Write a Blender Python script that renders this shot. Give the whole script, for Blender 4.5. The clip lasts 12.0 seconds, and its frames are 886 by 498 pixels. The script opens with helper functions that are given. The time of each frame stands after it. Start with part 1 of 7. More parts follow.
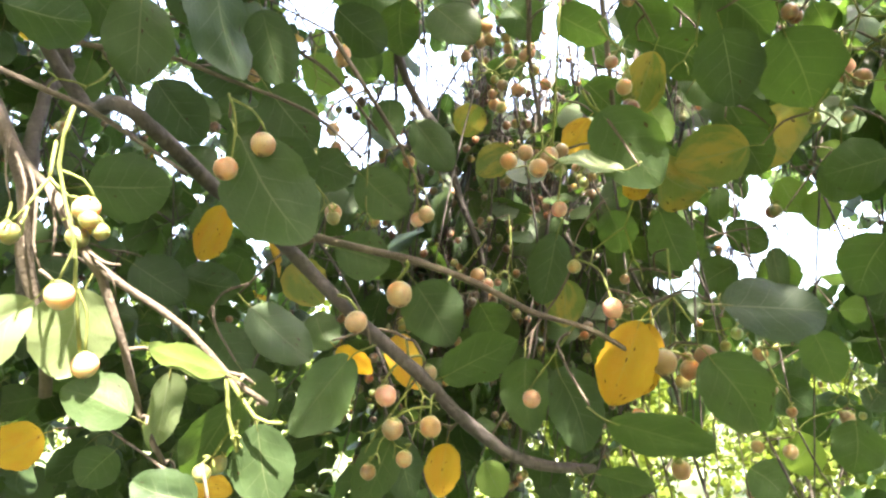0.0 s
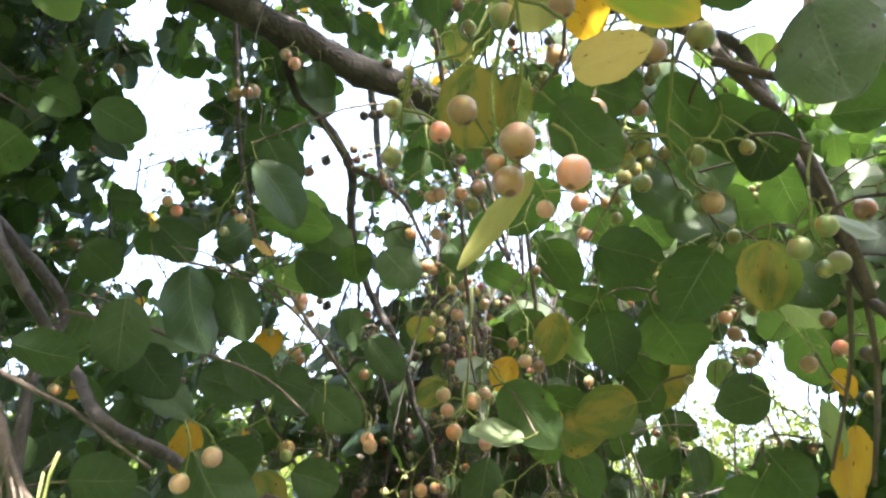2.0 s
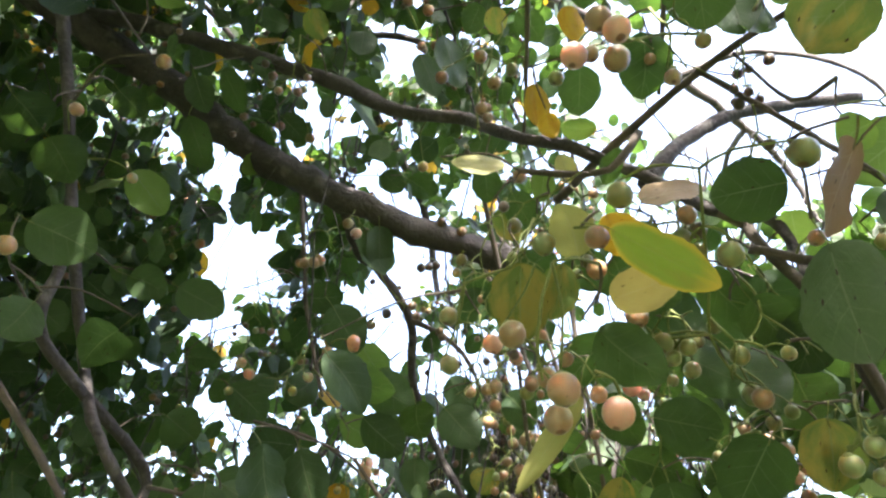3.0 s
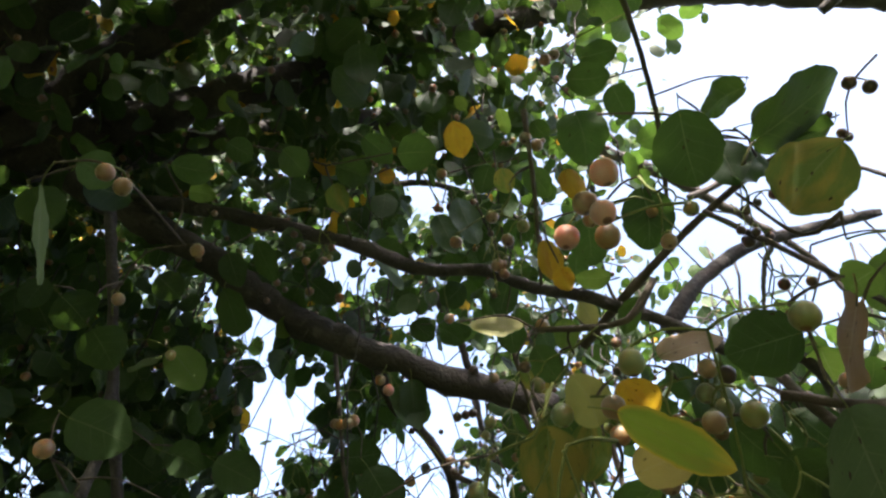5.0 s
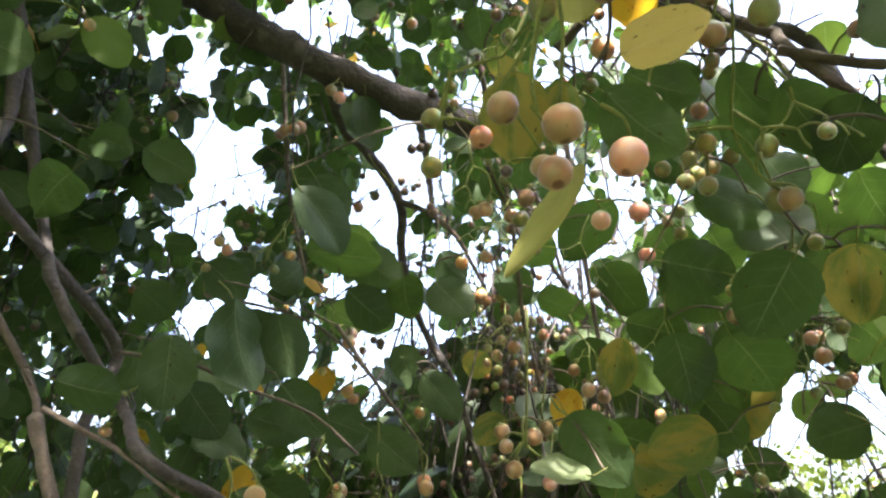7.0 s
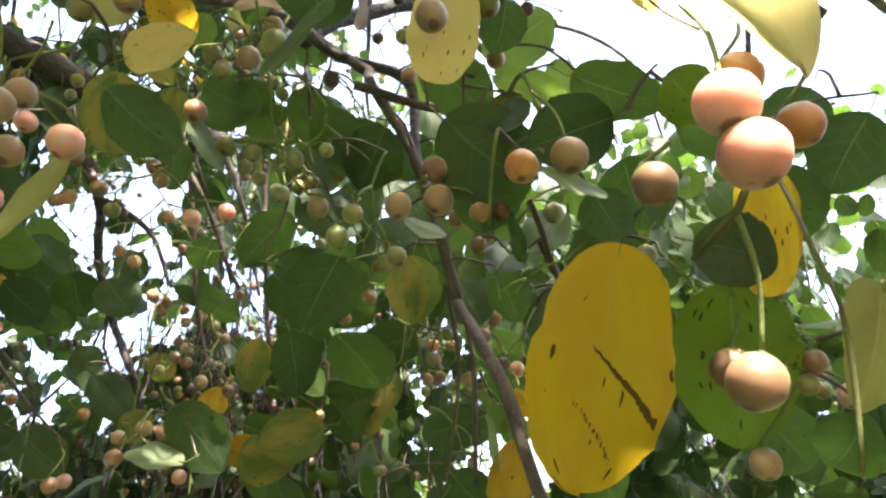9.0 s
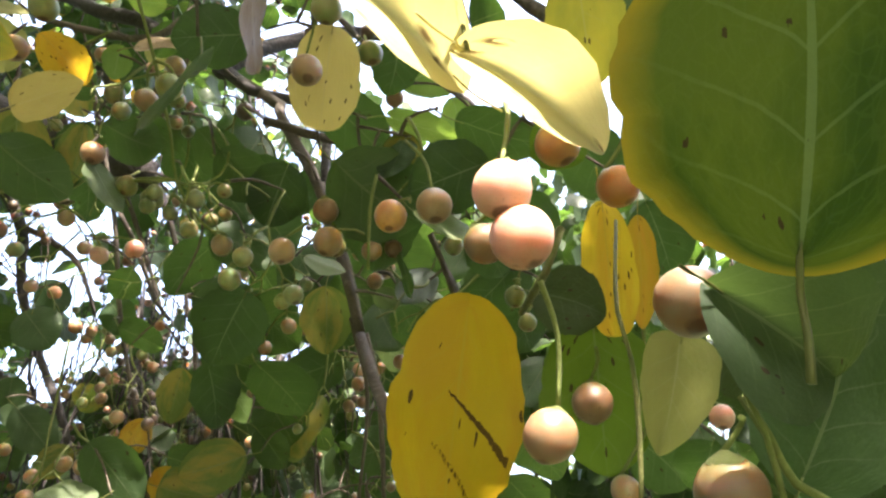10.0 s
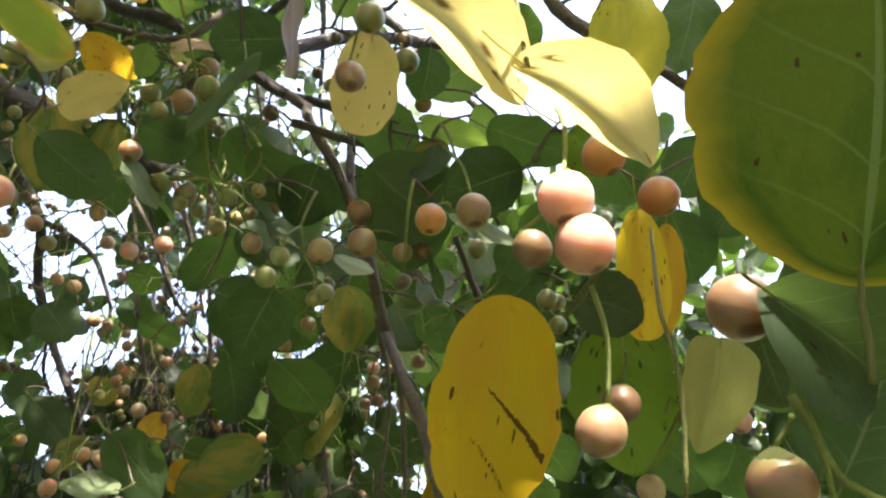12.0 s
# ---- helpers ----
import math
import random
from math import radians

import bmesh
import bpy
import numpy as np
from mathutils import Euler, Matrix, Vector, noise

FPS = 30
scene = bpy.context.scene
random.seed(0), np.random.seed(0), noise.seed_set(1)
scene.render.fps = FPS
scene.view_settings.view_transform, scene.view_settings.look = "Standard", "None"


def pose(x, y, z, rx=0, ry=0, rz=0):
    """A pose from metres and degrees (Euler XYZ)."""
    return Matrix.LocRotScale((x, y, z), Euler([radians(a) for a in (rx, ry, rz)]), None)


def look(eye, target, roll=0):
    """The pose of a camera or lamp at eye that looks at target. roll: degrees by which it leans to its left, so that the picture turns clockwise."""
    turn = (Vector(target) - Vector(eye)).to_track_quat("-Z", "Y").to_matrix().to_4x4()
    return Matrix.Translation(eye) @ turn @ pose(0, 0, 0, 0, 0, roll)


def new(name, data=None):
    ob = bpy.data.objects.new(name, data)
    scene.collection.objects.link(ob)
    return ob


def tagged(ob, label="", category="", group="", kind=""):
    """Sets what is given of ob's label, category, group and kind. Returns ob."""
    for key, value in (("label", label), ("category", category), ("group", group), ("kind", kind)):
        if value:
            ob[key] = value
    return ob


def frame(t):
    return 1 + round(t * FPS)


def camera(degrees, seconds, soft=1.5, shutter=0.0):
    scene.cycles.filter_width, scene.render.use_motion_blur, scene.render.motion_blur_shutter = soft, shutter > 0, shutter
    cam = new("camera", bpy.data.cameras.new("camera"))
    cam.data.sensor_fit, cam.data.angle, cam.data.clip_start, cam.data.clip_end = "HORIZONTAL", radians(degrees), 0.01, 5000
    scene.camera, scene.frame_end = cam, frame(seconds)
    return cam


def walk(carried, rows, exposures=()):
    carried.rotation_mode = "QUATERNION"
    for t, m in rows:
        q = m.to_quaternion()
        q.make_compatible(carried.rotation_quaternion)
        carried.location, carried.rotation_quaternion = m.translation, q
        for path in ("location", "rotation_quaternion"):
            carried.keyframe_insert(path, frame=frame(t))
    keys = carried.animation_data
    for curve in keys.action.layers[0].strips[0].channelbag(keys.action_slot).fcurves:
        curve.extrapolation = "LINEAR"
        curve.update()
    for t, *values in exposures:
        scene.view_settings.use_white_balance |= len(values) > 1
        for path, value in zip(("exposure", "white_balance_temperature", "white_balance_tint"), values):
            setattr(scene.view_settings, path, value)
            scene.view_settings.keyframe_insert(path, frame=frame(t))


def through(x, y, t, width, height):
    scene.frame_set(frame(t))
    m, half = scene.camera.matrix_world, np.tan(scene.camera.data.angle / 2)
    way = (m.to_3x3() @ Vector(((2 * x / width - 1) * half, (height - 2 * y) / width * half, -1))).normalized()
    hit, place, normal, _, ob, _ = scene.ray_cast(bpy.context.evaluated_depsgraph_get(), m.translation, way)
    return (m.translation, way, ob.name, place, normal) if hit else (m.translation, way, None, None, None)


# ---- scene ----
# ---- camera ----
cam = camera(69.0, 12.0, soft=2.4, shutter=0.0)
PATH = [
    (0, (0.0, 0.0, 1.5), (0.0, 1.949, 1.95), 3.0),
    (0.5, (-0.01, -0.064, 1.532), (-0.096, 1.881, 1.986), 3.8),
    (1, (0.006, -0.115, 1.581), (-0.053, 1.83, 2.042), 3.5),
    (1.5, (0.032, -0.153, 1.614), (0.055, 1.732, 2.283), 3.9),
    (2, (0.069, -0.173, 1.65), (0.061, 1.692, 2.371), 2.5),
    (2.5, (0.074, -0.209, 1.68), (-0.024, 1.593, 2.541), 2.3),
    (3, (0.072, -0.252, 1.716), (-0.12, 1.475, 2.707), 2.5),
    (3.5, (0.071, -0.261, 1.732), (-0.157, 1.413, 2.803), 1.5),
    (3.7, (0.071, -0.262, 1.738), (-0.155, 1.371, 2.87), 0.6),
    (5.3, (0.104, -0.289, 1.748), (-0.198, 1.196, 3.053), 0.8),
    (5.5, (0.102, -0.283, 1.751), (-0.201, 1.254, 2.994), 0.9),
    (6, (0.088, -0.227, 1.714), (-0.225, 1.406, 2.825), 1.0),
    (6.5, (0.081, -0.162, 1.673), (-0.199, 1.582, 2.61), 2.6),
    (7, (0.078, -0.128, 1.642), (-0.113, 1.675, 2.486), 2.5),
    (7.5, (0.104, -0.116, 1.621), (0.18, 1.689, 2.479), -0.3),
    (7.7, (0.135, -0.117, 1.612), (0.308, 1.688, 2.457), -0.1),
    (9.3, (0.326, -0.194, 1.596), (0.708, 1.536, 2.524), -2.6),
    (9.5, (0.334, -0.201, 1.603), (0.754, 1.528, 2.517), -4.0),
    (10, (0.353, -0.215, 1.606), (0.797, 1.492, 2.55), -3.8),
    (10.5, (0.339, -0.219, 1.605), (0.788, 1.486, 2.549), -3.0),
    (11, (0.319, -0.218, 1.603), (0.746, 1.481, 2.567), -1.8),
    (11.5, (0.303, -0.22, 1.599), (0.763, 1.469, 2.566), -3.3),
    (12, (0.327, -0.222, 1.601), (0.773, 1.481, 2.55), -2.6),
]
walk(cam, [(t, look(eye, target, roll)) for t, eye, target, roll in PATH],
     [(0, 4.86, 6750, 10), (1.0, 4.7, 6350, 10), (2.5, 4.25, 6150, 10), (3.5, 3.82, 6150, 10), (5.3, 2.75, 6350, 10), (5.6, 2.85, 6350, 10), (6.0, 3.15, 6350, 10),
      (6.5, 3.7, 6350, 10), (7.5, 4.15, 6400, 10), (9.5, 3.9, 6500, 10), (10.5, 4.0, 6550, 10), (11.5, 3.82, 6500, 10), (12.0, 3.72, 6500, 10)])

# ---- light ----
SUN_WAY = Vector((0.10, -0.54, 0.84)).normalized()          # towards the sun, behind the camera, a little to its right
sky_world = bpy.data.worlds.new("sky")
scene.world = sky_world
sky_world.use_nodes = True
wn = sky_world.node_tree
sky_node = wn.nodes.new("ShaderNodeTexSky")
sky_node.sky_type, sky_node.sun_disc = "NISHITA", False
sky_node.sun_elevation = math.asin(SUN_WAY.z)
sky_node.sun_rotation = math.atan2(SUN_WAY.x, SUN_WAY.y)
sky_node.dust_density, sky_node.air_density, sky_node.ozone_density = 9.0, 0.7, 0.6
wn.links.new(sky_node.outputs[0], wn.nodes["Background"].inputs[0])
wn.nodes["Background"].inputs[1].default_value = 0.15
sun = new("sun", bpy.data.lights.new("sun", "SUN"))
sun.data.energy, sun.data.angle, sun.data.color = 2.8, radians(0.53), (1.0, 0.94, 0.84)
sun.matrix_world = look(SUN_WAY * 20, (0, 0, 0))

# ---- materials ----


class Nodes:
    """Short hand for a node tree."""

    def __init__(self, name):
        self.mat = bpy.data.materials.new(name)
        self.mat.use_nodes = True
        self.tree = self.mat.node_tree
        self.bsdf = self.tree.nodes["Principled BSDF"]
        self.out = self.tree.nodes["Material Output"]

    def add(self, kind, **sets):
        n = self.tree.nodes.new(kind)
        for key, value in sets.items():
            setattr(n, key, value)
        return n

    def put(self, socket, value):
        if isinstance(value, bpy.types.NodeSocket):
            self.tree.links.new(value, socket)
        else:
            socket.default_value = value

    def math(self, op, a, b=0.0, c=0.0, clamp=False):
        n = self.add("ShaderNodeMath", operation=op, use_clamp=clamp)
        for i, v in enumerate((a, b, c)):
            self.put(n.inputs[i], v)
        return n.outputs[0]

    def noise(self, scale, detail=3.0, rough=0.55, coord=None, dims="3D", w=None):
        n = self.add("ShaderNodeTexNoise", noise_dimensions=dims)
        n.inputs["Scale"].default_value, n.inputs["Detail"].default_value = scale, detail
        n.inputs["Roughness"].default_value = rough
        if coord is not None:
            self.put(n.inputs["Vector"], coord)
        if w is not None:
            self.put(n.inputs["W"], w)
        return n.outputs[0]

    def ramp(self, fac, *stops):
        n = self.add("ShaderNodeValToRGB")
        el = n.color_ramp.elements
        while len(el) < len(stops):
            el.new(0.5)
        for e, (pos, col) in zip(el, stops):
            e.position, e.color = pos, (*col, 1) if len(col) == 3 else col
        self.put(n.inputs[0], fac)
        return n.outputs[0]

    def mix(self, fac, a, b, kind="MIX"):
        n = self.add("ShaderNodeMix", data_type="RGBA", blend_type=kind)
        self.put(n.inputs[0], fac)
        for i, v in ((6, a), (7, b)):
            self.put(n.inputs[i], (*v, 1) if isinstance(v, tuple) and len(v) == 3 else v)
        return n.outputs[2]

    def bump(self, height, strength, distance):
        n = self.add("ShaderNodeBump")
        n.inputs["Strength"].default_value, n.inputs["Distance"].default_value = strength, distance
        self.put(n.inputs["Height"], height)
        return n.outputs[0]


def leaf_material(name, dark, light, through, vein, spots=0.0, blotch=None, clear=0.4, stem=(0.16, 0.16, 0.05), streak=False, wide_spots=False, margin=None, gloss=0.22):
    """A leaf: veins along its own length and width (UV), uneven colour, brown specks, light coming through."""
    k = Nodes(name)
    uv = k.add("ShaderNodeUVMap").outputs[0]
    sep = k.add("ShaderNodeSeparateXYZ")
    k.put(sep.inputs[0], uv)
    u, v = sep.outputs[0], k.math("ABSOLUTE", sep.outputs[1])
    info, geo = k.add("ShaderNodeObjectInfo"), k.add("ShaderNodeNewGeometry")
    rnd = k.math("FRACT", k.math("ADD", info.outputs["Random"], geo.outputs["Random Per Island"]))
    shift = k.add("ShaderNodeCombineXYZ")
    k.put(shift.inputs[0], k.math("MULTIPLY", rnd, 37.0))
    k.put(shift.inputs[2], k.math("MULTIPLY", rnd, 11.0))
    moved = k.add("ShaderNodeVectorMath", operation="ADD")
    k.put(moved.inputs[0], uv)
    k.put(moved.inputs[1], shift.outputs[0])
    here = moved.outputs[0]
    fine, broad = k.noise(14, 4, 0.6, here), k.noise(2.2, 3, 0.5, here)
    # side veins leave the midrib at a slant and curve up to the margin
    bent = k.math("SUBTRACT", u, k.math("MULTIPLY", k.math("POWER", v, 0.8), 0.30))
    saw = k.math("FRACT", k.math("MULTIPLY", k.math("ADD", bent, k.math("MULTIPLY", broad, 0.07)), 4.6))
    near = k.math("ABSOLUTE", k.math("SUBTRACT", saw, 0.5))
    side = k.math("MULTIPLY", k.math("LESS_THAN", near, 0.030), k.math("SUBTRACT", 1.0, v, clamp=True))
    mid = k.math("LESS_THAN", v, k.math("SUBTRACT", 0.032, k.math("MULTIPLY", u, 0.022)))
    veins = k.math("MAXIMUM", k.math("MULTIPLY", side, 0.7), mid)
    net = k.add("ShaderNodeTexVoronoi", feature="DISTANCE_TO_EDGE")
    net.inputs["Scale"].default_value = 16
    k.put(net.inputs["Vector"], here)
    mesh_line = k.math("LESS_THAN", net.outputs[0], 0.05)
    fac = k.math("ADD", k.math("MULTIPLY", broad, 0.40), k.math("ADD", k.math("MULTIPLY", fine, 0.16), k.math("MULTIPLY", rnd, 0.48)))
    col = k.ramp(fac, (0.25, dark), (0.8, light))
    thr = k.ramp(fac, (0.25, tuple(0.75 * c for c in through)), (0.8, through))
    if blotch:
        patch = k.ramp(k.noise(1.3, 4, 0.6, here), (0.44, (0, 0, 0)), (0.60, (1, 1, 1)))
        col = k.mix(patch, col, blotch)
        thr = k.mix(patch, thr, tuple(min(1, 1.5 * c) for c in blotch))
    if margin:
        rim = k.math("ADD", k.math("MAXIMUM", v, k.math("MULTIPLY", u, 0.95)), k.math("MULTIPLY", broad, 0.30))
        rim = k.ramp(k.math("MULTIPLY", rim, 0.7), (0.62, (0, 0, 0)), (0.80, (1, 1, 1)))
        col = k.mix(rim, col, margin)
        thr = k.mix(rim, thr, tuple(min(1, 1.5 * c) for c in margin))
    col = k.mix(k.math("MULTIPLY", veins, 0.75), col, vein)
    thr = k.mix(k.math("MULTIPLY", veins, 0.5), thr, vein)
    col = k.mix(k.math("MULTIPLY", mesh_line, 0.10), col, vein)
    if spots:
        cell = k.add("ShaderNodeTexVoronoi")
        cell.inputs["Scale"].default_value = 2.6 if wide_spots else 5.5
        k.put(cell.inputs["Vector"], here)
        pick = k.math("GREATER_THAN", k.noise(3.0, 2, 0.5, here), 0.66 - spots)
        wob = k.math("ADD", cell.outputs["Distance"], k.math("MULTIPLY", fine, 0.25))
        speck = k.math("MULTIPLY", k.math("LESS_THAN", wob, 0.30), pick)
        brown = (0.055, 0.024, 0.006) if wide_spots else (0.035, 0.018, 0.008)
        if wide_spots:
            speck = k.math("MULTIPLY", k.ramp(wob, (0.22, (1, 1, 1)), (0.42, (0, 0, 0))), pick)
        col = k.mix(k.math("MULTIPLY", speck, 0.9), col, brown)
        thr = k.mix(k.math("MULTIPLY", speck, 0.9), thr, brown)
    if streak:
        # a long brown tear beside the midrib, with a frayed edge
        side_v = sep.outputs[1]
        slant = k.math("SUBTRACT", k.math("ADD", u, k.math("MULTIPLY", side_v, 0.27)), 0.405)
        width = k.math("SUBTRACT", 0.008, k.math("MULTIPLY", side_v, 0.017))
        frayed = k.math("ADD", slant, k.math("MULTIPLY", k.math("SUBTRACT", fine, 0.5), 0.05))
        tear = k.math("LESS_THAN", k.math("ABSOLUTE", frayed), width)
        tear = k.math("MULTIPLY", tear, k.math("MULTIPLY", k.math("GREATER_THAN", side_v, -0.90), k.math("LESS_THAN", side_v, 0.14)))
        lower = k.math("SUBTRACT", k.math("ADD", u, k.math("MULTIPLY", side_v, 0.29)), 0.70)
        crumbs = k.math("LESS_THAN", k.math("ABSOLUTE", k.math("ADD", lower, k.math("MULTIPLY", k.math("SUBTRACT", broad, 0.5), 0.10))), 0.016)
        crumbs = k.math("MULTIPLY", crumbs, k.math("GREATER_THAN", k.noise(30, 3, 0.6, here), 0.52))
        crumbs = k.math("MULTIPLY", crumbs, k.math("MULTIPLY", k.math("GREATER_THAN", side_v, -0.5), k.math("LESS_THAN", side_v, 0.3)))
        tear = k.math("MAXIMUM", tear, crumbs)
        col = k.mix(k.math("MULTIPLY", tear, 0.9), col, (0.05, 0.022, 0.008))
        thr = k.mix(k.math("MULTIPLY", tear, 0.9), thr, (0.04, 0.016, 0.004))
    stalk = k.math("LESS_THAN", u, -0.001)
    col = k.mix(stalk, col, stem)
    k.put(k.bsdf.inputs["Base Color"], col)
    k.put(k.bsdf.inputs["Roughness"], k.math("ADD", 0.36, k.math("MULTIPLY", fine, 0.25)))
    k.bsdf.inputs["Specular IOR Level"].default_value = gloss
    hgt = k.math("ADD", k.math("MULTIPLY", veins, -0.6), k.math("MULTIPLY", fine, 0.5))
    hgt = k.math("ADD", hgt, k.math("MULTIPLY", broad, 0.7))
    nrm = k.bump(hgt, 0.35, 0.003)
    k.put(k.bsdf.inputs["Normal"], nrm)
    tr = k.add("ShaderNodeBsdfTranslucent")
    k.put(tr.inputs[0], thr)
    mixed = k.add("ShaderNodeMixShader")
    k.put(mixed.inputs[0], clear)
    k.tree.links.new(k.bsdf.outputs[0], mixed.inputs[1])
    k.tree.links.new(tr.outputs[0], mixed.inputs[2])
    k.tree.links.new(mixed.outputs[0], k.out.inputs[0])
    return k.mat


LEAF = {
    "green": leaf_material("green_leaf", (0.014, 0.028, 0.014), (0.052, 0.081, 0.031), (0.092, 0.175, 0.022), (0.12, 0.145, 0.065), 0.05, None, 0.34),
    "dark": leaf_material("dark_leaf", (0.02, 0.03, 0.012), (0.04, 0.055, 0.022), (0.06, 0.09, 0.015), (0.08, 0.10, 0.045), 0.2, None, 0.3),
    "lime": leaf_material("lime_leaf", (0.07, 0.11, 0.03), (0.12, 0.17, 0.05), (0.25, 0.38, 0.05), (0.20, 0.25, 0.11)),
    "pale": leaf_material("pale_leaf", (0.11, 0.145, 0.07), (0.19, 0.225, 0.11), (0.22, 0.30, 0.08), (0.28, 0.31, 0.18)),
    "turning": leaf_material("turning_leaf", (0.050, 0.078, 0.022), (0.095, 0.125, 0.034), (0.19, 0.25, 0.03), (0.17, 0.19, 0.075), 0.10,
                             (0.20, 0.165, 0.03)),
    "yellow": leaf_material("yellow_leaf", (0.30, 0.18, 0.015), (0.46, 0.30, 0.03), (0.62, 0.38, 0.02), (0.36, 0.24, 0.04), 0.14,
                            (0.36, 0.19, 0.015)),
    "lemon": leaf_material("lemon_leaf", (0.34, 0.29, 0.03), (0.46, 0.40, 0.06), (0.66, 0.56, 0.05), (0.40, 0.36, 0.09), 0.14, (0.30, 0.28, 0.03)),
    "torn": leaf_material("torn_yellow_leaf", (0.33, 0.215, 0.009), (0.46, 0.325, 0.015), (0.62, 0.42, 0.012), (0.36, 0.25, 0.02), 0.15, (0.33, 0.195, 0.009), streak=True),
    # its lighter patches and yellow rim paint the glow of light coming through
    "mottled": leaf_material("glow_mottled_leaf", (0.010, 0.026, 0.003), (0.032, 0.060, 0.010), (0.065, 0.120, 0.009), (0.12, 0.16, 0.05), 0.05, (0.06, 0.085, 0.007), 0.42, margin=(0.20, 0.155, 0.010)),
    "dull": leaf_material("dull_leaf", (0.024, 0.042, 0.018), (0.055, 0.082, 0.034), (0.10, 0.16, 0.03), (0.12, 0.145, 0.07), 0.12, None, 0.35),
    "bush": leaf_material("bush_leaf", (0.022, 0.036, 0.005), (0.050, 0.068, 0.009), (0.08, 0.110, 0.010), (0.07, 0.09, 0.02), 0, None, 0.3, gloss=0.10),
    "straw": leaf_material("straw_leaf", (0.44, 0.37, 0.13), (0.58, 0.50, 0.22), (0.66, 0.55, 0.20), (0.55, 0.46, 0.22), 0.20, wide_spots=True),
    "cream": leaf_material("cream_leaf", (0.42, 0.32, 0.10), (0.54, 0.43, 0.16), (0.66, 0.50, 0.13), (0.50, 0.40, 0.16), 0.13),
    "wan": leaf_material("wan_leaf", (0.21, 0.20, 0.06), (0.32, 0.30, 0.10), (0.42, 0.40, 0.10), (0.34, 0.32, 0.14)),
    "ripe": leaf_material("ripening_leaf", (0.075, 0.12, 0.018), (0.13, 0.18, 0.028), (0.26, 0.34, 0.03), (0.19, 0.22, 0.06), 0, (0.17, 0.18, 0.025), 0.45, margin=(0.34, 0.24, 0.025)),
    "spotted": leaf_material("spotted_leaf", (0.36, 0.24, 0.012), (0.48, 0.34, 0.025), (0.66, 0.46, 0.02), (0.38, 0.28, 0.03), 0.24, (0.40, 0.24, 0.015)),
    "specked": leaf_material("specked_leaf", (0.035, 0.062, 0.008), (0.070, 0.105, 0.014), (0.14, 0.22, 0.012), (0.12, 0.16, 0.05), 0.17, None, 0.40),
    "dry": leaf_material("dry_leaf", (0.22, 0.14, 0.07), (0.36, 0.25, 0.14), (0.3, 0.18, 0.08), (0.40, 0.30, 0.18), 0.1),
}


def bark_material(name, dark, light, moss, grain=60.0, relief=0.004):
    k = Nodes(name)
    at = k.add("ShaderNodeTexCoord").outputs["Object"]
    coarse, fine = k.noise(grain * 0.35, 4, 0.6, at), k.noise(grain * 3, 4, 0.65, at)
    crack = k.add("ShaderNodeTexVoronoi", feature="DISTANCE_TO_EDGE")
    crack.inputs["Scale"].default_value = grain * 1.4
    k.put(crack.inputs["Vector"], at)
    col = k.ramp(k.math("ADD", k.math("MULTIPLY", coarse, 0.6), k.math("MULTIPLY", fine, 0.4)), (0.35, dark), (0.68, light))
    lichen = k.ramp(k.noise(grain * 0.5, 3, 0.5, at), (0.60, (0, 0, 0)), (0.68, (1, 1, 1)))
    col = k.mix(k.math("MULTIPLY", lichen, 0.5), col, moss)
    k.put(k.bsdf.inputs["Base Color"], col)
    k.bsdf.inputs["Roughness"].default_value = 0.85
    h = k.math("ADD", k.math("MULTIPLY", fine, 0.6), k.math("MINIMUM", crack.outputs[0], 0.3))
    k.put(k.bsdf.inputs["Normal"], k.bump(h, 0.8, relief))
    return k.mat


BARK = bark_material("bark", (0.020, 0.016, 0.015), (0.068, 0.053, 0.047), (0.125, 0.105, 0.092), 50)
TWIG = bark_material("twig_bark", (0.045, 0.032, 0.024), (0.115, 0.086, 0.060), (0.15, 0.122, 0.09), 130, 0.0015)
PETIOLE = bark_material("petiole", (0.060, 0.065, 0.014), (0.115, 0.112, 0.026), (0.12, 0.09, 0.03), 200, 0.0006)
STALK = bark_material("green_stalk", (0.085, 0.100, 0.020), (0.160, 0.178, 0.040), (0.18, 0.155, 0.050), 200, 0.0006)


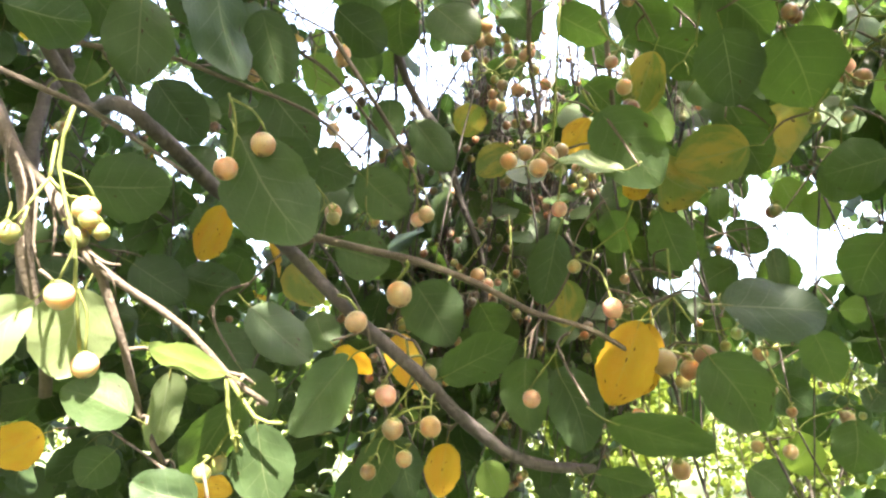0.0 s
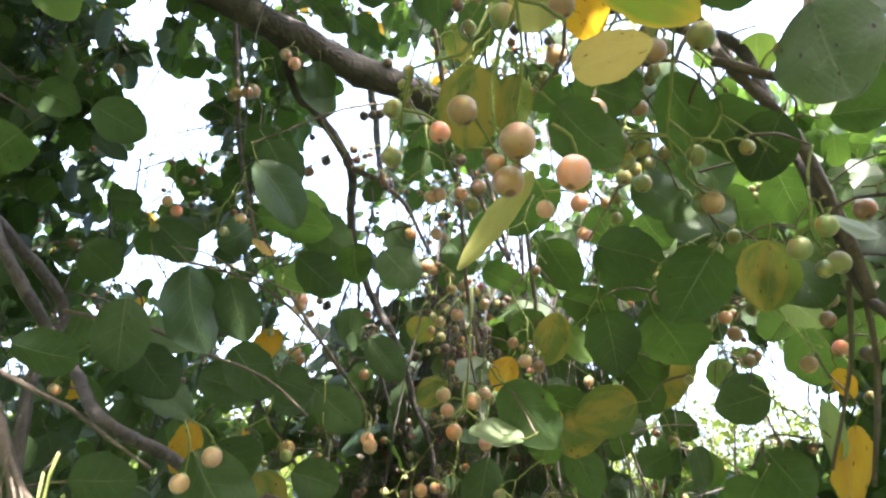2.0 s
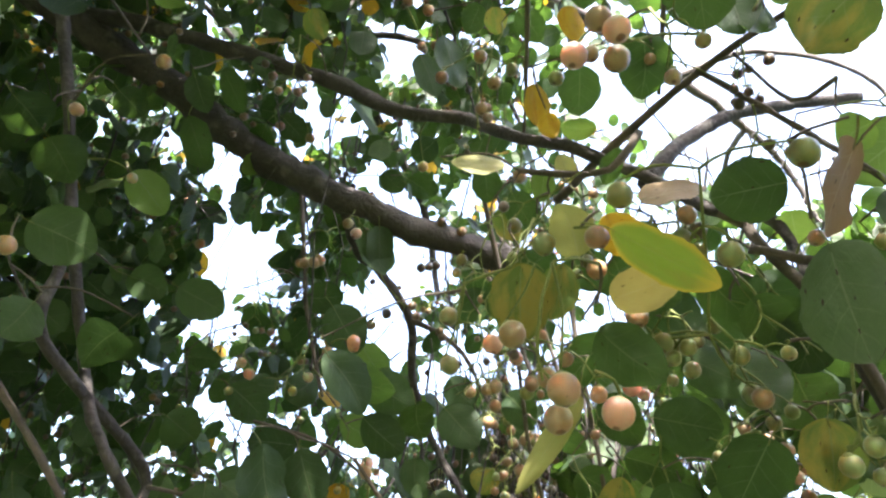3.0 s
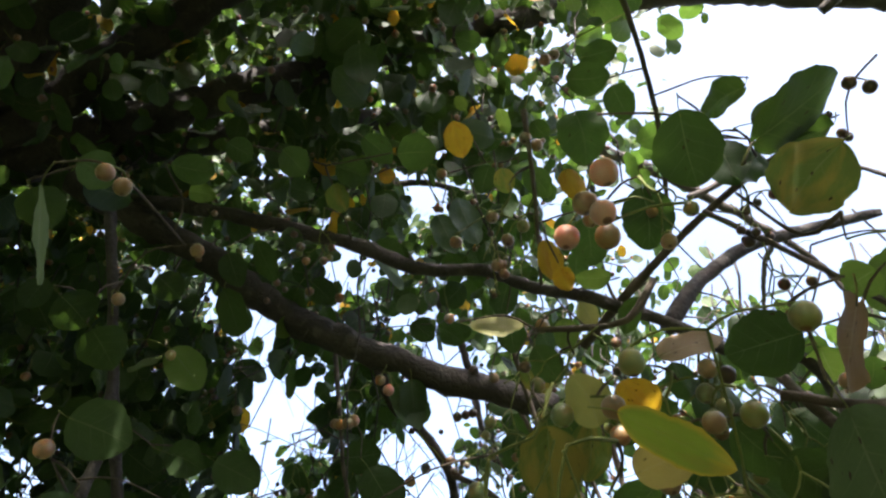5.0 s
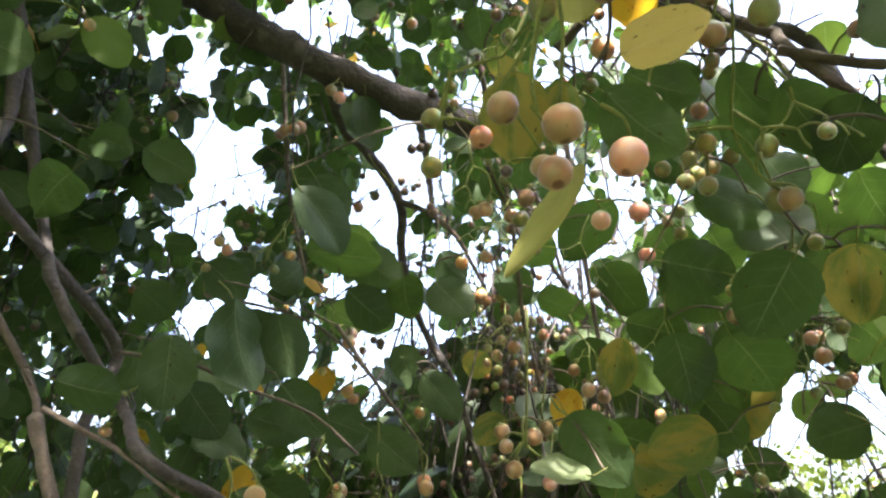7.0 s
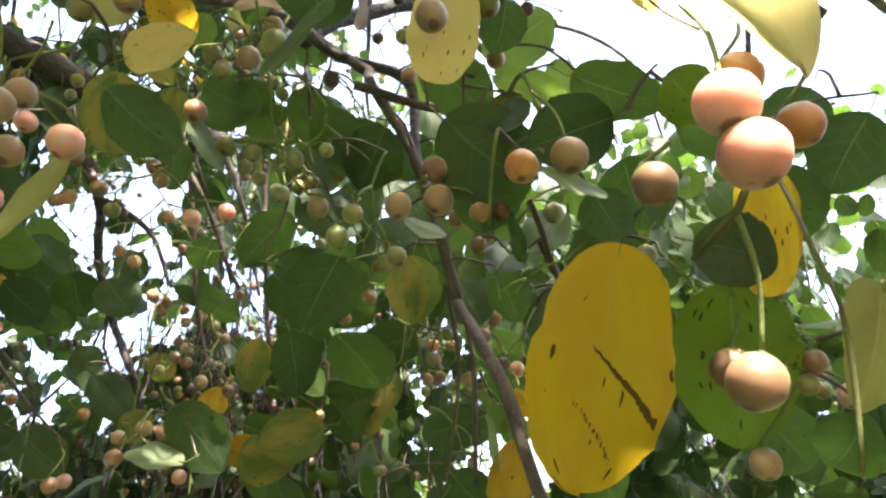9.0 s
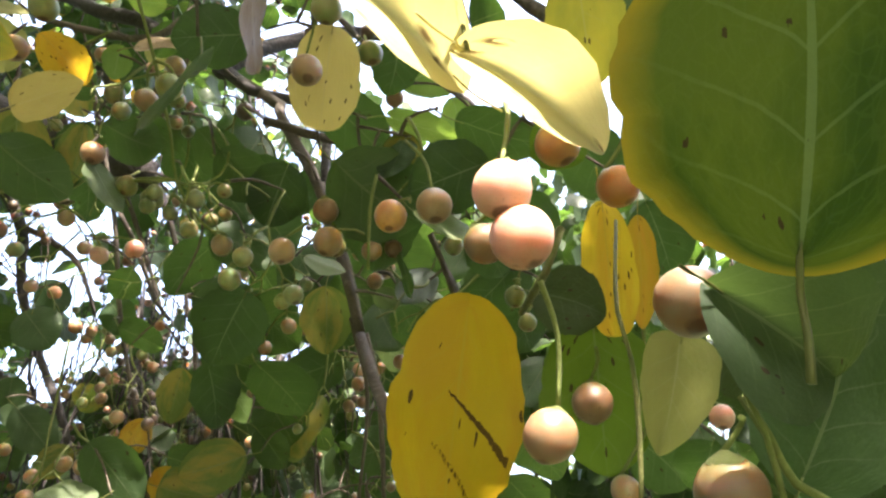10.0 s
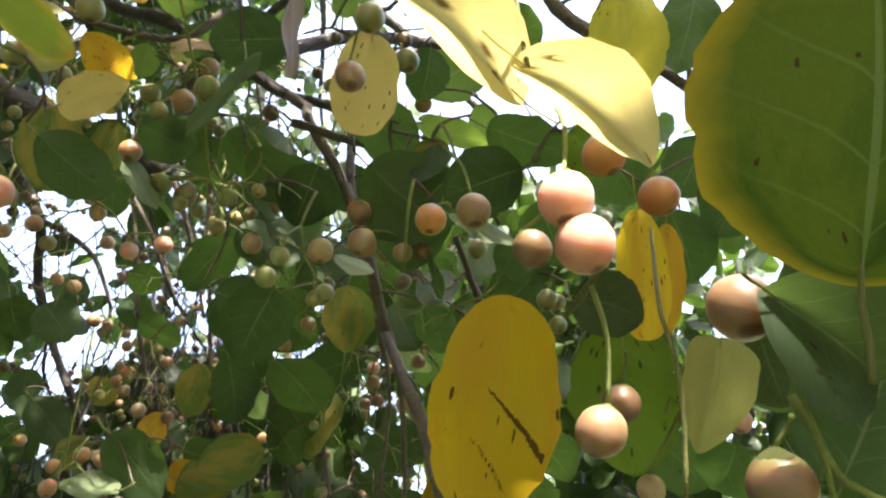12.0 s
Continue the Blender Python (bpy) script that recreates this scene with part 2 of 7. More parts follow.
def fruit_material(name, shade, light, blush, unit=1.0, scarred=True):
    """Skin of a fruit. unit: how many of the shape's own lengths make one fruit."""
    k = Nodes(name)
    at = k.add("ShaderNodeTexCoord").outputs["Object"]
    info, geo = k.add("ShaderNodeObjectInfo"), k.add("ShaderNodeNewGeometry")
    rnd = k.math("FRACT", k.math("ADD", info.outputs["Random"], geo.outputs["Random Per Island"]))
    moved = k.add("ShaderNodeVectorMath", operation="ADD")
    k.put(moved.inputs[0], at)
    k.put(moved.inputs[1], k.math("MULTIPLY", rnd, 3.0 / unit))
    here = moved.outputs[0]
    broad, fine = k.noise(2.2 * unit, 4, 0.55, here), k.noise(14 * unit, 4, 0.65, here)
    col = k.ramp(k.math("ADD", k.math("MULTIPLY", broad, 0.7), k.math("MULTIPLY", rnd, 0.3)), (0.3, shade), (0.7, light))
    col = k.mix(k.ramp(k.noise(1.4 * unit, 2, 0.5, here), (0.40, (0, 0, 0)), (0.65, (0.8, 0.8, 0.8))), col, blush)
    dots = k.ramp(k.noise(22 * unit, 2, 0.5, here), (0.62, (0, 0, 0)), (0.70, (1, 1, 1)))
    col = k.mix(k.math("MULTIPLY", dots, 0.22), col, (0.14, 0.075, 0.03))
    if scarred:
        sep = k.add("ShaderNodeSeparateXYZ")
        k.put(sep.inputs[0], at)
        top = k.ramp(k.math("ADD", sep.outputs[2], 1.0), (0.72, (0, 0, 0)), (0.98, (0.6, 0.6, 0.6)))
        col = k.mix(top, col, (0.30, 0.27, 0.08))
        scar = k.ramp(k.math("MULTIPLY", k.math("ADD", sep.outputs[2], k.math("MULTIPLY", k.noise(6, 3, 0.6, here), 0.05)), -1.0), (0.968, (0, 0, 0)), (0.995, (0.8, 0.8, 0.8)))
        col = k.mix(scar, col, (0.075, 0.032, 0.016))
        bruise = k.ramp(k.noise(3.1, 3, 0.6, here), (0.66, (0, 0, 0)), (0.72, (0.6, 0.6, 0.6)))
        col = k.mix(bruise, col, tuple(0.45 * c for c in shade))
    k.put(k.bsdf.inputs["Base Color"], col)
    k.put(k.bsdf.inputs["Roughness"], k.math("ADD", 0.30, k.math("MULTIPLY", fine, 0.22)))
    k.bsdf.inputs["Subsurface Weight"].default_value = 1.0
    k.bsdf.inputs["Subsurface Radius"].default_value = (1.0, 0.5, 0.3)
    k.bsdf.inputs["Subsurface Scale"].default_value = 0.016
    k.put(k.bsdf.inputs["Normal"], k.bump(k.math("ADD", broad, k.math("MULTIPLY", fine, 0.25)), 0.25, 0.0012))
    return k.mat


SKIN = {
    "tan": ((0.20, 0.130, 0.066), (0.30, 0.205, 0.105), (0.30, 0.175, 0.105)),
    "pink": ((0.38, 0.175, 0.125), (0.52, 0.29, 0.22), (0.50, 0.31, 0.225)),
    "orange": ((0.34, 0.15, 0.035), (0.46, 0.24, 0.065), (0.34, 0.15, 0.055)),
    "green": ((0.11, 0.13, 0.04), (0.20, 0.21, 0.08), (0.24, 0.20, 0.08)),
    # sunlight put into the skin: a paler copy for the lit fruits
    "pale": ((0.34, 0.25, 0.13), (0.46, 0.36, 0.20), (0.45, 0.29, 0.17)),
    # the tan skin darkened, so that its colour stands for shade
    "shaded_tan": ((0.140, 0.090, 0.044), (0.205, 0.140, 0.072), (0.210, 0.118, 0.068)),
    "brown": ((0.12, 0.07, 0.038), (0.21, 0.135, 0.075), (0.23, 0.13, 0.075)),
    "dark": ((0.06, 0.042, 0.03), (0.12, 0.085, 0.05), (0.11, 0.065, 0.045)),
}
FRUIT = {kind: fruit_material(kind + "_fruit", *tones) for kind, tones in SKIN.items()}
FAR_FRUIT = {kind: fruit_material(kind + "_far_fruit", *SKIN[kind], 60.0, False) for kind in ("dark", "brown", "green")}


def ground_material():
    k = Nodes("grassy_soil")
    at = k.add("ShaderNodeTexCoord").outputs["Object"]
    a, b = k.noise(0.8, 5, 0.6, at), k.noise(30, 4, 0.7, at)
    col = k.ramp(k.math("ADD", k.math("MULTIPLY", a, 0.6), k.math("MULTIPLY", b, 0.4)), (0.3, (0.025, 0.038, 0.010)), (0.5, (0.042, 0.062, 0.016)),
                 (0.7, (0.085, 0.068, 0.04)))
    k.put(k.bsdf.inputs["Base Color"], col)
    k.bsdf.inputs["Roughness"].default_value = 0.95
    k.put(k.bsdf.inputs["Normal"], k.bump(b, 0.6, 0.03))
    return k.mat


# ---- shapes ----
rng = np.random.default_rng(7)


def spline(points, step=0.02):
    """A smooth line through the points (Catmull-Rom), as an array."""
    p = np.array(points, float)
    if len(p) == 2:
        p = np.array([p[0], p.mean(0), p[1]])
    q = np.vstack([2 * p[0] - p[1], p, 2 * p[-1] - p[-2]])
    out, where = [], []
    for i in range(1, len(q) - 2):
        n = max(2, int(np.linalg.norm(q[i + 1] - q[i]) / step))
        for s in np.arange(n) / n:
            out.append(0.5 * (2 * q[i] + (q[i + 1] - q[i - 1]) * s + (2 * q[i - 1] - 5 * q[i] + 4 * q[i + 1] - q[i + 2]) * s**2
                              + (3 * q[i] - q[i - 1] - 3 * q[i + 1] + q[i + 2]) * s**3))
    out.append(p[-1])
    return np.array(out)


def tube(line, r0, r1, sides=8, knots=0.0, seed=0):
    """Corners and faces of a tapered, slightly uneven tube along a line."""
    n, gen = len(line), np.random.default_rng(seed)
    way = np.gradient(line, axis=0)
    way /= np.linalg.norm(way, axis=1)[:, None] + 1e-9
    ref = np.array([0.31, 0.87, 0.39])
    a = np.cross(way, ref)
    a /= np.linalg.norm(a, axis=1)[:, None] + 1e-9
    b = np.cross(way, a)
    r = np.linspace(r0, r1, n)
    if knots:
        swell = np.zeros(n)
        for c in gen.uniform(0, n, max(1, n // 7)):
            swell += np.exp(-((np.arange(n) - c) / 1.1) ** 2) * gen.uniform(0.3, 1)
        r = r * (1 + knots * swell)
    ang = np.linspace(0, 2 * np.pi, sides, endpoint=False)
    uneven = 1 + (0.10 if knots else 0.0) * gen.standard_normal((n, sides)).clip(-1.5, 1.5)
    ring = line[:, None] + (r[:, None] * uneven)[..., None] * (np.cos(ang)[None, :, None] * a[:, None] + np.sin(ang)[None, :, None] * b[:, None])
    verts = np.vstack([ring.reshape(-1, 3), line[:1], line[-1:]])
    faces = []
    for i in range(n - 1):
        for j in range(sides):
            k = (j + 1) % sides
            faces.append((i * sides + j, i * sides + k, (i + 1) * sides + k, (i + 1) * sides + j))
    for j in range(sides):
        k = (j + 1) % sides
        faces.append((n * sides, k, j))
        faces.append((n * sides + 1, (n - 1) * sides + j, (n - 1) * sides + k))
    return verts, faces


def mesh_of(name, verts, faces, material, uv=None, smooth=True):
    me = bpy.data.meshes.new(name)
    me.from_pydata([tuple(v) for v in verts], [], [tuple(f) for f in faces])
    if uv is not None:
        layer = me.uv_layers.new(name="UVMap")
        idx = np.empty(len(me.loops), np.int32)
        me.loops.foreach_get("vertex_index", idx)
        layer.data.foreach_set("uv", np.asarray(uv, np.float32)[idx].ravel())
    for m in material if isinstance(material, (list, tuple)) else [material]:
        me.materials.append(m)
    if smooth:
        me.polygons.foreach_set("use_smooth", np.ones(len(me.polygons), bool))
    me.update()
    return me


def leaf_shape(rows, cols, seed, stalk=True, flat=1.0, belly=None, blunt=0.58, crease=None, droop=None):
    """A leaf one long (along y) and one wide: rounded, with a short tip, folded along the midrib, cupped and wavy at the margin."""
    gen = np.random.default_rng(seed)
    fold, curl, wave, lean = gen.uniform(0.02, 0.20), gen.uniform(-0.15, 0.35), gen.uniform(0.015, 0.05), gen.uniform(-0.07, 0.07)
    fold, curl = fold * flat if crease is None else crease, curl * flat if droop is None else droop
    middle, tip = gen.uniform(0.40, 0.50), gen.uniform(0.0, 0.05)
    lean = 0.0 if belly else lean
    belly = belly or middle
    ph = gen.uniform(0, 6.3, 4)
    verts, uv = [], []
    for i in range(rows + 1):
        s = i / rows
        s = 0.5 - 0.5 * math.cos(math.pi * s) if 0 < i < rows else s
        e = math.log(0.5) / math.log(belly)
        w = max(0.0, math.sin(math.pi * s**e)) ** blunt
        w *= 1 - tip * 4 * max(0, s - 0.75)
        for j in range(cols + 1):
            v = -1 + 2 * j / cols
            edge = 1 + 0.025 * math.sin(17 * s + ph[0]) * abs(v) + (0.02 * math.sin(31 * s + ph[1] + 2 * v) + (0.013 * (-1) ** i if rows > 20 else 0)) * abs(v)
            x = 0.5 * v * w * edge + lean * math.sin(math.pi * s)
            y = s - 0.06 * abs(v) ** 2 * (1 - s) * (1 if s < 0.3 else 0)
            z = fold * abs(v) * w - curl * (s - 0.4) ** 2 + wave * abs(v) * math.sin(11 * s + ph[2] + (2 if v > 0 else 0)) - 0.10 * flat * v * v * w * gen.uniform(0.8, 1.0)
            verts.append((x, y, z))
            uv.append((0.001 + 0.999 * s, v))
    faces = [(i * (cols + 1) + j, i * (cols + 1) + j + 1, (i + 1) * (cols + 1) + j + 1, (i + 1) * (cols + 1) + j) for i in range(rows) for j in range(cols)]
    if stalk:
        bend = gen.uniform(0.02, 0.10)
        line = spline([(0, 0.04, -0.004), (0, -0.10, 0.01), (0.02, -0.2, bend), (0.03, -0.30, 2.2 * bend)], 0.06)
        tv, tf = tube(line, 0.010, 0.013, 4)
        faces += [tuple(len(verts) + c for c in f) for f in tf]
        verts += [tuple(v) for v in tv]
        uv += [(-0.5, 0.0)] * len(tv)
    return np.array(verts), faces, np.array(uv)


SHAPES = [leaf_shape(30, 8, 20 + n) for n in range(9)]
LEAF_MESH = {(kind, n): mesh_of("leaf", v, f, m, uv) for kind, m in LEAF.items() for n, (v, f, uv) in enumerate(SHAPES)}
ODD_SHAPES = {
    "oval": leaf_shape(24, 10, 61, False, 0.3, 0.50, 0.43),
    "blunt": leaf_shape(20, 10, 62, True, 0.5, 0.55, 0.34, 0.10, 0.15),
    "folded": leaf_shape(20, 10, 63, True, 1.0, 0.45, 0.60, 0.42, 0.55),
    "tapered": leaf_shape(20, 10, 64, True, 1.0, 0.30, 0.62, 0.30, 0.45),
}
ODD_MESH = {}


def fruit_shape(sides, rings, seed):
    """A round stone fruit one across, hung from its top at the origin, with a small point below and a dimple at the stalk."""
    gen = np.random.default_rng(seed)
    squash, point, lop = gen.uniform(0.94, 1.04), gen.uniform(0.015, 0.05), gen.uniform(-0.03, 0.03, 2)
    verts = [(0, 0, -0.02)]
    for i in range(1, rings):
        th = math.pi * i / rings
        r, z = 0.5 * math.sin(th), 0.5 * math.cos(th) * squash
        z -= 0.03 * math.exp(-((th / 0.35) ** 2)) - 0
        if th > 2.6:
            z -= point * ((th - 2.6) / 0.54) ** 2
        for j in range(sides):
            a = 2 * math.pi * j / sides
            k = 1 + 0.012 * math.sin(3 * a + seed) + 0.01 * math.sin(5 * th + 2 * a)
            verts.append((r * k * math.cos(a) + lop[0] * (1 - math.cos(th)) / 2, r * k * math.sin(a) + lop[1] * (1 - math.cos(th)) / 2, z - 0.5 * squash))
    verts.append((lop[0], lop[1], -squash - point))
    faces = [(0, 1 + j, 1 + (j + 1) % sides) for j in range(sides)]
    for i in range(rings - 2):
        for j in range(sides):
            k = (j + 1) % sides
            faces.append((1 + i * sides + j, 1 + (i + 1) * sides + j, 1 + (i + 1) * sides + k, 1 + i * sides + k))
    last, b = len(verts) - 1, 1 + (rings - 2) * sides
    faces += [(last, b + (j + 1) % sides, b + j) for j in range(sides)]
    return np.array(verts), faces


def calyx_shape(seed):
    """The cup with a frayed rim that holds the fruit, for a fruit one across."""
    gen = np.random.default_rng(seed)
    rim = 10
    rings = [(0.05, 0.07), (0.13, 0.02), (0.22, -0.035), (0.27, -0.085)]
    verts = []
    for n, (r, z) in enumerate(rings):
        for j in range(rim):
            a = 2 * math.pi * j / rim
            k = 1 + (0.12 * gen.uniform(-1, 1) if n == 3 else 0)
            verts.append((r * k * math.cos(a), r * k * math.sin(a), z - (0.03 * gen.uniform(-1, 1) if n == 3 else 0)))
    faces = [(n * rim + j, n * rim + (j + 1) % rim, (n + 1) * rim + (j + 1) % rim, (n + 1) * rim + j) for n in range(3) for j in range(rim)]
    faces.append(tuple(range(rim))[::-1])
    return np.array(verts), faces


FRUIT_MESH = {(kind, n): mesh_of("fruit", *fruit_shape(20, 14, 40 + n), m) for kind, m in FRUIT.items() for n in range(3)}
CALYX_MESH = [mesh_of("calyx", *calyx_shape(60 + n), STALK) for n in range(3)]


# ---- the fruit tree ----
tree = tagged(new("fruit_tree"), "fruiting tree with drooping leafy branches and pinkish berries", "tree")
tree.location = (-1.45, 0.25, 0)
NODES = []          # places on branches from which twigs and stalks may start


def under(ob, parent):
    ob.parent = parent
    ob.matrix_parent_inverse = parent.matrix_world.inverted() if parent.parent is None and parent.type != "EMPTY" else Matrix.Translation(-parent.location)
    return ob


def branch(name, r0, r1, *points, sides=10):
    line = spline(points, 0.018)
    size = np.linspace(r0, r1, len(line))
    wander = np.random.default_rng(len(bpy.data.objects)).standard_normal((len(line), 3))
    soft_way = np.stack([np.convolve(wander[:, c], np.ones(5) / 5, "same") for c in range(3)], 1)
    line = line + soft_way * size[:, None] * 0.25
    NODES.extend(line[::2])
    v, f = tube(line, r0, r1, sides, 0.14, len(bpy.data.objects))
    ob = new(name, mesh_of(name, v, f, STALK if name == "stem" else PETIOLE if name == "petiole" else BARK if r0 > 0.0075 else TWIG))
    return under(ob, tree)


LEAVES, BERRIES, MADE = [], [], [0, 0]


def leaf(kind, base, tip, face, width, bare=False, shape=""):
    """A leaf from its base to its tip, its under or upper side towards face."""
    b, t, n = (Vector(p) for p in (base, tip, face))
    y = t - b
    length = y.length
    y.normalize()
    z = (n - n.dot(y) * y).normalized()
    x = y.cross(z)
    MADE[0] += 1
    gen = MADE[0]
    if gen % 2 and not shape:
        z, x = -z, -x
    m = Matrix((x, y, z)).transposed().to_4x4()
    m.translation = b
    if shape and (kind, shape) not in ODD_MESH:
        v, f, uv = ODD_SHAPES[shape]
        ODD_MESH[kind, shape] = mesh_of("leaf", v, f, LEAF[kind], uv)
    ob = new("leaf", ODD_MESH[kind, shape] if shape else LEAF_MESH[kind, gen % len(SHAPES)])
    ob.matrix_world = m @ Matrix.Diagonal((width, length, 0.5 * (width + length), 1))
    under(ob, tree)
    if kind in ("yellow", "straw", "dry", "turning", "pale", "torn", "lemon", "cream", "wan", "ripe", "spotted", "specked"):
        ob["label"] = {"yellow": "yellow leaf with brown specks", "straw": "pale straw-yellow leaf", "dry": "dry brown leaf",
                       "turning": "green leaf turning yellow", "pale": "pale green leaf", "torn": "yellow leaf with a brown tear", "lemon": "lemon-yellow leaf with dark specks", "cream": "cream-yellow leaf",
                       "wan": "wan yellowish-green leaf", "ripe": "green leaf with a yellowing margin",
                       "spotted": "yellow leaf with dark brown spots", "specked": "green leaf with black specks"}[kind]
    if not bare:
        LEAVES.append((ob.matrix_world @ Vector((0.03, -0.28, 0.12)), length))


def fruit(kind, x, y, z, across, hung=None):
    """A fruit of that diameter around the point, hung from its top."""
    MADE[1] += 1
    gen = MADE[1]
    r = np.random.default_rng(gen)
    m = pose(x, y, z, r.uniform(-22, 22), r.uniform(-22, 22), r.uniform(0, 360)) @ Matrix.Translation((0, 0, across / 2)) @ Matrix.Scale(across, 4)
    ob = under(new("fruit", FRUIT_MESH[kind, gen % 3]), tree)
    ob.matrix_world = m
    ob.matrix_basis = m
    ob["label"] = {"tan": "tan round fruit", "pink": "salmon-pink round fruit", "orange": "orange round fruit", "green": "unripe green fruit",
                   "pale": "fruit with skin paled for sunlight", "shaded_tan": "tan fruit darkened to stand for shade", "brown": "brown shaded fruit", "dark": "small dark fruit"}[kind]
    cup = new("calyx", CALYX_MESH[gen % 3])
    cup.parent = ob
    spot = m @ Vector((0, 0, 0.05))
    if hung is None:
        BERRIES.append((spot, across))
    else:
        line = spline([hung, 0.5 * (Vector(hung) + spot) + Vector((0.004, 0, 0.003)), spot], 0.006)
        v, f = tube(line, 0.0011, 0.0009, 6, 0.15, gen)
        under(new("stalk", mesh_of("stalk", v, f, STALK)), tree)
        NODES.extend(line)


def cyme(x, y, z, length, seed, kind="tan", bare=0.70):
    """A forked, drooping fruit stalk: it splits in two again and again; some ends carry a fruit, some have lost it."""
    gen = np.random.default_rng(seed)
    verts, faces, ends = [], [], []

    def grow(p, way, ln, r, left):
        bend = way + gen.standard_normal(3) * 0.25 + [0, 0, -0.25]
        bend /= np.linalg.norm(bend)
        q = p + 0.5 * ln * way + 0.5 * ln * bend
        v, f = tube(spline([p, p + 0.5 * ln * way, q], ln / 4), r, 0.85 * r, 5, 0.1, seed + left)
        base = sum(len(w) for w in verts)
        verts.append(v)
        faces.extend(tuple(base + c for c in face) for face in f)
        if left == 0:
            ends.append(q)
            return
        turn = gen.standard_normal(3)
        turn -= turn @ bend * bend
        turn /= np.linalg.norm(turn)
        for sign in (1, -1):
            a = bend * 0.8 + sign * turn * gen.uniform(0.45, 0.8)
            grow(q, a / np.linalg.norm(a), ln * gen.uniform(0.55, 0.8), r * 0.82, left - 1)

    start = gen.standard_normal(3) * 0.4 + [0, 0, -0.8]
    grow(np.array([x, y, z]), start / np.linalg.norm(start), length * 0.45, 0.0015, 2 + int(gen.uniform() < 0.5))
    under(new("fruit_stalk", mesh_of("fruit_stalk", np.vstack(verts), faces, STALK)), tree)["label"] = "forked green fruit stalk"
    for q in ends:
        if gen.uniform() > bare:
            d = gen.uniform(0.011, 0.0165)
            each = kind if kind != "tan" else ("brown", "green", "tan", "green", "brown", "dark")[gen.integers(0, 6)]
            fruit(each, q[0], q[1], q[2] - d / 2, d, hung=tuple(q + [0, 0, 0.004]))
    LEAVES.append((Vector((x, y, z)), length))


# trunk, out of sight to the left, and the limbs that leave it
branch("trunk", 0.13, 0.085, (-1.45, 0.25, -0.05), (-1.42, 0.27, 0.7), (-1.36, 0.30, 1.5), (-1.28, 0.36, 2.2), (-1.15, 0.43, 2.75), sides=16)
branch("limb", .031, .024, (-0.819, 0.458, 2.702), (-0.6, 0.619, 2.611), (-0.378, 0.674, 2.453), (-0.23, 0.718, 2.388), (-0.034, 0.794, 2.33), (0.091, 0.838, 2.305))
branch("limb", .017, .0035, (-0.816, 0.509, 2.704), (-0.589, 0.537, 2.661), (-0.415, 0.554, 2.602), (-0.22, 0.516, 2.486), (-0.105, 0.51, 2.409), (0.004, 0.534, 2.404), (0.092, 0.447, 2.294), (0.161, 0.391, 2.224), (0.242, 0.386, 2.176), (0.294, 0.361, 2.114), (0.373, 0.392, 2.117), (0.381, 0.347, 1.979), (0.412, 0.32, 1.812))
branch("branch", .0046, .0042, (0.412, 0.32, 1.812), (0.414, 0.248, 1.749), (0.423, 0.222, 1.709), (0.43, 0.202, 1.655), (0.436, 0.195, 1.623))
branch("branch", .011, .004, (-0.23, 0.718, 2.388), (-0.21, 0.815, 2.325), (-0.179, 0.869, 2.315), (-0.109, 0.876, 2.207), (-0.111, 0.94, 2.124), (-0.074, 0.994, 2.014), (-0.018, 0.97, 1.921), (0.02, 0.983, 1.822), (0.059, 0.995, 1.725), (0.078, 1.005, 1.593))
branch("branch", .006, .003, (-0.109, 0.876, 2.207), (-0.059, 0.868, 2.18), (-0.008, 0.878, 2.139), (0.041, 0.853, 2.039))
branch("branch", .009, .005, (-0.629, 0.348, 2.592), (-0.58, 0.413, 2.39), (-0.562, 0.483, 2.228), (-0.536, 0.587, 2.011), (-0.436, 0.54, 1.883), (-0.385, 0.626, 1.783), (-0.25, 0.464, 1.706), (-0.208, 0.559, 1.674), (-0.132, 0.517, 1.617), (-0.075, 0.539, 1.567), (-0.016, 0.57, 1.52), (0.032, 0.6, 1.479), (0.087, 0.629, 1.445), (0.158, 0.66, 1.44))
branch("branch", .007, .002, (-0.943, 0.576, 2.231), (-0.585, 0.473, 1.972), (-0.439, 0.515, 1.801), (-0.373, 0.483, 1.719), (-0.31, 0.447, 1.655), (-0.265, 0.424, 1.62), (-0.237, 0.411, 1.586), (-0.218, 0.415, 1.569), (-0.164, 0.423, 1.536), (-0.14, 0.439, 1.509), (-0.115, 0.454, 1.49))
branch("twig", .0035, .002, (-0.237, 0.411, 1.586), (-0.227, 0.426, 1.567), (-0.214, 0.447, 1.521), (-0.204, 0.467, 1.476), (-0.191, 0.485, 1.445))
branch("twig", .004, .002, (-0.122, 0.603, 1.644), (-0.022, 0.588, 1.622), (0.042, 0.592, 1.602), (0.085, 0.597, 1.583), (0.149, 0.601, 1.566), (0.217, 0.609, 1.528))
branch("twig", .003, .0015, (-0.396, 0.505, 1.757), (-0.35, 0.499, 1.738), (-0.3, 0.494, 1.718), (-0.257, 0.489, 1.693), (-0.21, 0.496, 1.665))
branch("twig", .003, .0015, (-0.419, 0.636, 1.855), (-0.305, 0.62, 1.836), (-0.231, 0.607, 1.807), (-0.143, 0.613, 1.777), (-0.088, 0.623, 1.735))
branch("twig", .005, .003, (0.177, 0.759, 2.252), (0.188, 0.77, 2.122), (0.2, 0.781, 2.034), (0.221, 0.801, 1.864))
branch("twig", .006, .003, (0.058, 0.874, 2.403), (0.112, 0.876, 2.27), (0.149, 0.882, 2.166), (0.181, 0.89, 2.046))
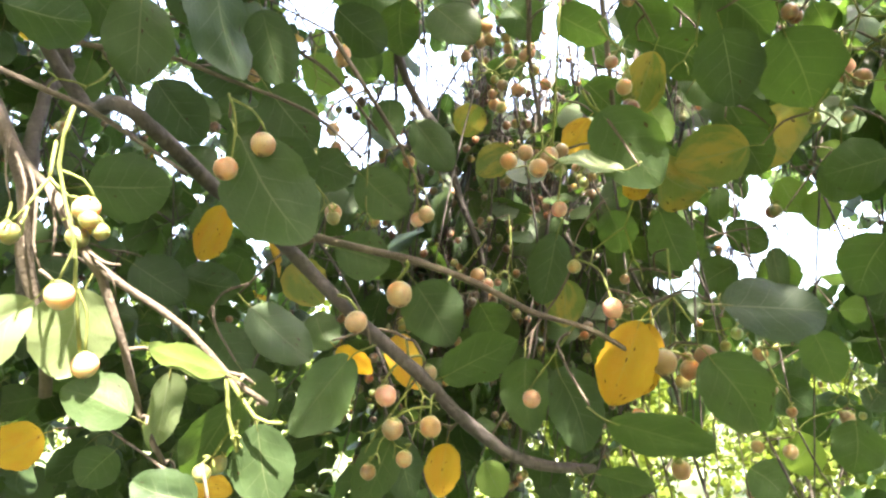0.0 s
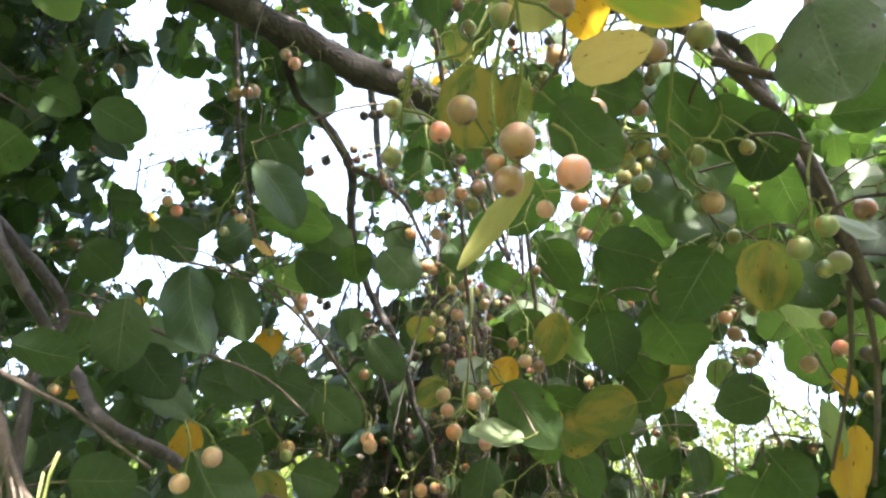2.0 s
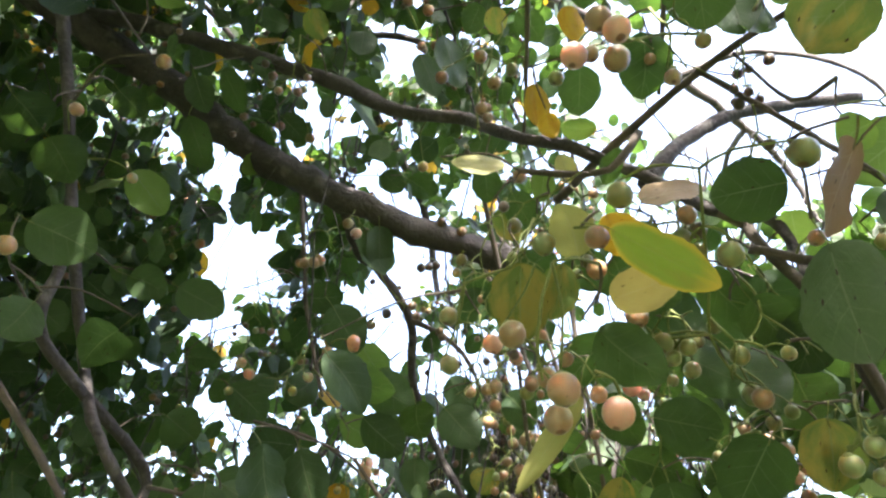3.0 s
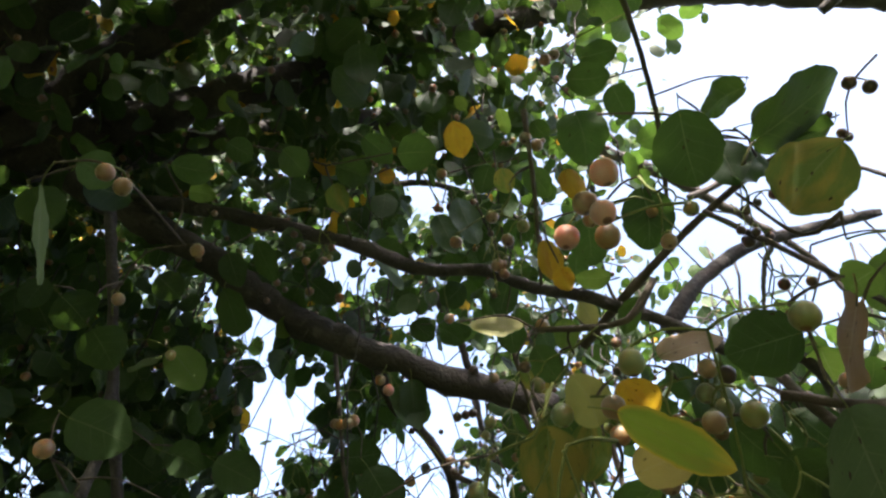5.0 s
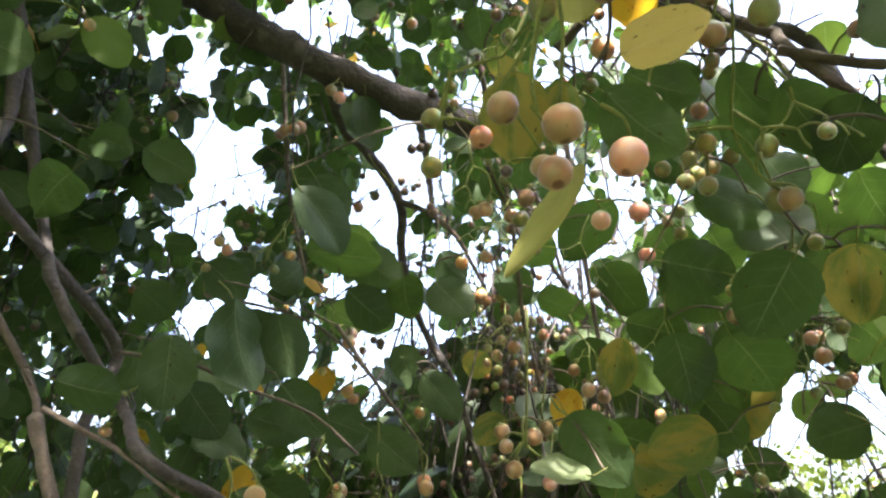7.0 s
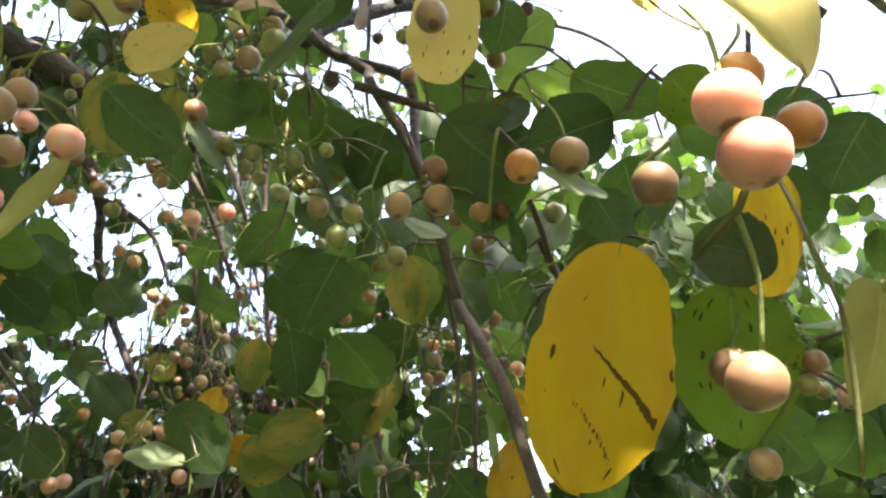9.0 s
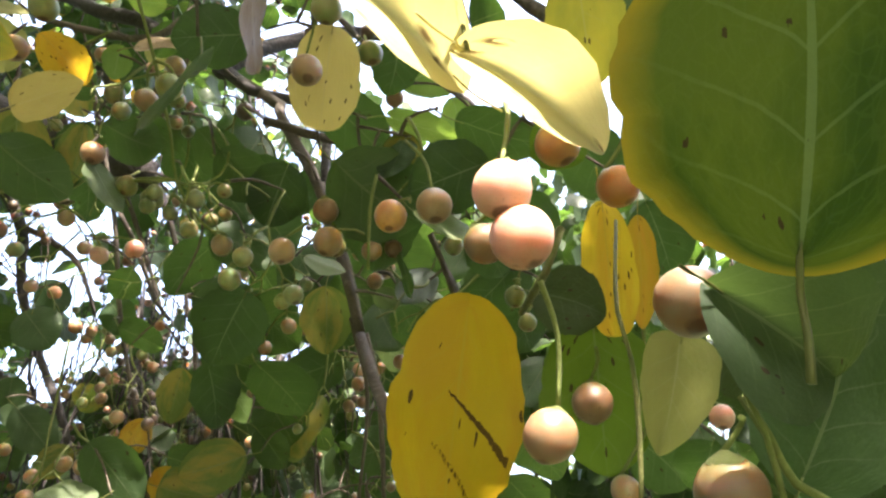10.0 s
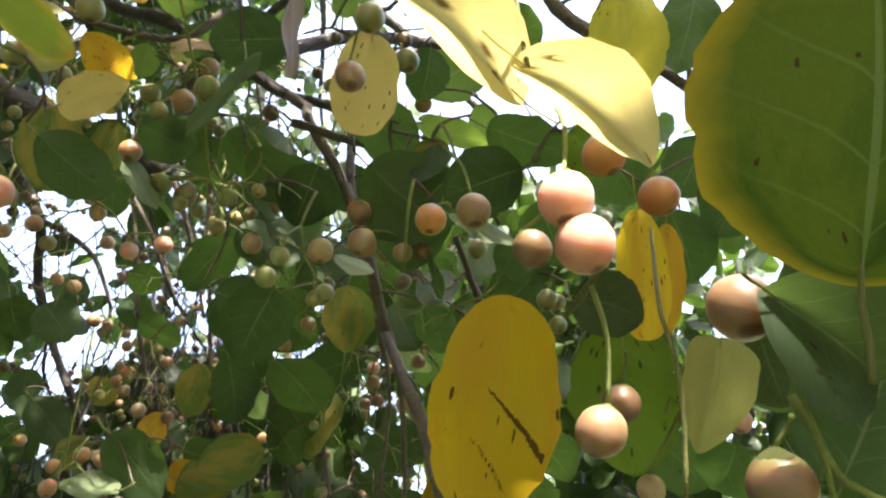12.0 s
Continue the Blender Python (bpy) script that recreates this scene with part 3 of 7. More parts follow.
branch("twig", .005, .003, (0.021, 0.887, 2.341), (0.053, 0.875, 2.266), (0.107, 0.888, 2.135), (0.13, 0.904, 2.071))
branch("branch", .004, .003, (0.245, 0.175, 2.586), (0.262, 0.227, 2.543), (0.281, 0.318, 2.451), (0.28, 0.422, 2.339))
branch("branch", .007, .004, (0.148, 0.553, 2.257), (0.218, 0.492, 2.301), (0.28, 0.433, 2.329), (0.353, 0.353, 2.345), (0.399, 0.307, 2.349), (0.434, 0.228, 2.326))
branch("twig", .004, .003, (0.32, 0.378, 2.338), (0.389, 0.336, 2.214), (0.424, 0.291, 2.116), (0.434, 0.262, 2.059))
branch("branch", .011, .008, (0.247, 0.425, 2.197), (0.283, 0.443, 2.249), (0.343, 0.476, 2.319), (0.406, 0.5, 2.369), (0.505, 0.55, 2.428), (0.671, 0.623, 2.506))
branch("branch", .005, .0035, (0.314, 0.328, 2.047), (0.377, 0.329, 2.03), (0.451, 0.343, 2.033), (0.529, 0.369, 2.01))
branch("branch", .005, .004, (0.372, 0.316, 1.965), (0.394, 0.322, 1.901), (0.41, 0.336, 1.845), (0.412, 0.32, 1.812))
branch("twig", .004, .003, (0.496, 0.331, 1.884), (0.522, 0.347, 1.844), (0.56, 0.348, 1.836))
branch("branch", .007, .005, (0.53, 0.491, 1.891), (0.595, 0.538, 1.825), (0.636, 0.588, 1.78), (0.644, 0.667, 1.728))
branch("branch", .0045, .003, (0.459, 0.036, 1.961), (0.472, 0.032, 1.92), (0.485, 0.021, 1.891), (0.498, 0.016, 1.874), (0.517, 0.015, 1.866), (0.542, 0.017, 1.851))
branch("twig", .004, .003, (0.037, 0.627, 2.32), (0.078, 0.712, 2.15), (0.097, 0.765, 2.018), (0.104, 0.804, 1.972), (0.131, 0.853, 1.871))
branch("twig", .004, .003, (0.066, 0.698, 2.181), (0.106, 0.722, 2.118), (0.147, 0.76, 2.031), (0.171, 0.771, 2))
branch("twig", .005, .003, (0.228, 0.345, 2.211), (0.191, 0.347, 2.16), (0.141, 0.342, 2.152), (0.088, 0.316, 2.139))
branch("branch", .0058, .0045, (0.286, 0.373, 2.133), (0.329, 0.353, 2.085), (0.327, 0.35, 2.077), (0.37, 0.316, 1.963), (0.397, 0.314, 1.87), (0.412, 0.32, 1.812))
branch("twig", .003, .002, (0.471, 0.281, 1.895), (0.486, 0.293, 1.867), (0.502, 0.308, 1.831), (0.528, 0.324, 1.791))
branch("twig", .0022, .0016, (0.405, 0.333, 1.833), (0.426, 0.384, 1.773), (0.423, 0.432, 1.688))
branch("twig", .0025, .002, (0.419, 0.337, 1.819), (0.434, 0.362, 1.767), (0.444, 0.411, 1.675))
branch("twig", .004, .002, (0.102, 0.281, 2.48), (0.104, 0.33, 2.384), (0.098, 0.405, 2.266))
branch("twig", .003, .002, (0.434, 0.299, 2.242), (0.407, 0.347, 2.255), (0.355, 0.348, 2.335))
branch("twig", .005, .003, (-0.352, 0.821, 2.495), (-0.311, 0.81, 2.29), (-0.289, 0.807, 2.183), (-0.247, 0.822, 2.04))
branch("twig", .003, .002, (-0.415, 0.828, 2.008), (-0.254, 0.802, 1.965), (-0.168, 0.775, 1.914), (-0.096, 0.812, 1.846))
branch("twig", .003, .002, (-0.144, 0.67, 1.905), (-0.079, 0.713, 1.822), (-0.037, 0.795, 1.772))
branch("petiole", .0016, .0014, (0.459, -0.003, 1.736), (0.45, -0.001, 1.716), (0.452, 0.035, 1.714))
branch("petiole", .0010, .0009, (0.524, 0.059, 1.784), (0.496, 0.023, 1.735), (0.481, 0.004, 1.703), (0.48, -0.001, 1.681), (0.479, 0.002, 1.654), (0.476, 0.007, 1.626))
branch("stem", .0009, .0008, (0.488, -0.051, 1.619), (0.48, -0.061, 1.64), (0.47, -0.068, 1.658), (0.472, -0.068, 1.678))
branch("petiole", .0011, .0009, (0.410, -0.046, 1.832), (0.410, -0.046, 1.809), (0.412, -0.045, 1.786))
branch("stem", .0016, .0011, (0.484, -0.051, 1.653), (0.489, -0.051, 1.641), (0.497, -0.047, 1.628), (0.517, -0.047, 1.619))
branch("stem", .0012, .001, (0.402, 0.135, 1.852), (0.398, 0.139, 1.826), (0.399, 0.157, 1.793))
branch("stem", .0014, .0011, (0.138, 0.155, 1.936), (0.104, 0.124, 1.922), (0.092, 0.141, 1.875), (0.095, 0.146, 1.848))
branch("stem", .0014, .0011, (0.223, 0.168, 2.027), (0.233, 0.211, 2.001), (0.244, 0.26, 1.963), (0.248, 0.289, 1.938), (0.268, 0.309, 1.911), (0.289, 0.319, 1.899))
branch("stem", .0016, .0013, (0.248, 0.289, 1.938), (0.226, 0.287, 1.935), (0.209, 0.287, 1.932))
branch("stem", .0014, .0011, (0.099, 0.261, 2.043), (0.076, 0.266, 1.993), (0.035, 0.269, 1.979), (0.027, 0.298, 1.932))
branch("stem", .0014, .0011, (0.126, 0.568, 1.795), (0.134, 0.571, 1.782), (0.149, 0.574, 1.772))
branch("stem", .0014, .0011, (-0.245, 0.391, 1.672), (-0.253, 0.4, 1.636), (-0.235, 0.401, 1.588), (-0.232, 0.407, 1.56), (-0.233, 0.427, 1.518))
branch("stem", .0014, .0011, (0.103, 0.567, 1.891), (0.102, 0.573, 1.82), (0.1, 0.581, 1.741))
branch("stem", .0016, .0012, (-0.14, 0.439, 1.509), (-0.137, 0.446, 1.48), (-0.13, 0.451, 1.458))
branch("stem", .0016, .0012, (-0.14, 0.439, 1.509), (-0.12, 0.446, 1.481), (-0.101, 0.446, 1.478))
branch("branch", .008, .008, (-0.568, 0.482, 2.247), (-0.54, 0.481, 2.123), (-0.533, 0.493, 2.013), (-0.473, 0.71, 1.892), (-0.472, 0.696, 1.819), (-0.464, 0.681, 1.75), (-0.454, 0.682, 1.659), (-0.452, 0.704, 1.563))
branch("twig", .0018, .0012, (0.192, 0.247, 2.405), (0.274, 0.262, 2.406), (0.328, 0.283, 2.393), (0.35, 0.321, 2.351))
branch("twig", .0016, .001, (0.337, 0.29, 2.387), (0.341, 0.241, 2.319), (0.324, 0.172, 2.24))
branch("twig", .0013, .0008, (0.403, 0.476, 2.334), (0.414, 0.483, 2.295), (0.402, 0.495, 2.262), (0.412, 0.518, 2.235))
branch("twig", .0013, .0008, (0.436, 0.398, 2.278), (0.428, 0.415, 2.254), (0.406, 0.429, 2.232), (0.399, 0.456, 2.196))
branch("twig", .0013, .0008, (0.301, 0.45, 2.261), (0.34, 0.466, 2.251), (0.356, 0.491, 2.223))
branch("twig", .0015, .001, (0.522, 0.232, 2.422), (0.494, 0.244, 2.401), (0.483, 0.267, 2.386), (0.491, 0.311, 2.366))
branch("twig", .0013, .0008, (0.331, 0.38, 2.339), (0.364, 0.373, 2.322), (0.374, 0.361, 2.339), (0.361, 0.348, 2.353))
branch("bark_strip", .0013, .0006, (-0.301, 0.427, 1.652), (-0.286, 0.422, 1.626), (-0.288, 0.429, 1.6), (-0.284, 0.434, 1.577))
branch("bark_strip", .0012, .0006, (-0.292, 0.428, 1.644), (-0.279, 0.424, 1.619), (-0.273, 0.421, 1.587), (-0.267, 0.425, 1.569))
branch("bark_strip", .0015, .0006, (-0.272, 0.422, 1.627), (-0.259, 0.418, 1.602), (-0.26, 0.423, 1.58))
branch("bark_strip", .0012, .0006, (-0.233, 0.412, 1.583), (-0.215, 0.404, 1.573), (-0.204, 0.404, 1.572))
branch("bark_strip", .0011, .0005, (-0.227, 0.413, 1.576), (-0.209, 0.406, 1.563), (-0.211, 0.419, 1.552))
branch("bark_strip", .0012, .0005, (-0.319, 0.442, 1.674), (-0.315, 0.439, 1.643), (-0.31, 0.445, 1.62))
branch("branch", .0070, .0045, (-0.39, 0.487, 1.745), (-0.352, 0.468, 1.698), (-0.323, 0.462, 1.655), (-0.308, 0.46, 1.62), (-0.308, 0.467, 1.588), (-0.301, 0.48, 1.556), (-0.298, 0.496, 1.528), (-0.309, 0.527, 1.486))

# leaves that can be told apart
leaf("green", (-0.153, 0.452, 1.677), (-0.101, 0.468, 1.607), (0.13, -0.98, -0.13), 0.069)
leaf("green", (-0.285, 0.499, 1.652), (-0.221, 0.498, 1.655), (0.01, -0.95, -0.32), 0.057)
leaf("green", (-0.332, 0.431, 1.769), (-0.268, 0.433, 1.759), (-0.03, -0.9, -0.43), 0.047)
leaf("green", (-0.287, 0.526, 1.84), (-0.288, 0.543, 1.764), (0.44, -0.87, -0.21), 0.062)
leaf("green", (-0.199, 0.658, 1.819), (-0.146, 0.671, 1.763), (0.04, -0.98, -0.19), 0.063)
leaf("green", (-0.314, 0.638, 1.812), (-0.263, 0.651, 1.755), (0.14, -0.99, -0.1), 0.061)
leaf("green", (-0.15, 0.744, 1.98), (-0.089, 0.755, 1.933), (-0.1, -0.93, -0.35), 0.066)
leaf("green", (-0.406, 1.155, 2.074), (-0.339, 1.129, 2.029), (-0.4, -0.92, -0.06), 0.066)
leaf("green", (0.147, 0.573, 1.772), (0.204, 0.587, 1.709), (-0.23, -0.88, -0.41), 0.068)
leaf("pale", (0.161, 0.567, 1.716), (0.104, 0.565, 1.724), (0.13, -0.68, 0.72), 0.046)
leaf("turning", (0.304, 0.616, 1.766), (0.233, 0.621, 1.746), (0.01, -0.96, -0.27), 0.064)
leaf("green", (0.318, 0.668, 1.808), (0.353, 0.679, 1.761), (-0.36, -0.82, -0.45), 0.051)
leaf("turning", (0.375, 0.741, 1.858), (0.383, 0.675, 1.778), (-0.78, -0.52, 0.35), 0.099)
leaf("green", (0.261, 0.561, 1.859), (0.276, 0.577, 1.79), (-0.42, -0.86, -0.29), 0.066)
leaf("green", (0.318, 0.554, 1.858), (0.377, 0.615, 1.814), (-0.13, -0.49, -0.86), 0.082)
leaf("green", (0.237, 0.68, 1.916), (0.311, 0.685, 1.894), (-0.11, -0.82, -0.56), 0.060)
leaf("green", (0.23, 0.793, 2), (0.278, 0.819, 2.072), (0.27, -0.95, 0.15), 0.066)
leaf("green", (0.511, 0.703, 1.799), (0.441, 0.709, 1.776), (-0.02, -0.98, -0.18), 0.066)
leaf("green", (0.453, 0.635, 1.683), (0.447, 0.678, 1.631), (-0.61, -0.64, -0.46), 0.064)
leaf("lime", (0.702, 1.15, 1.914), (0.717, 1.166, 1.844), (-0.5, -0.82, -0.29), 0.066)
leaf("lime", (0.648, 1.184, 1.945), (0.695, 1.197, 1.888), (-0.34, -0.81, -0.47), 0.066)
leaf("green", (0.226, 0.499, 1.582), (0.304, 0.499, 1.582), (0, -0.88, 0.48), 0.062)
leaf("green", (0.524, 0.974, 1.74), (0.545, 1.021, 1.682), (-0.38, -0.65, -0.65), 0.066)
leaf("green", (0.487, 1.048, 1.74), (0.446, 1.088, 1.711), (-0.55, -0.78, -0.3), 0.066)
leaf("green", (0.485, 1.055, 1.81), (0.554, 1.063, 1.776), (-0.11, -0.9, -0.43), 0.058)
leaf("green", (0.239, 0.565, 1.543), (0.286, 0.579, 1.483), (-0.19, -0.91, -0.36), 0.059)
leaf("green", (0.526, 1.019, 1.547), (0.59, 1.028, 1.508), (-0.07, -0.94, -0.33), 0.066)
leaf("green", (0.579, 0.91, 1.495), (0.579, 0.926, 1.426), (-0.55, -0.82, -0.19), 0.066)
leaf("green", (0.155, 0.568, 1.486), (0.241, 0.572, 1.467), (-0.16, -0.52, -0.84), 0.070)
leaf("green", (0.114, 0.609, 1.528), (0.147, 0.625, 1.458), (0.43, -0.9, -0.01), 0.063)
leaf("green", (0.009, 0.591, 1.52), (0.071, 0.583, 1.555), (0.26, -0.74, -0.63), 0.057)
leaf("green", (-0.024, 0.672, 1.612), (0.015, 0.685, 1.555), (0.05, -0.98, -0.19), 0.066)
leaf("yellow", (0.184, 0.594, 1.574), (0.159, 0.61, 1.502), (-0.73, -0.68, 0.1), 0.062)
leaf("yellow", (0.216, 0.659, 1.581), (0.208, 0.674, 1.513), (-0.88, -0.47, -0.01), 0.056)
leaf("green", (0.103, 0.759, 1.546), (0.114, 0.777, 1.467), (-0.11, -0.96, -0.24), 0.059)
leaf("green", (0.14, 0.775, 1.701), (0.127, 0.794, 1.619), (0.5, -0.82, -0.27), 0.069)
leaf("green", (-0.069, 0.508, 1.524), (-0.108, 0.521, 1.466), (-0.52, -0.84, 0.15), 0.056)
leaf("green", (-0.187, 0.65, 1.576), (-0.127, 0.66, 1.529), (0.47, -0.78, 0.41), 0.061)
leaf("green", (-0.2, 0.436, 1.479), (-0.243, 0.433, 1.493), (0.12, -0.98, 0.15), 0.037)
leaf("pale", (-0.14, 0.429, 1.509), (-0.189, 0.426, 1.521), (-0.18, -0.51, -0.84), 0.040)
leaf("pale", (-0.19, 0.471, 1.504), (-0.197, 0.483, 1.452), (0.96, -0.2, -0.18), 0.043)
leaf("green", (-0.135, 0.454, 1.491), (-0.165, 0.466, 1.438), (0.7, -0.49, -0.52), 0.049)
leaf("green", (-0.12, 0.458, 1.473), (-0.108, 0.47, 1.421), (0.31, -0.94, -0.14), 0.044)
leaf("green", (-0.155, 0.448, 1.427), (-0.196, 0.445, 1.437), (0.11, -0.97, 0.21), 0.033)
leaf("pale", (-0.254, 0.458, 1.559), (-0.271, 0.472, 1.5), (0.43, -0.84, -0.32), 0.056)
leaf("pale", (-0.277, 0.431, 1.546), (-0.348, 0.426, 1.487), (0.50, -0.86, 0.10), 0.046)
leaf("yellow", (-0.366, 0.628, 1.447), (-0.412, 0.633, 1.424), (0, -0.98, -0.22), 0.045)
leaf("yellow", (-0.203, 0.584, 1.416), (-0.169, 0.585, 1.413), (0.03, -0.99, 0.17), 0.024)
leaf("yellow", (0.013, 0.647, 1.455), (0.008, 0.658, 1.407), (-0.06, -0.97, -0.22), 0.035)
leaf("green", (-0.041, 0.646, 1.457), (-0.065, 0.661, 1.393), (0.57, -0.73, -0.38), 0.057)
leaf("green", (-0.038, 0.688, 1.455), (-0.018, 0.702, 1.394), (0.71, -0.7, 0.08), 0.053)
leaf("green", (-0.129, 0.781, 1.674), (-0.065, 0.785, 1.657), (0.01, -0.98, -0.18), 0.063)
leaf("green", (-0.316, 0.791, 1.63), (-0.246, 0.793, 1.62), (0.02, -0.99, -0.11), 0.056)
leaf("lime", (-0.118, 1.087, 2.124), (-0.104, 1.101, 2.063), (0.03, -0.98, -0.22), 0.053)
leaf("lime", (-0.252, 1.003, 2.046), (-0.182, 1.011, 2.012), (-0.06, -0.94, -0.35), 0.068)
leaf("turning", (0.075, 0.751, 1.804), (0.038, 0.758, 1.772), (0.04, -0.96, -0.26), 0.042)
leaf("yellow", (0.167, 0.723, 1.835), (0.149, 0.733, 1.791), (-0.11, -0.98, -0.18), 0.041)
leaf("turning", (0.042, 0.924, 1.942), (0.018, 0.961, 1.909), (-0.19, -0.72, -0.67), 0.053)
leaf("green", (-0.099, 0.97, 1.966), (-0.096, 0.985, 1.903), (0.08, -0.97, -0.22), 0.055)
leaf("green", (-0.119, 0.855, 1.797), (-0.053, 0.867, 1.747), (0, -0.97, -0.23), 0.071)
leaf("green", (0.251, 0.719, 1.721), (0.284, 0.733, 1.658), (-0.28, -0.89, -0.35), 0.053)
leaf("green", (0.218, 0.815, 1.747), (0.241, 0.847, 1.701), (-0.11, -0.79, -0.6), 0.052)
leaf("turning", (0.163, 0.836, 1.657), (0.166, 0.85, 1.599), (-0.19, -0.96, -0.23), 0.052)
leaf("green", (0.156, 0.63, 1.438), (0.209, 0.633, 1.425), (-0.12, -0.74, -0.66), 0.044)
leaf("green", (0.465, 0.798, 1.602), (0.496, 0.811, 1.542), (-0.38, -0.84, -0.39), 0.053)
leaf("lime", (0.686, 1.087, 1.68), (0.749, 1.11, 1.686), (0.34, -0.93, -0.11), 0.048)
leaf("yellow", (-0.107, 0.708, 1.545), (-0.069, 0.713, 1.523), (-0.28, -0.7, -0.65), 0.035)
leaf("yellow", (-0.056, 0.856, 1.573), (-0.023, 0.87, 1.509), (0.66, -0.73, 0.17), 0.059)
leaf("yellow", (-0.31, 0.868, 1.741), (-0.341, 0.884, 1.67), (-0.36, -0.93, -0.05), 0.064)
leaf("green", (0.056, 0.894, 1.629), (0.086, 0.95, 1.589), (0.29, -0.66, -0.7), 0.063)
leaf("green", (-0.172, 0.9, 1.602), (-0.141, 0.879, 1.555), (-0.1, -0.93, 0.35), 0.055)
leaf("green", (-0.356, 0.739, 1.632), (-0.295, 0.747, 1.597), (0.14, -0.99, 0.01), 0.059)
leaf("green", (-0.399, 0.695, 1.602), (-0.443, 0.691, 1.617), (0.09, -1, 0.02), 0.043)
leaf("green", (-0.336, 0.487, 1.613), (-0.37, 0.491, 1.594), (0.16, -0.86, -0.48), 0.035)
leaf("green", (-0.215, 0.624, 1.555), (-0.181, 0.633, 1.514), (0.26, -0.97, 0), 0.044)
leaf("green", (-0.18, 0.613, 1.513), (-0.157, 0.622, 1.473), (0.3, -0.95, -0.05), 0.042)
leaf("turning", (-0.207, 0.885, 1.67), (-0.165, 0.896, 1.618), (0.16, -0.98, -0.1), 0.063)
leaf("lime", (0.067, 0.839, 1.424), (0.09, 0.848, 1.384), (0.08, -0.98, -0.18), 0.042)
leaf("green", (-0.297, 0.631, 1.435), (-0.327, 0.638, 1.403), (0.1, -0.94, -0.31), 0.042)
leaf("green", (0.074, 0.799, 2.038), (0.113, 0.789, 1.982), (-0.45, -0.88, -0.14), 0.059)
leaf("green", (0.179, 0.777, 1.912), (0.229, 0.822, 1.896), (0.29, -0.59, -0.75), 0.060)
leaf("green", (-0.449, 0.732, 1.884), (-0.474, 0.745, 1.828), (0.48, -0.78, -0.4), 0.049)
leaf("lime", (0.59, 1.034, 1.465), (0.575, 1.094, 1.416), (-0.75, -0.53, -0.4), 0.070)
leaf("green", (0.496, 1.045, 1.417), (0.53, 1.015, 1.382), (-0.54, -0.82, 0.18), 0.070)
leaf("pale", (-0.515, 0.504, 2.28), (-0.566, 0.508, 2.262), (0.32, 0.46, -0.83), 0.044)
leaf("cream", (0.153, 0.192, 1.927), (0.2, 0.172, 1.938), (0.28, 0.87, 0.4), 0.035)
leaf("ripe", (0.14, 0.096, 1.927), (0.196, 0.092, 1.887), (0.55, 0.41, 0.73), 0.036, bare=True)
leaf("yellow", (0.154, 0.199, 2.003), (0.18, 0.234, 1.989), (0.22, -0.48, -0.85), 0.036)
leaf("wan", (0.131, 0.212, 1.977), (0.115, 0.189, 2.01), (-0.05, -0.8, -0.59), 0.038)
leaf("green", (0.303, 0.207, 2.039), (0.242, 0.208, 2.025), (0.1, -0.88, -0.46), 0.056)
leaf("turning", (0.331, 0.077, 2.119), (0.284, 0.098, 2.075), (-0.08, -0.92, -0.37), 0.061, bare=True)
leaf("dull", (0.282, 0.131, 1.931), (0.267, 0.095, 1.841), (-0.72, -0.59, 0.36), 0.058)
leaf("green", (0.285, 0.277, 1.964), (0.324, 0.302, 1.933), (-0.06, -0.74, -0.67), 0.048)
leaf("dry", (0.311, 0.12, 2.007), (0.313, 0.192, 1.982), (-0.99, 0.08, 0.15), 0.066)
leaf("dry", (0.202, 0.262, 2.063), (0.26, 0.261, 2.078), (-0.15, -0.85, 0.51), 0.048)
leaf("wan", (0.017, 0.321, 2.156), (0.073, 0.329, 2.155), (0.15, -0.9, 0.42), 0.046)
leaf("green", (0.252, 0.143, 2.259), (0.259, 0.184, 2.197), (-0.3, -0.78, -0.55), 0.068)
leaf("green", (0.168, 0.256, 2.425), (0.172, 0.294, 2.366), (-0.14, -0.83, -0.54), 0.066)
leaf("green", (0.34, 0.195, 2.29), (0.408, 0.2, 2.297), (0.1, -0.95, -0.29), 0.055)
leaf("green", (0.223, 0.253, 2.268), (0.22, 0.289, 2.211), (-0.19, -0.83, -0.52), 0.058)
leaf("green", (0.166, 0.338, 2.31), (0.163, 0.37, 2.26), (-0.11, -0.84, -0.53), 0.053)
leaf("lime", (0.184, 0.38, 2.249), (0.142, 0.375, 2.248), (0.06, -0.29, -0.96), 0.034)
leaf("green", (-0.013, 0.406, 2.446), (0.009, 0.447, 2.387), (0.7, -0.68, -0.21), 0.060)
leaf("yellow", (0.141, 0.243, 2.304), (0.158, 0.265, 2.274), (0.44, -0.83, -0.35), 0.033)
leaf("yellow", (-0.001, 0.295, 2.491), (0.008, 0.324, 2.449), (0.02, -0.83, -0.55), 0.042)
leaf("yellow", (0.109, 0.344, 2.288), (0.114, 0.372, 2.247), (0.55, -0.72, -0.41), 0.040)
leaf("yellow", (0.124, 0.35, 2.246), (0.133, 0.365, 2.223), (-0.09, -0.8, -0.59), 0.027)
leaf("turning", (0.06, 0.356, 2.446), (0.066, 0.376, 2.417), (-0.03, -0.83, -0.56), 0.032)
leaf("yellow", (-0.141, 0.4, 2.521), (-0.118, 0.413, 2.53), (0.53, -0.51, -0.68), 0.026)
leaf("green", (-0.406, 0.523, 2.519), (-0.375, 0.564, 2.461), (-0.4, -0.63, -0.67), 0.062)
leaf("green", (-0.432, 0.735, 2.625), (-0.361, 0.746, 2.621), (0.1, -0.77, -0.63), 0.066)
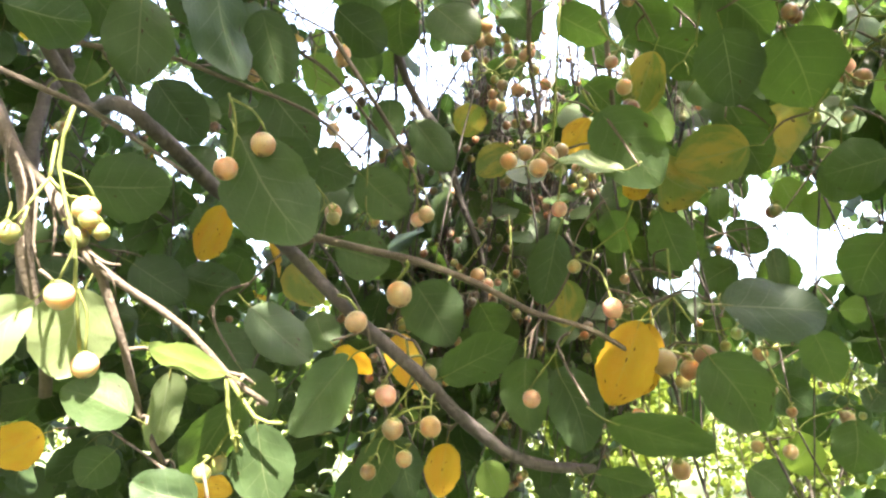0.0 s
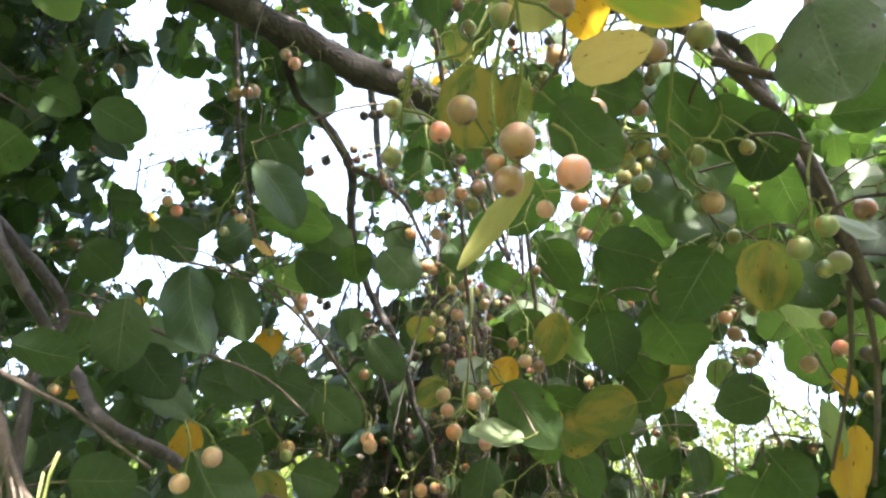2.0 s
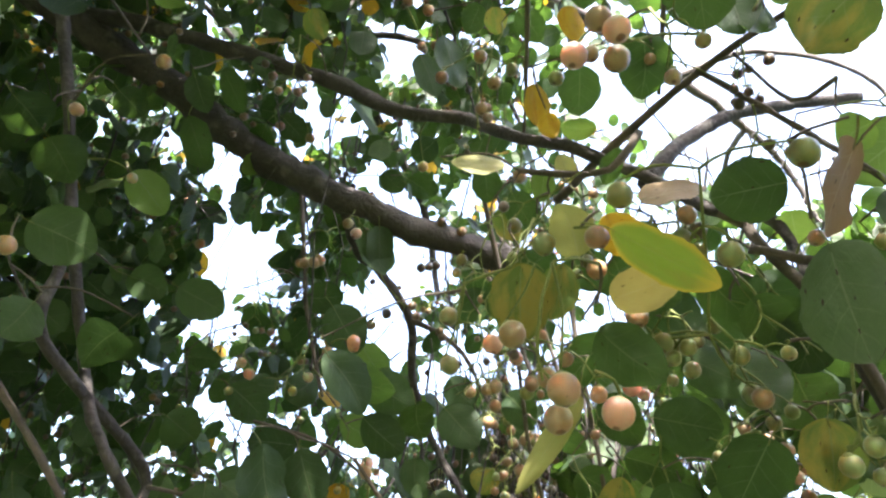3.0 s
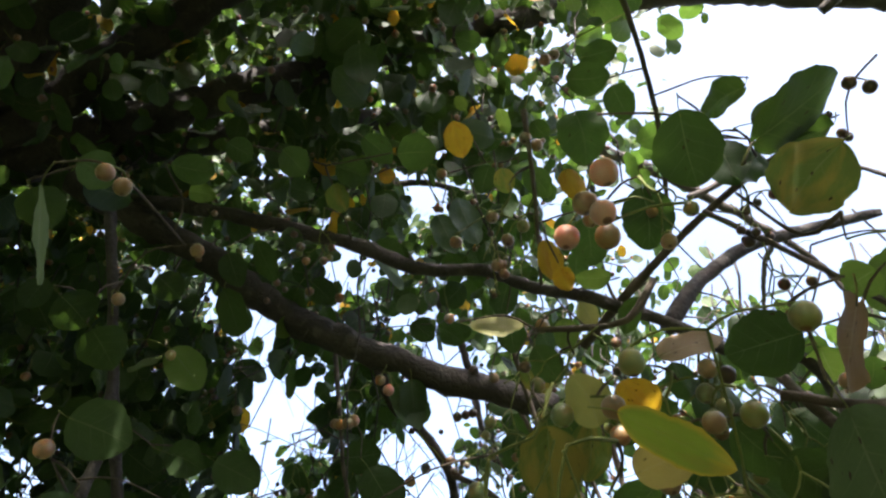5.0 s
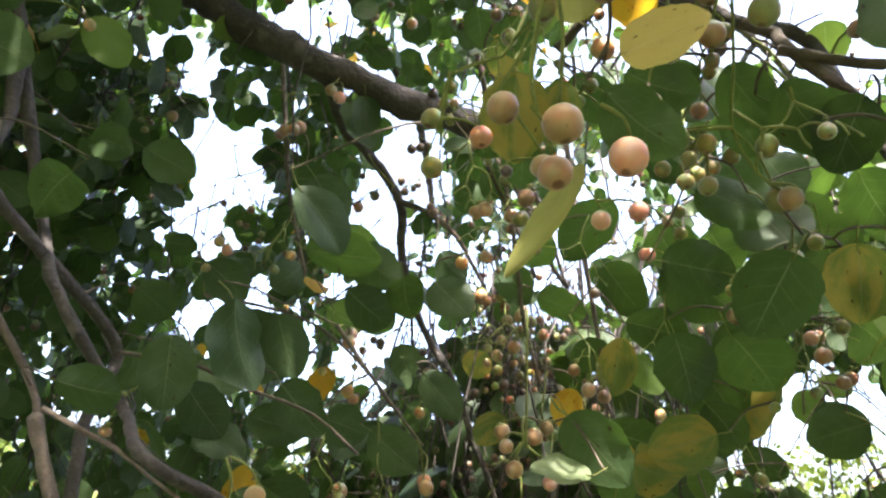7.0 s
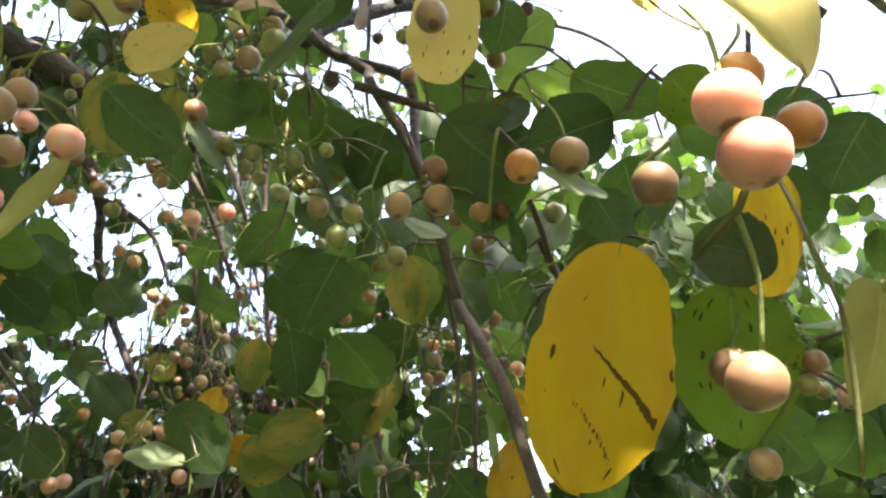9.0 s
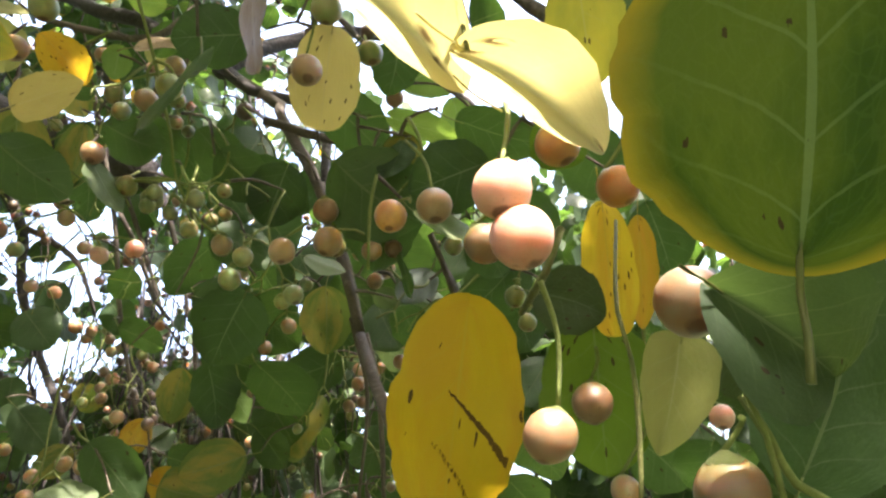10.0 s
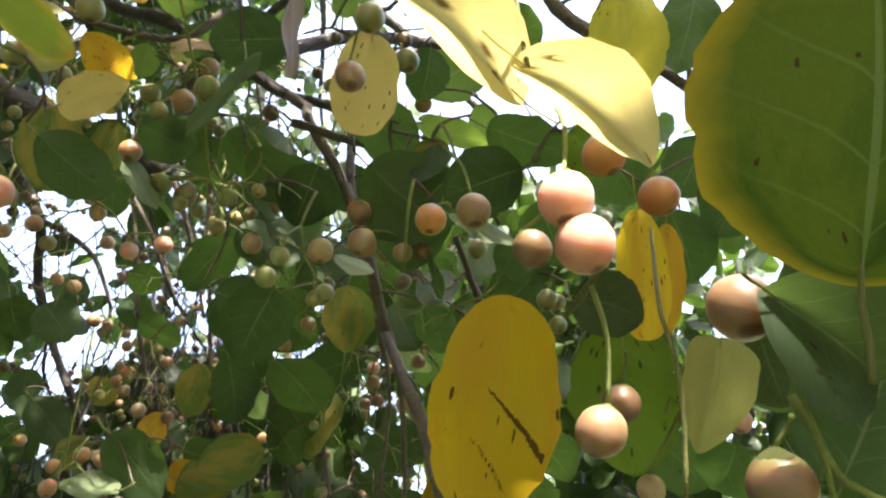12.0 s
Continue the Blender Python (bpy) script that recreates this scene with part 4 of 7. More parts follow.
leaf("green", (-0.437, 0.698, 2.557), (-0.395, 0.737, 2.505), (0.24, -0.86, -0.45), 0.057)
leaf("green", (-0.156, 0.735, 2.327), (-0.155, 0.777, 2.261), (0.71, -0.6, -0.37), 0.062)
leaf("green", (-0.314, 0.857, 2.246), (-0.242, 0.862, 2.252), (0.11, -0.9, -0.42), 0.066)
leaf("green", (-0.178, 0.818, 2.514), (-0.139, 0.842, 2.484), (0.12, -0.84, -0.53), 0.047)
leaf("green", (-0.126, 0.831, 2.505), (-0.08, 0.856, 2.476), (0.1, -0.83, -0.55), 0.053)
leaf("green", (-0.427, 0.604, 2.141), (-0.363, 0.631, 2.113), (0.26, -0.92, -0.29), 0.066)
leaf("green", (-0.504, 0.586, 2.154), (-0.441, 0.586, 2.124), (-0.07, -0.99, -0.14), 0.057)
leaf("green", (-0.422, 0.28, 2.059), (-0.358, 0.304, 2.035), (0.24, -0.93, -0.29), 0.066)
leaf("green", (-0.129, 0.427, 1.968), (-0.088, 0.467, 1.915), (0.72, -0.7, 0.04), 0.062)
leaf("lime", (-0.197, 0.869, 2.15), (-0.153, 0.914, 2.089), (0.28, -0.86, -0.43), 0.063)
leaf("green", (-0.44, 0.879, 2.083), (-0.347, 0.896, 2.076), (0.19, -0.83, 0.52), 0.076)
leaf("green", (-0.565, 0.936, 2.153), (-0.509, 0.946, 2.15), (0.15, -0.94, -0.29), 0.046)
leaf("green", (-0.398, 0.789, 2.045), (-0.343, 0.827, 1.998), (0.39, -0.88, -0.26), 0.068)
leaf("green", (-0.147, 0.759, 2.052), (-0.081, 0.792, 2.015), (0.26, -0.91, -0.33), 0.074)
leaf("green", (-0.152, 0.85, 2.002), (-0.113, 0.921, 1.98), (0.66, -0.53, -0.53), 0.068)
leaf("green", (0.143, 0.206, 1.905), (0.191, 0.229, 1.878), (0.13, -0.84, -0.52), 0.046)
leaf("turning", (0.088, 0.338, 2.032), (0.088, 0.38, 1.966), (-0.03, -0.84, -0.54), 0.065)
leaf("green", (0.259, 0.306, 2.006), (0.304, 0.334, 1.972), (-0.03, -0.75, -0.66), 0.047)
leaf("green", (0.245, 0.502, 1.922), (0.32, 0.518, 1.913), (0.16, -0.94, -0.3), 0.063)
leaf("green", (0.22, 0.718, 2.008), (0.274, 0.76, 1.953), (0.1, -0.83, -0.55), 0.067)
leaf("pale", (-0.349, 0.055, 2.176), (-0.353, 0.103, 2.1), (0.85, 0.47, 0.25), 0.071)
leaf("green", (-0.338, 0.185, 2.349), (-0.286, 0.198, 2.339), (0.05, -0.71, -0.71), 0.039)
leaf("lime", (-0.346, 0.238, 2.358), (-0.312, 0.248, 2.35), (0.06, -0.75, -0.66), 0.028)
leaf("green", (-0.314, 0.242, 2.452), (-0.281, 0.258, 2.434), (0.05, -0.79, -0.61), 0.037)
leaf("green", (-0.178, 0.317, 2.458), (-0.14, 0.346, 2.453), (0.33, -0.55, -0.77), 0.047)
leaf("green", (-0.075, 0.287, 2.432), (-0.02, 0.277, 2.412), (-0.37, -0.61, -0.71), 0.052)
leaf("green", (-0.148, 0.331, 2.534), (-0.109, 0.359, 2.5), (-0.01, -0.78, -0.63), 0.042)
leaf("lime", (-0.493, 0.502, 2.288), (-0.448, 0.54, 2.237), (0.37, -0.87, -0.34), 0.061)
leaf("green", (-0.397, 0.084, 2.213), (-0.396, 0.124, 2.196), (0.63, -0.33, -0.7), 0.047)
leaf("green", (-0.349, 0.076, 2.237), (-0.301, 0.08, 2.204), (-0.19, -0.9, -0.39), 0.042)
leaf("green", (-0.237, 0.26, 2.441), (-0.209, 0.283, 2.41), (0.1, -0.83, -0.54), 0.045)
leaf("turning", (-0.201, 0.365, 2.47), (-0.187, 0.39, 2.435), (0.18, -0.84, -0.51), 0.037)
leaf("green", (0.302, 0.21, 2.279), (0.308, 0.214, 2.224), (-0.48, -0.87, -0.11), 0.046)
leaf("green", (0.336, 0.223, 2.265), (0.308, 0.214, 2.225), (0.29, -0.96, 0.01), 0.035)
leaf("lime", (0.385, 0.372, 2.116), (0.408, 0.42, 2.1), (-0.13, -0.27, -0.95), 0.043)
leaf("lime", (0.358, 0.164, 2.064), (0.345, 0.19, 2.063), (-0.71, -0.37, -0.6), 0.035)
leaf("green", (-0.3, 0.551, 2.438), (-0.264, 0.576, 2.407), (0.17, -0.86, -0.49), 0.048)
leaf("green", (-0.395, 0.433, 2.416), (-0.38, 0.464, 2.372), (0.37, -0.82, -0.44), 0.044)
leaf("green", (0.082, 0.413, 2.175), (0.108, 0.439, 2.14), (0.01, -0.81, -0.59), 0.042)
leaf("green", (0.208, 0.358, 2.195), (0.187, 0.377, 2.161), (0.52, -0.56, -0.64), 0.035)
leaf("green", (0.212, 0.3, 2.005), (0.237, 0.332, 1.996), (0.29, -0.48, -0.83), 0.032)
leaf("green", (0.039, 0.386, 2.489), (0.021, 0.406, 2.454), (0.16, -0.82, -0.55), 0.037)
leaf("green", (0.095, 0.363, 2.444), (0.125, 0.387, 2.411), (-0.11, -0.74, -0.66), 0.039)
leaf("green", (-0.053, 0.451, 2.46), (-0.03, 0.487, 2.409), (0.57, -0.77, -0.28), 0.053)
leaf("green", (-0.183, 0.534, 2.49), (-0.136, 0.556, 2.466), (0.06, -0.8, -0.6), 0.048)
leaf("green", (-0.451, 0.364, 2.325), (-0.436, 0.405, 2.316), (0.64, -0.37, -0.67), 0.047)
leaf("green", (-0.479, 0.318, 2.204), (-0.481, 0.379, 2.185), (0.66, -0.2, -0.73), 0.063)
leaf("green", (-0.482, 0.253, 2.212), (-0.48, 0.307, 2.204), (0.72, -0.13, -0.68), 0.059)
leaf("green", (-0.473, 0.381, 2.013), (-0.487, 0.367, 1.967), (0.75, -0.67, -0.02), 0.059)
leaf("green", (-0.406, 0.452, 2.01), (-0.474, 0.503, 1.985), (-0.1, -0.54, -0.83), 0.063)
leaf("green", (-0.454, 0.71, 1.97), (-0.438, 0.788, 1.953), (0.83, -0.28, -0.49), 0.070)
leaf("green", (-0.236, 0.554, 1.891), (-0.214, 0.596, 1.799), (0.88, -0.47, 0), 0.083)
leaf("green", (-0.214, 0.644, 1.906), (-0.19, 0.675, 1.834), (0.37, -0.89, -0.27), 0.062)
leaf("green", (-0.208, 0.715, 2.036), (-0.098, 0.711, 2.022), (-0.13, -0.47, -0.87), 0.089)
leaf("green", (-0.215, 0.714, 2.158), (-0.171, 0.742, 2.09), (0.17, -0.95, -0.27), 0.075)
leaf("green", (-0.183, 0.744, 2.324), (-0.144, 0.774, 2.253), (0.62, -0.79, 0.02), 0.069)
leaf("yellow", (-0.210, 0.923, 1.903), (-0.262, 0.947, 1.861), (-0.41, -0.91, -0.02), 0.058)
leaf("turning", (0.219, 0.639, 1.878), (0.208, 0.669, 1.818), (-0.12, -0.9, -0.42), 0.049)
leaf("green", (0.322, 0.693, 1.857), (0.37, 0.722, 1.786), (-0.12, -0.89, -0.44), 0.067)
leaf("green", (0.427, 0.689, 1.914), (0.343, 0.71, 1.886), (-0.15, -0.95, -0.28), 0.069)
leaf("green", (0.28, 0.643, 1.972), (0.364, 0.659, 1.921), (-0.11, -0.88, -0.46), 0.089)
leaf("turning", (0.386, 0.413, 1.896), (0.389, 0.442, 1.835), (-0.39, -0.83, -0.4), 0.060)
leaf("green", (0.296, 0.309, 1.972), (0.362, 0.32, 1.934), (-0.24, -0.73, -0.64), 0.053)
leaf("green", (0.296, 0.397, 2.043), (0.324, 0.418, 1.994), (-0.31, -0.81, -0.51), 0.046)
leaf("green", (0.267, 0.435, 1.97), (0.332, 0.443, 1.938), (0.13, -0.99, -0.01), 0.058)
leaf("green", (0.369, 0.218, 1.987), (0.425, 0.234, 1.941), (-0.4, -0.6, -0.7), 0.055)
leaf("green", (0.426, 0.339, 1.999), (0.478, 0.332, 2.004), (-0.06, -0.8, -0.59), 0.042)
leaf("green", (0.421, 0.199, 1.91), (0.417, 0.236, 1.831), (-0.56, -0.76, -0.33), 0.076)
leaf("lime", (0.422, 0.195, 1.953), (0.481, 0.196, 1.938), (-0.23, 0.21, -0.95), 0.049)
leaf("green", (0.261, 1.117, 2.191), (0.322, 1.131, 2.147), (-0.09, -0.9, -0.43), 0.066)
leaf("green", (0.496, 0.802, 1.825), (0.573, 0.837, 1.808), (0.29, -0.85, -0.44), 0.067)
leaf("pale", (0.489, 0.532, 1.764), (0.503, 0.56, 1.702), (-0.98, 0.1, -0.19), 0.056)
leaf("green", (0.469, 0.635, 1.715), (0.52, 0.653, 1.664), (-0.12, -0.88, -0.45), 0.066)
leaf("green", (0.502, 0.951, 1.743), (0.527, 0.977, 1.68), (0.49, -0.85, -0.17), 0.058)
leaf("yellow", (0.519, 0.542, 1.737), (0.523, 0.578, 1.659), (0.39, -0.84, -0.37), 0.069)
leaf("green", (-0.383, 0.802, 1.886), (-0.31, 0.812, 1.851), (0.32, -0.85, 0.41), 0.065)
leaf("green", (-0.335, 0.74, 1.773), (-0.271, 0.748, 1.741), (0.35, -0.8, 0.48), 0.058)
leaf("green", (-0.259, 0.723, 1.792), (-0.182, 0.725, 1.773), (0, -1, -0.1), 0.056)
leaf("green", (-0.144, 0.484, 1.688), (-0.117, 0.527, 1.66), (0.67, -0.65, -0.35), 0.053)
leaf("green", (-0.2, 0.872, 1.818), (-0.133, 0.876, 1.796), (0.03, -0.99, -0.1), 0.067)
leaf("lime", (0.57, 0.925, 1.902), (0.619, 0.926, 1.889), (-0.07, -0.93, -0.35), 0.039)
leaf("yellow", (0.537, 0.584, 1.81), (0.558, 0.595, 1.78), (-0.32, -0.78, -0.54), 0.026)
leaf("green", (0.447, 0.305, 1.831), (0.466, 0.32, 1.796), (-0.48, -0.69, -0.54), 0.039)
leaf("green", (0.429, 0.178, 1.916), (0.415, 0.17, 1.876), (-0.56, -0.75, 0.35), 0.033)
leaf("turning", (0.419, 0.206, 1.931), (0.45, 0.204, 1.927), (-0.11, -0.69, -0.72), 0.028)
leaf("turning", (0.216, 0.617, 1.734), (0.273, 0.654, 1.728), (0.5, -0.82, -0.27), 0.057)
leaf("green", (0.375, 1.013, 1.754), (0.402, 0.961, 1.757), (-0.86, -0.46, -0.24), 0.053)
leaf("green", (0.255, 0.493, 2.18), (0.278, 0.512, 2.135), (0.29, -0.93, -0.24), 0.043)
leaf("green", (0.494, 0.395, 1.914), (0.461, 0.383, 1.87), (-0.08, -0.95, 0.32), 0.044)
leaf("pale", (0.444, 0.436, 1.908), (0.472, 0.459, 1.901), (0.2, -0.49, -0.85), 0.029)
leaf("green", (0.433, 0.223, 1.82), (0.433, 0.193, 1.81), (-0.95, 0.08, -0.3), 0.037)
leaf("torn", (0.440, 0.076, 1.734), (0.435, 0.144, 1.635), (-0.28, -0.93, -0.23), 0.0706, bare=True, shape="oval")
leaf("mottled", (0.464, -0.108, 1.669), (0.451, -0.156, 1.741), (-0.68, -0.47, -0.56), 0.088, bare=True)
leaf("green", (0.506, -0.038, 1.629), (0.520, -0.067, 1.675), (-0.73, -0.66, -0.20), 0.050, bare=True)
leaf("dull", (0.466, -0.076, 1.675), (0.509, -0.068, 1.651), (-0.67, -0.74, -0.08), 0.044, bare=True, shape="folded")
leaf("dull", (0.507, -0.045, 1.704), (0.558, -0.043, 1.676), (-0.72, -0.62, -0.31), 0.050, bare=True)
leaf("spotted", (0.515, 0.056, 1.787), (0.526, 0.088, 1.724), (-0.49, -0.78, -0.40), 0.030, bare=True, shape="blunt")
leaf("yellow", (0.565, 0.101, 1.809), (0.572, 0.133, 1.748), (-0.52, -0.76, -0.39), 0.022, bare=True)
leaf("dark", (0.469, 0.054, 1.733), (0.498, 0.044, 1.718), (-0.47, -0.80, -0.37), 0.034, bare=True)
leaf("specked", (0.538, 0.134, 1.749), (0.552, 0.176, 1.666), (-0.49, -0.84, -0.24), 0.075, bare=True)
leaf("wan", (0.510, 0.008, 1.693), (0.499, 0.023, 1.649), (-0.33, -0.91, -0.26), 0.031, bare=True, shape="tapered")
leaf("straw", (0.412, -0.030, 1.785), (0.361, -0.037, 1.838), (-0.16, -0.95, -0.27), 0.036, bare=True, shape="folded")
leaf("straw", (0.410, -0.045, 1.787), (0.470, -0.037, 1.754), (-0.35, -0.92, -0.16), 0.036, bare=True, shape="folded")
leaf("cream", (0.369, 0.109, 1.952), (0.364, 0.143, 1.892), (-0.06, -0.74, -0.68), 0.048, bare=True, shape="blunt")
leaf("lemon", (0.482, -0.02, 1.872), (0.493, 0.004, 1.824), (-0.5, -0.72, -0.47), 0.041)
leaf("green", (0.179, 0.299, 1.999), (0.232, 0.298, 1.976), (-0.22, -0.86, -0.46), 0.047)
leaf("pale", (0.184, 0.273, 1.939), (0.209, 0.288, 1.901), (0.77, -0.57, 0.28), 0.038)
leaf("green", (0.231, 0.707, 2.103), (0.165, 0.759, 2.04), (-0.04, -0.79, -0.61), 0.075)
leaf("green", (0.477, 0.131, 1.867), (0.427, 0.152, 1.852), (-0.19, -0.82, -0.53), 0.052)
leaf("green", (0.468, 0.151, 1.918), (0.532, 0.146, 1.898), (-0.31, -0.15, -0.94), 0.053)
leaf("pale", (0.43, 0.141, 1.829), (0.472, 0.14, 1.811), (0.2, -0.83, 0.52), 0.036)
leaf("pale", (0.362, 0.271, 1.86), (0.394, 0.269, 1.847), (0.16, -0.85, 0.5), 0.028)
leaf("green", (0.533, 0.232, 1.848), (0.49, 0.265, 1.81), (-0.31, -0.87, -0.39), 0.053)
leaf("dark", (0.583, 0.067, 1.721), (0.607, 0.090, 1.689), (-0.35, -0.70, -0.60), 0.040, bare=True)
leaf("green", (0.602, 0.134, 1.676), (0.609, 0.178, 1.655), (-0.71, -0.19, -0.68), 0.039)
leaf("green", (0.545, -0.004, 1.908), (0.537, 0.021, 1.867), (-0.48, -0.79, -0.39), 0.037)
leaf("green", (0.426, 0.169, 2.011), (0.42, 0.192, 1.974), (-0.14, -0.86, -0.49), 0.039)
leaf("lime", (0.485, 0.219, 2.001), (0.498, 0.236, 1.963), (-0.32, -0.81, -0.49), 0.032)
leaf("green", (0.487, 0.188, 1.844), (0.5, 0.183, 1.805), (-0.5, -0.86, -0.07), 0.039)
leaf("green", (0.39, 0.426, 1.884), (0.417, 0.44, 1.845), (-0.09, -0.91, -0.4), 0.037)
leaf("green", (0.135, 0.649, 2.024), (0.109, 0.699, 2.002), (-0.11, -0.46, -0.88), 0.047)
leaf("green", (0.126, 0.69, 1.955), (0.186, 0.689, 1.929), (-0.34, -0.56, -0.75), 0.052)
leaf("green", (-0.025, 0.762, 2.003), (0.028, 0.735, 1.942), (-0.21, -0.95, 0.24), 0.067)
leaf("green", (-0.074, 0.769, 2.012), (-0.07, 0.838, 1.976), (0.47, -0.43, -0.78), 0.067)
leaf("green", (-0.075, 0.859, 2.167), (-0.056, 0.9, 2.158), (0.62, -0.43, -0.65), 0.048)
leaf("green", (-0.021, 0.787, 2.061), (0.016, 0.799, 2.021), (0.11, -0.97, -0.2), 0.053)
leaf("green", (-0.049, 0.888, 1.894), (0.007, 0.908, 1.83), (0.21, -0.97, -0.13), 0.061)
leaf("green", (0.208, 0.706, 1.783), (0.282, 0.699, 1.76), (-0.26, -0.74, -0.62), 0.062)
leaf("yellow", (0.203, 0.661, 1.76), (0.223, 0.698, 1.732), (0.44, -0.68, -0.59), 0.042)
leaf("lime", (0.264, 0.8, 1.904), (0.302, 0.817, 1.856), (0.06, -0.96, -0.28), 0.044)
leaf("green", (0.29, 0.731, 1.909), (0.334, 0.741, 1.871), (-0.01, -0.96, -0.26), 0.050)
leaf("green", (0.461, 0.08, 1.945), (0.473, 0.051, 1.927), (-0.84, -0.01, -0.54), 0.036)
leaf("pale", (0.457, 0.529, 1.879), (0.501, 0.535, 1.846), (-0.54, -0.31, -0.78), 0.044)
leaf("pale", (0.49, 0.449, 1.9), (0.507, 0.468, 1.859), (-0.19, -0.86, -0.47), 0.033)
leaf("green", (0.61, 0.235, 1.701), (0.652, 0.245, 1.665), (-0.24, -0.84, -0.49), 0.048)
leaf("green", (-0.079, 0.921, 1.849), (-0.054, 0.965, 1.823), (0.62, -0.63, -0.47), 0.053)
leaf("wan", (0.123, 0.215, 1.855), (0.078, 0.241, 1.795), (-0.08, -0.93, -0.35), 0.018, bare=True)
leaf("lime", (0.553, 0.381, 2.242), (0.472, 0.405, 2.182), (-0.05, -0.95, -0.31), 0.079)
leaf("green", (0.391, 0.199, 2.023), (0.361, 0.19, 1.983), (0.01, -0.98, 0.22), 0.035)
leaf("green", (0.376, 0.26, 2.434), (0.317, 0.274, 2.402), (0.44, -0.16, -0.89), 0.054)
leaf("green", (0.324, 0.172, 2.239), (0.412, 0.149, 2.29), (0.46, -0.14, -0.87), 0.083)
leaf("green", (0.413, 0.207, 2.282), (0.35, 0.219, 2.252), (0.4, -0.17, -0.9), 0.057)
leaf("green", (0.315, 0.244, 2.309), (0.372, 0.27, 2.292), (0.38, -0.92, -0.11), 0.052)
leaf("green", (0.166, 0.243, 2.483), (0.221, 0.25, 2.488), (0.14, -0.57, -0.81), 0.046)
leaf("green", (0.196, 0.259, 2.551), (0.244, 0.26, 2.561), (0.18, -0.57, -0.8), 0.039)
leaf("green", (0.223, 0.261, 2.475), (0.241, 0.292, 2.441), (-0.18, -0.68, -0.71), 0.041)
leaf("green", (0.477, 0.534, 2.046), (0.528, 0.582, 2.002), (-0.15, -0.57, -0.81), 0.070)
leaf("green", (0.425, 0.595, 2.046), (0.485, 0.658, 2.022), (0.14, -0.46, -0.88), 0.075)
leaf("green", (0.552, 0.586, 2.039), (0.537, 0.648, 2.02), (-0.63, -0.36, -0.68), 0.067)
leaf("green", (0.582, 0.599, 1.887), (0.634, 0.656, 1.839), (-0.18, -0.53, -0.83), 0.070)
leaf("green", (0.627, 0.599, 1.83), (0.636, 0.581, 1.772), (-0.66, -0.74, 0.13), 0.068)
leaf("green", (0.537, 0.634, 1.867), (0.59, 0.701, 1.812), (-0.16, -0.55, -0.82), 0.079)
leaf("green", (0.527, 0.699, 1.921), (0.599, 0.772, 1.896), (0.21, -0.49, -0.85), 0.079)
leaf("green", (0.621, 0.474, 1.908), (0.627, 0.461, 1.85), (-0.72, -0.69, 0.09), 0.061)
leaf("green", (0.633, 0.538, 1.769), (0.702, 0.602, 1.732), (-0.05, -0.46, -0.89), 0.068)
leaf("green", (0.632, 0.611, 1.732), (0.694, 0.668, 1.688), (-0.07, -0.56, -0.83), 0.066)
leaf("green", (0.66, 0.496, 1.852), (0.615, 0.493, 1.794), (-0.31, -0.91, 0.29), 0.061)
leaf("green", (0.576, 0.609, 1.985), (0.58, 0.597, 1.916), (-0.58, -0.81, 0.1), 0.067)
leaf("green", (0.41, 0.599, 2.11), (0.427, 0.581, 2.038), (-0.57, -0.82, 0.07), 0.069)
leaf("green", (0.362, 0.705, 2.059), (0.42, 0.768, 2.036), (0.24, -0.52, -0.82), 0.075)
leaf("green", (0.58, 0.484, 2.013), (0.54, 0.485, 1.951), (-0.2, -0.97, 0.13), 0.059)
leaf("green", (0.3, 0.734, 2.081), (0.343, 0.785, 2.04), (0.06, -0.66, -0.75), 0.069)
leaf("green", (0.354, 0.54, 2.012), (0.383, 0.504, 1.932), (-0.4, -0.88, 0.25), 0.082)
leaf("green", (0.412, 0.513, 1.97), (0.459, 0.584, 1.939), (0.27, -0.53, -0.8), 0.079)
leaf("green", (0.454, 0.506, 1.922), (0.476, 0.482, 1.856), (-0.42, -0.89, 0.17), 0.070)
leaf("green", (0.253, 0.521, 2.094), (0.296, 0.49, 2.019), (-0.43, -0.89, 0.13), 0.075)
leaf("green", (0.308, 0.53, 2.053), (0.346, 0.498, 1.98), (-0.45, -0.88, 0.14), 0.075)
leaf("green", (0.206, 0.465, 2.11), (0.231, 0.529, 2.097), (0.42, -0.34, -0.84), 0.070)
leaf("green", (0.461, 0.431, 1.947), (0.506, 0.482, 1.915), (0.14, -0.61, -0.78), 0.066)
leaf("green", (0.53, 0.449, 1.881), (0.554, 0.431, 1.821), (-0.5, -0.86, 0.07), 0.066)
leaf("green", (0.3, 0.48, 2.145), (0.27, 0.47, 2.079), (0.39, -0.92, -0.03), 0.067)
leaf("green", (0.366, 0.444, 2.073), (0.4, 0.429, 2.009), (-0.45, -0.89, -0.03), 0.063)
leaf("lime", (0.577, 0.448, 1.862), (0.555, 0.501, 1.823), (-0.48, -0.64, -0.6), 0.059)
leaf("green", (0.559, 0.151, 1.919), (0.593, 0.167, 1.874), (-0.46, -0.70, -0.55), 0.055)
leaf("green", (0.609, 0.150, 1.855), (0.630, 0.171, 1.808), (-0.55, -0.72, -0.43), 0.050)
leaf("green", (0.540, 0.232, 1.909), (0.569, 0.252, 1.859), (-0.39, -0.79, -0.48), 0.060)
leaf("green", (0.661, 0.151, 1.934), (0.641, 0.179, 1.893), (-0.55, -0.65, -0.53), 0.055)
leaf("specked", (0.508, 0.102, 1.882), (0.539, 0.107, 1.859), (-0.42, -0.70, -0.58), 0.040)
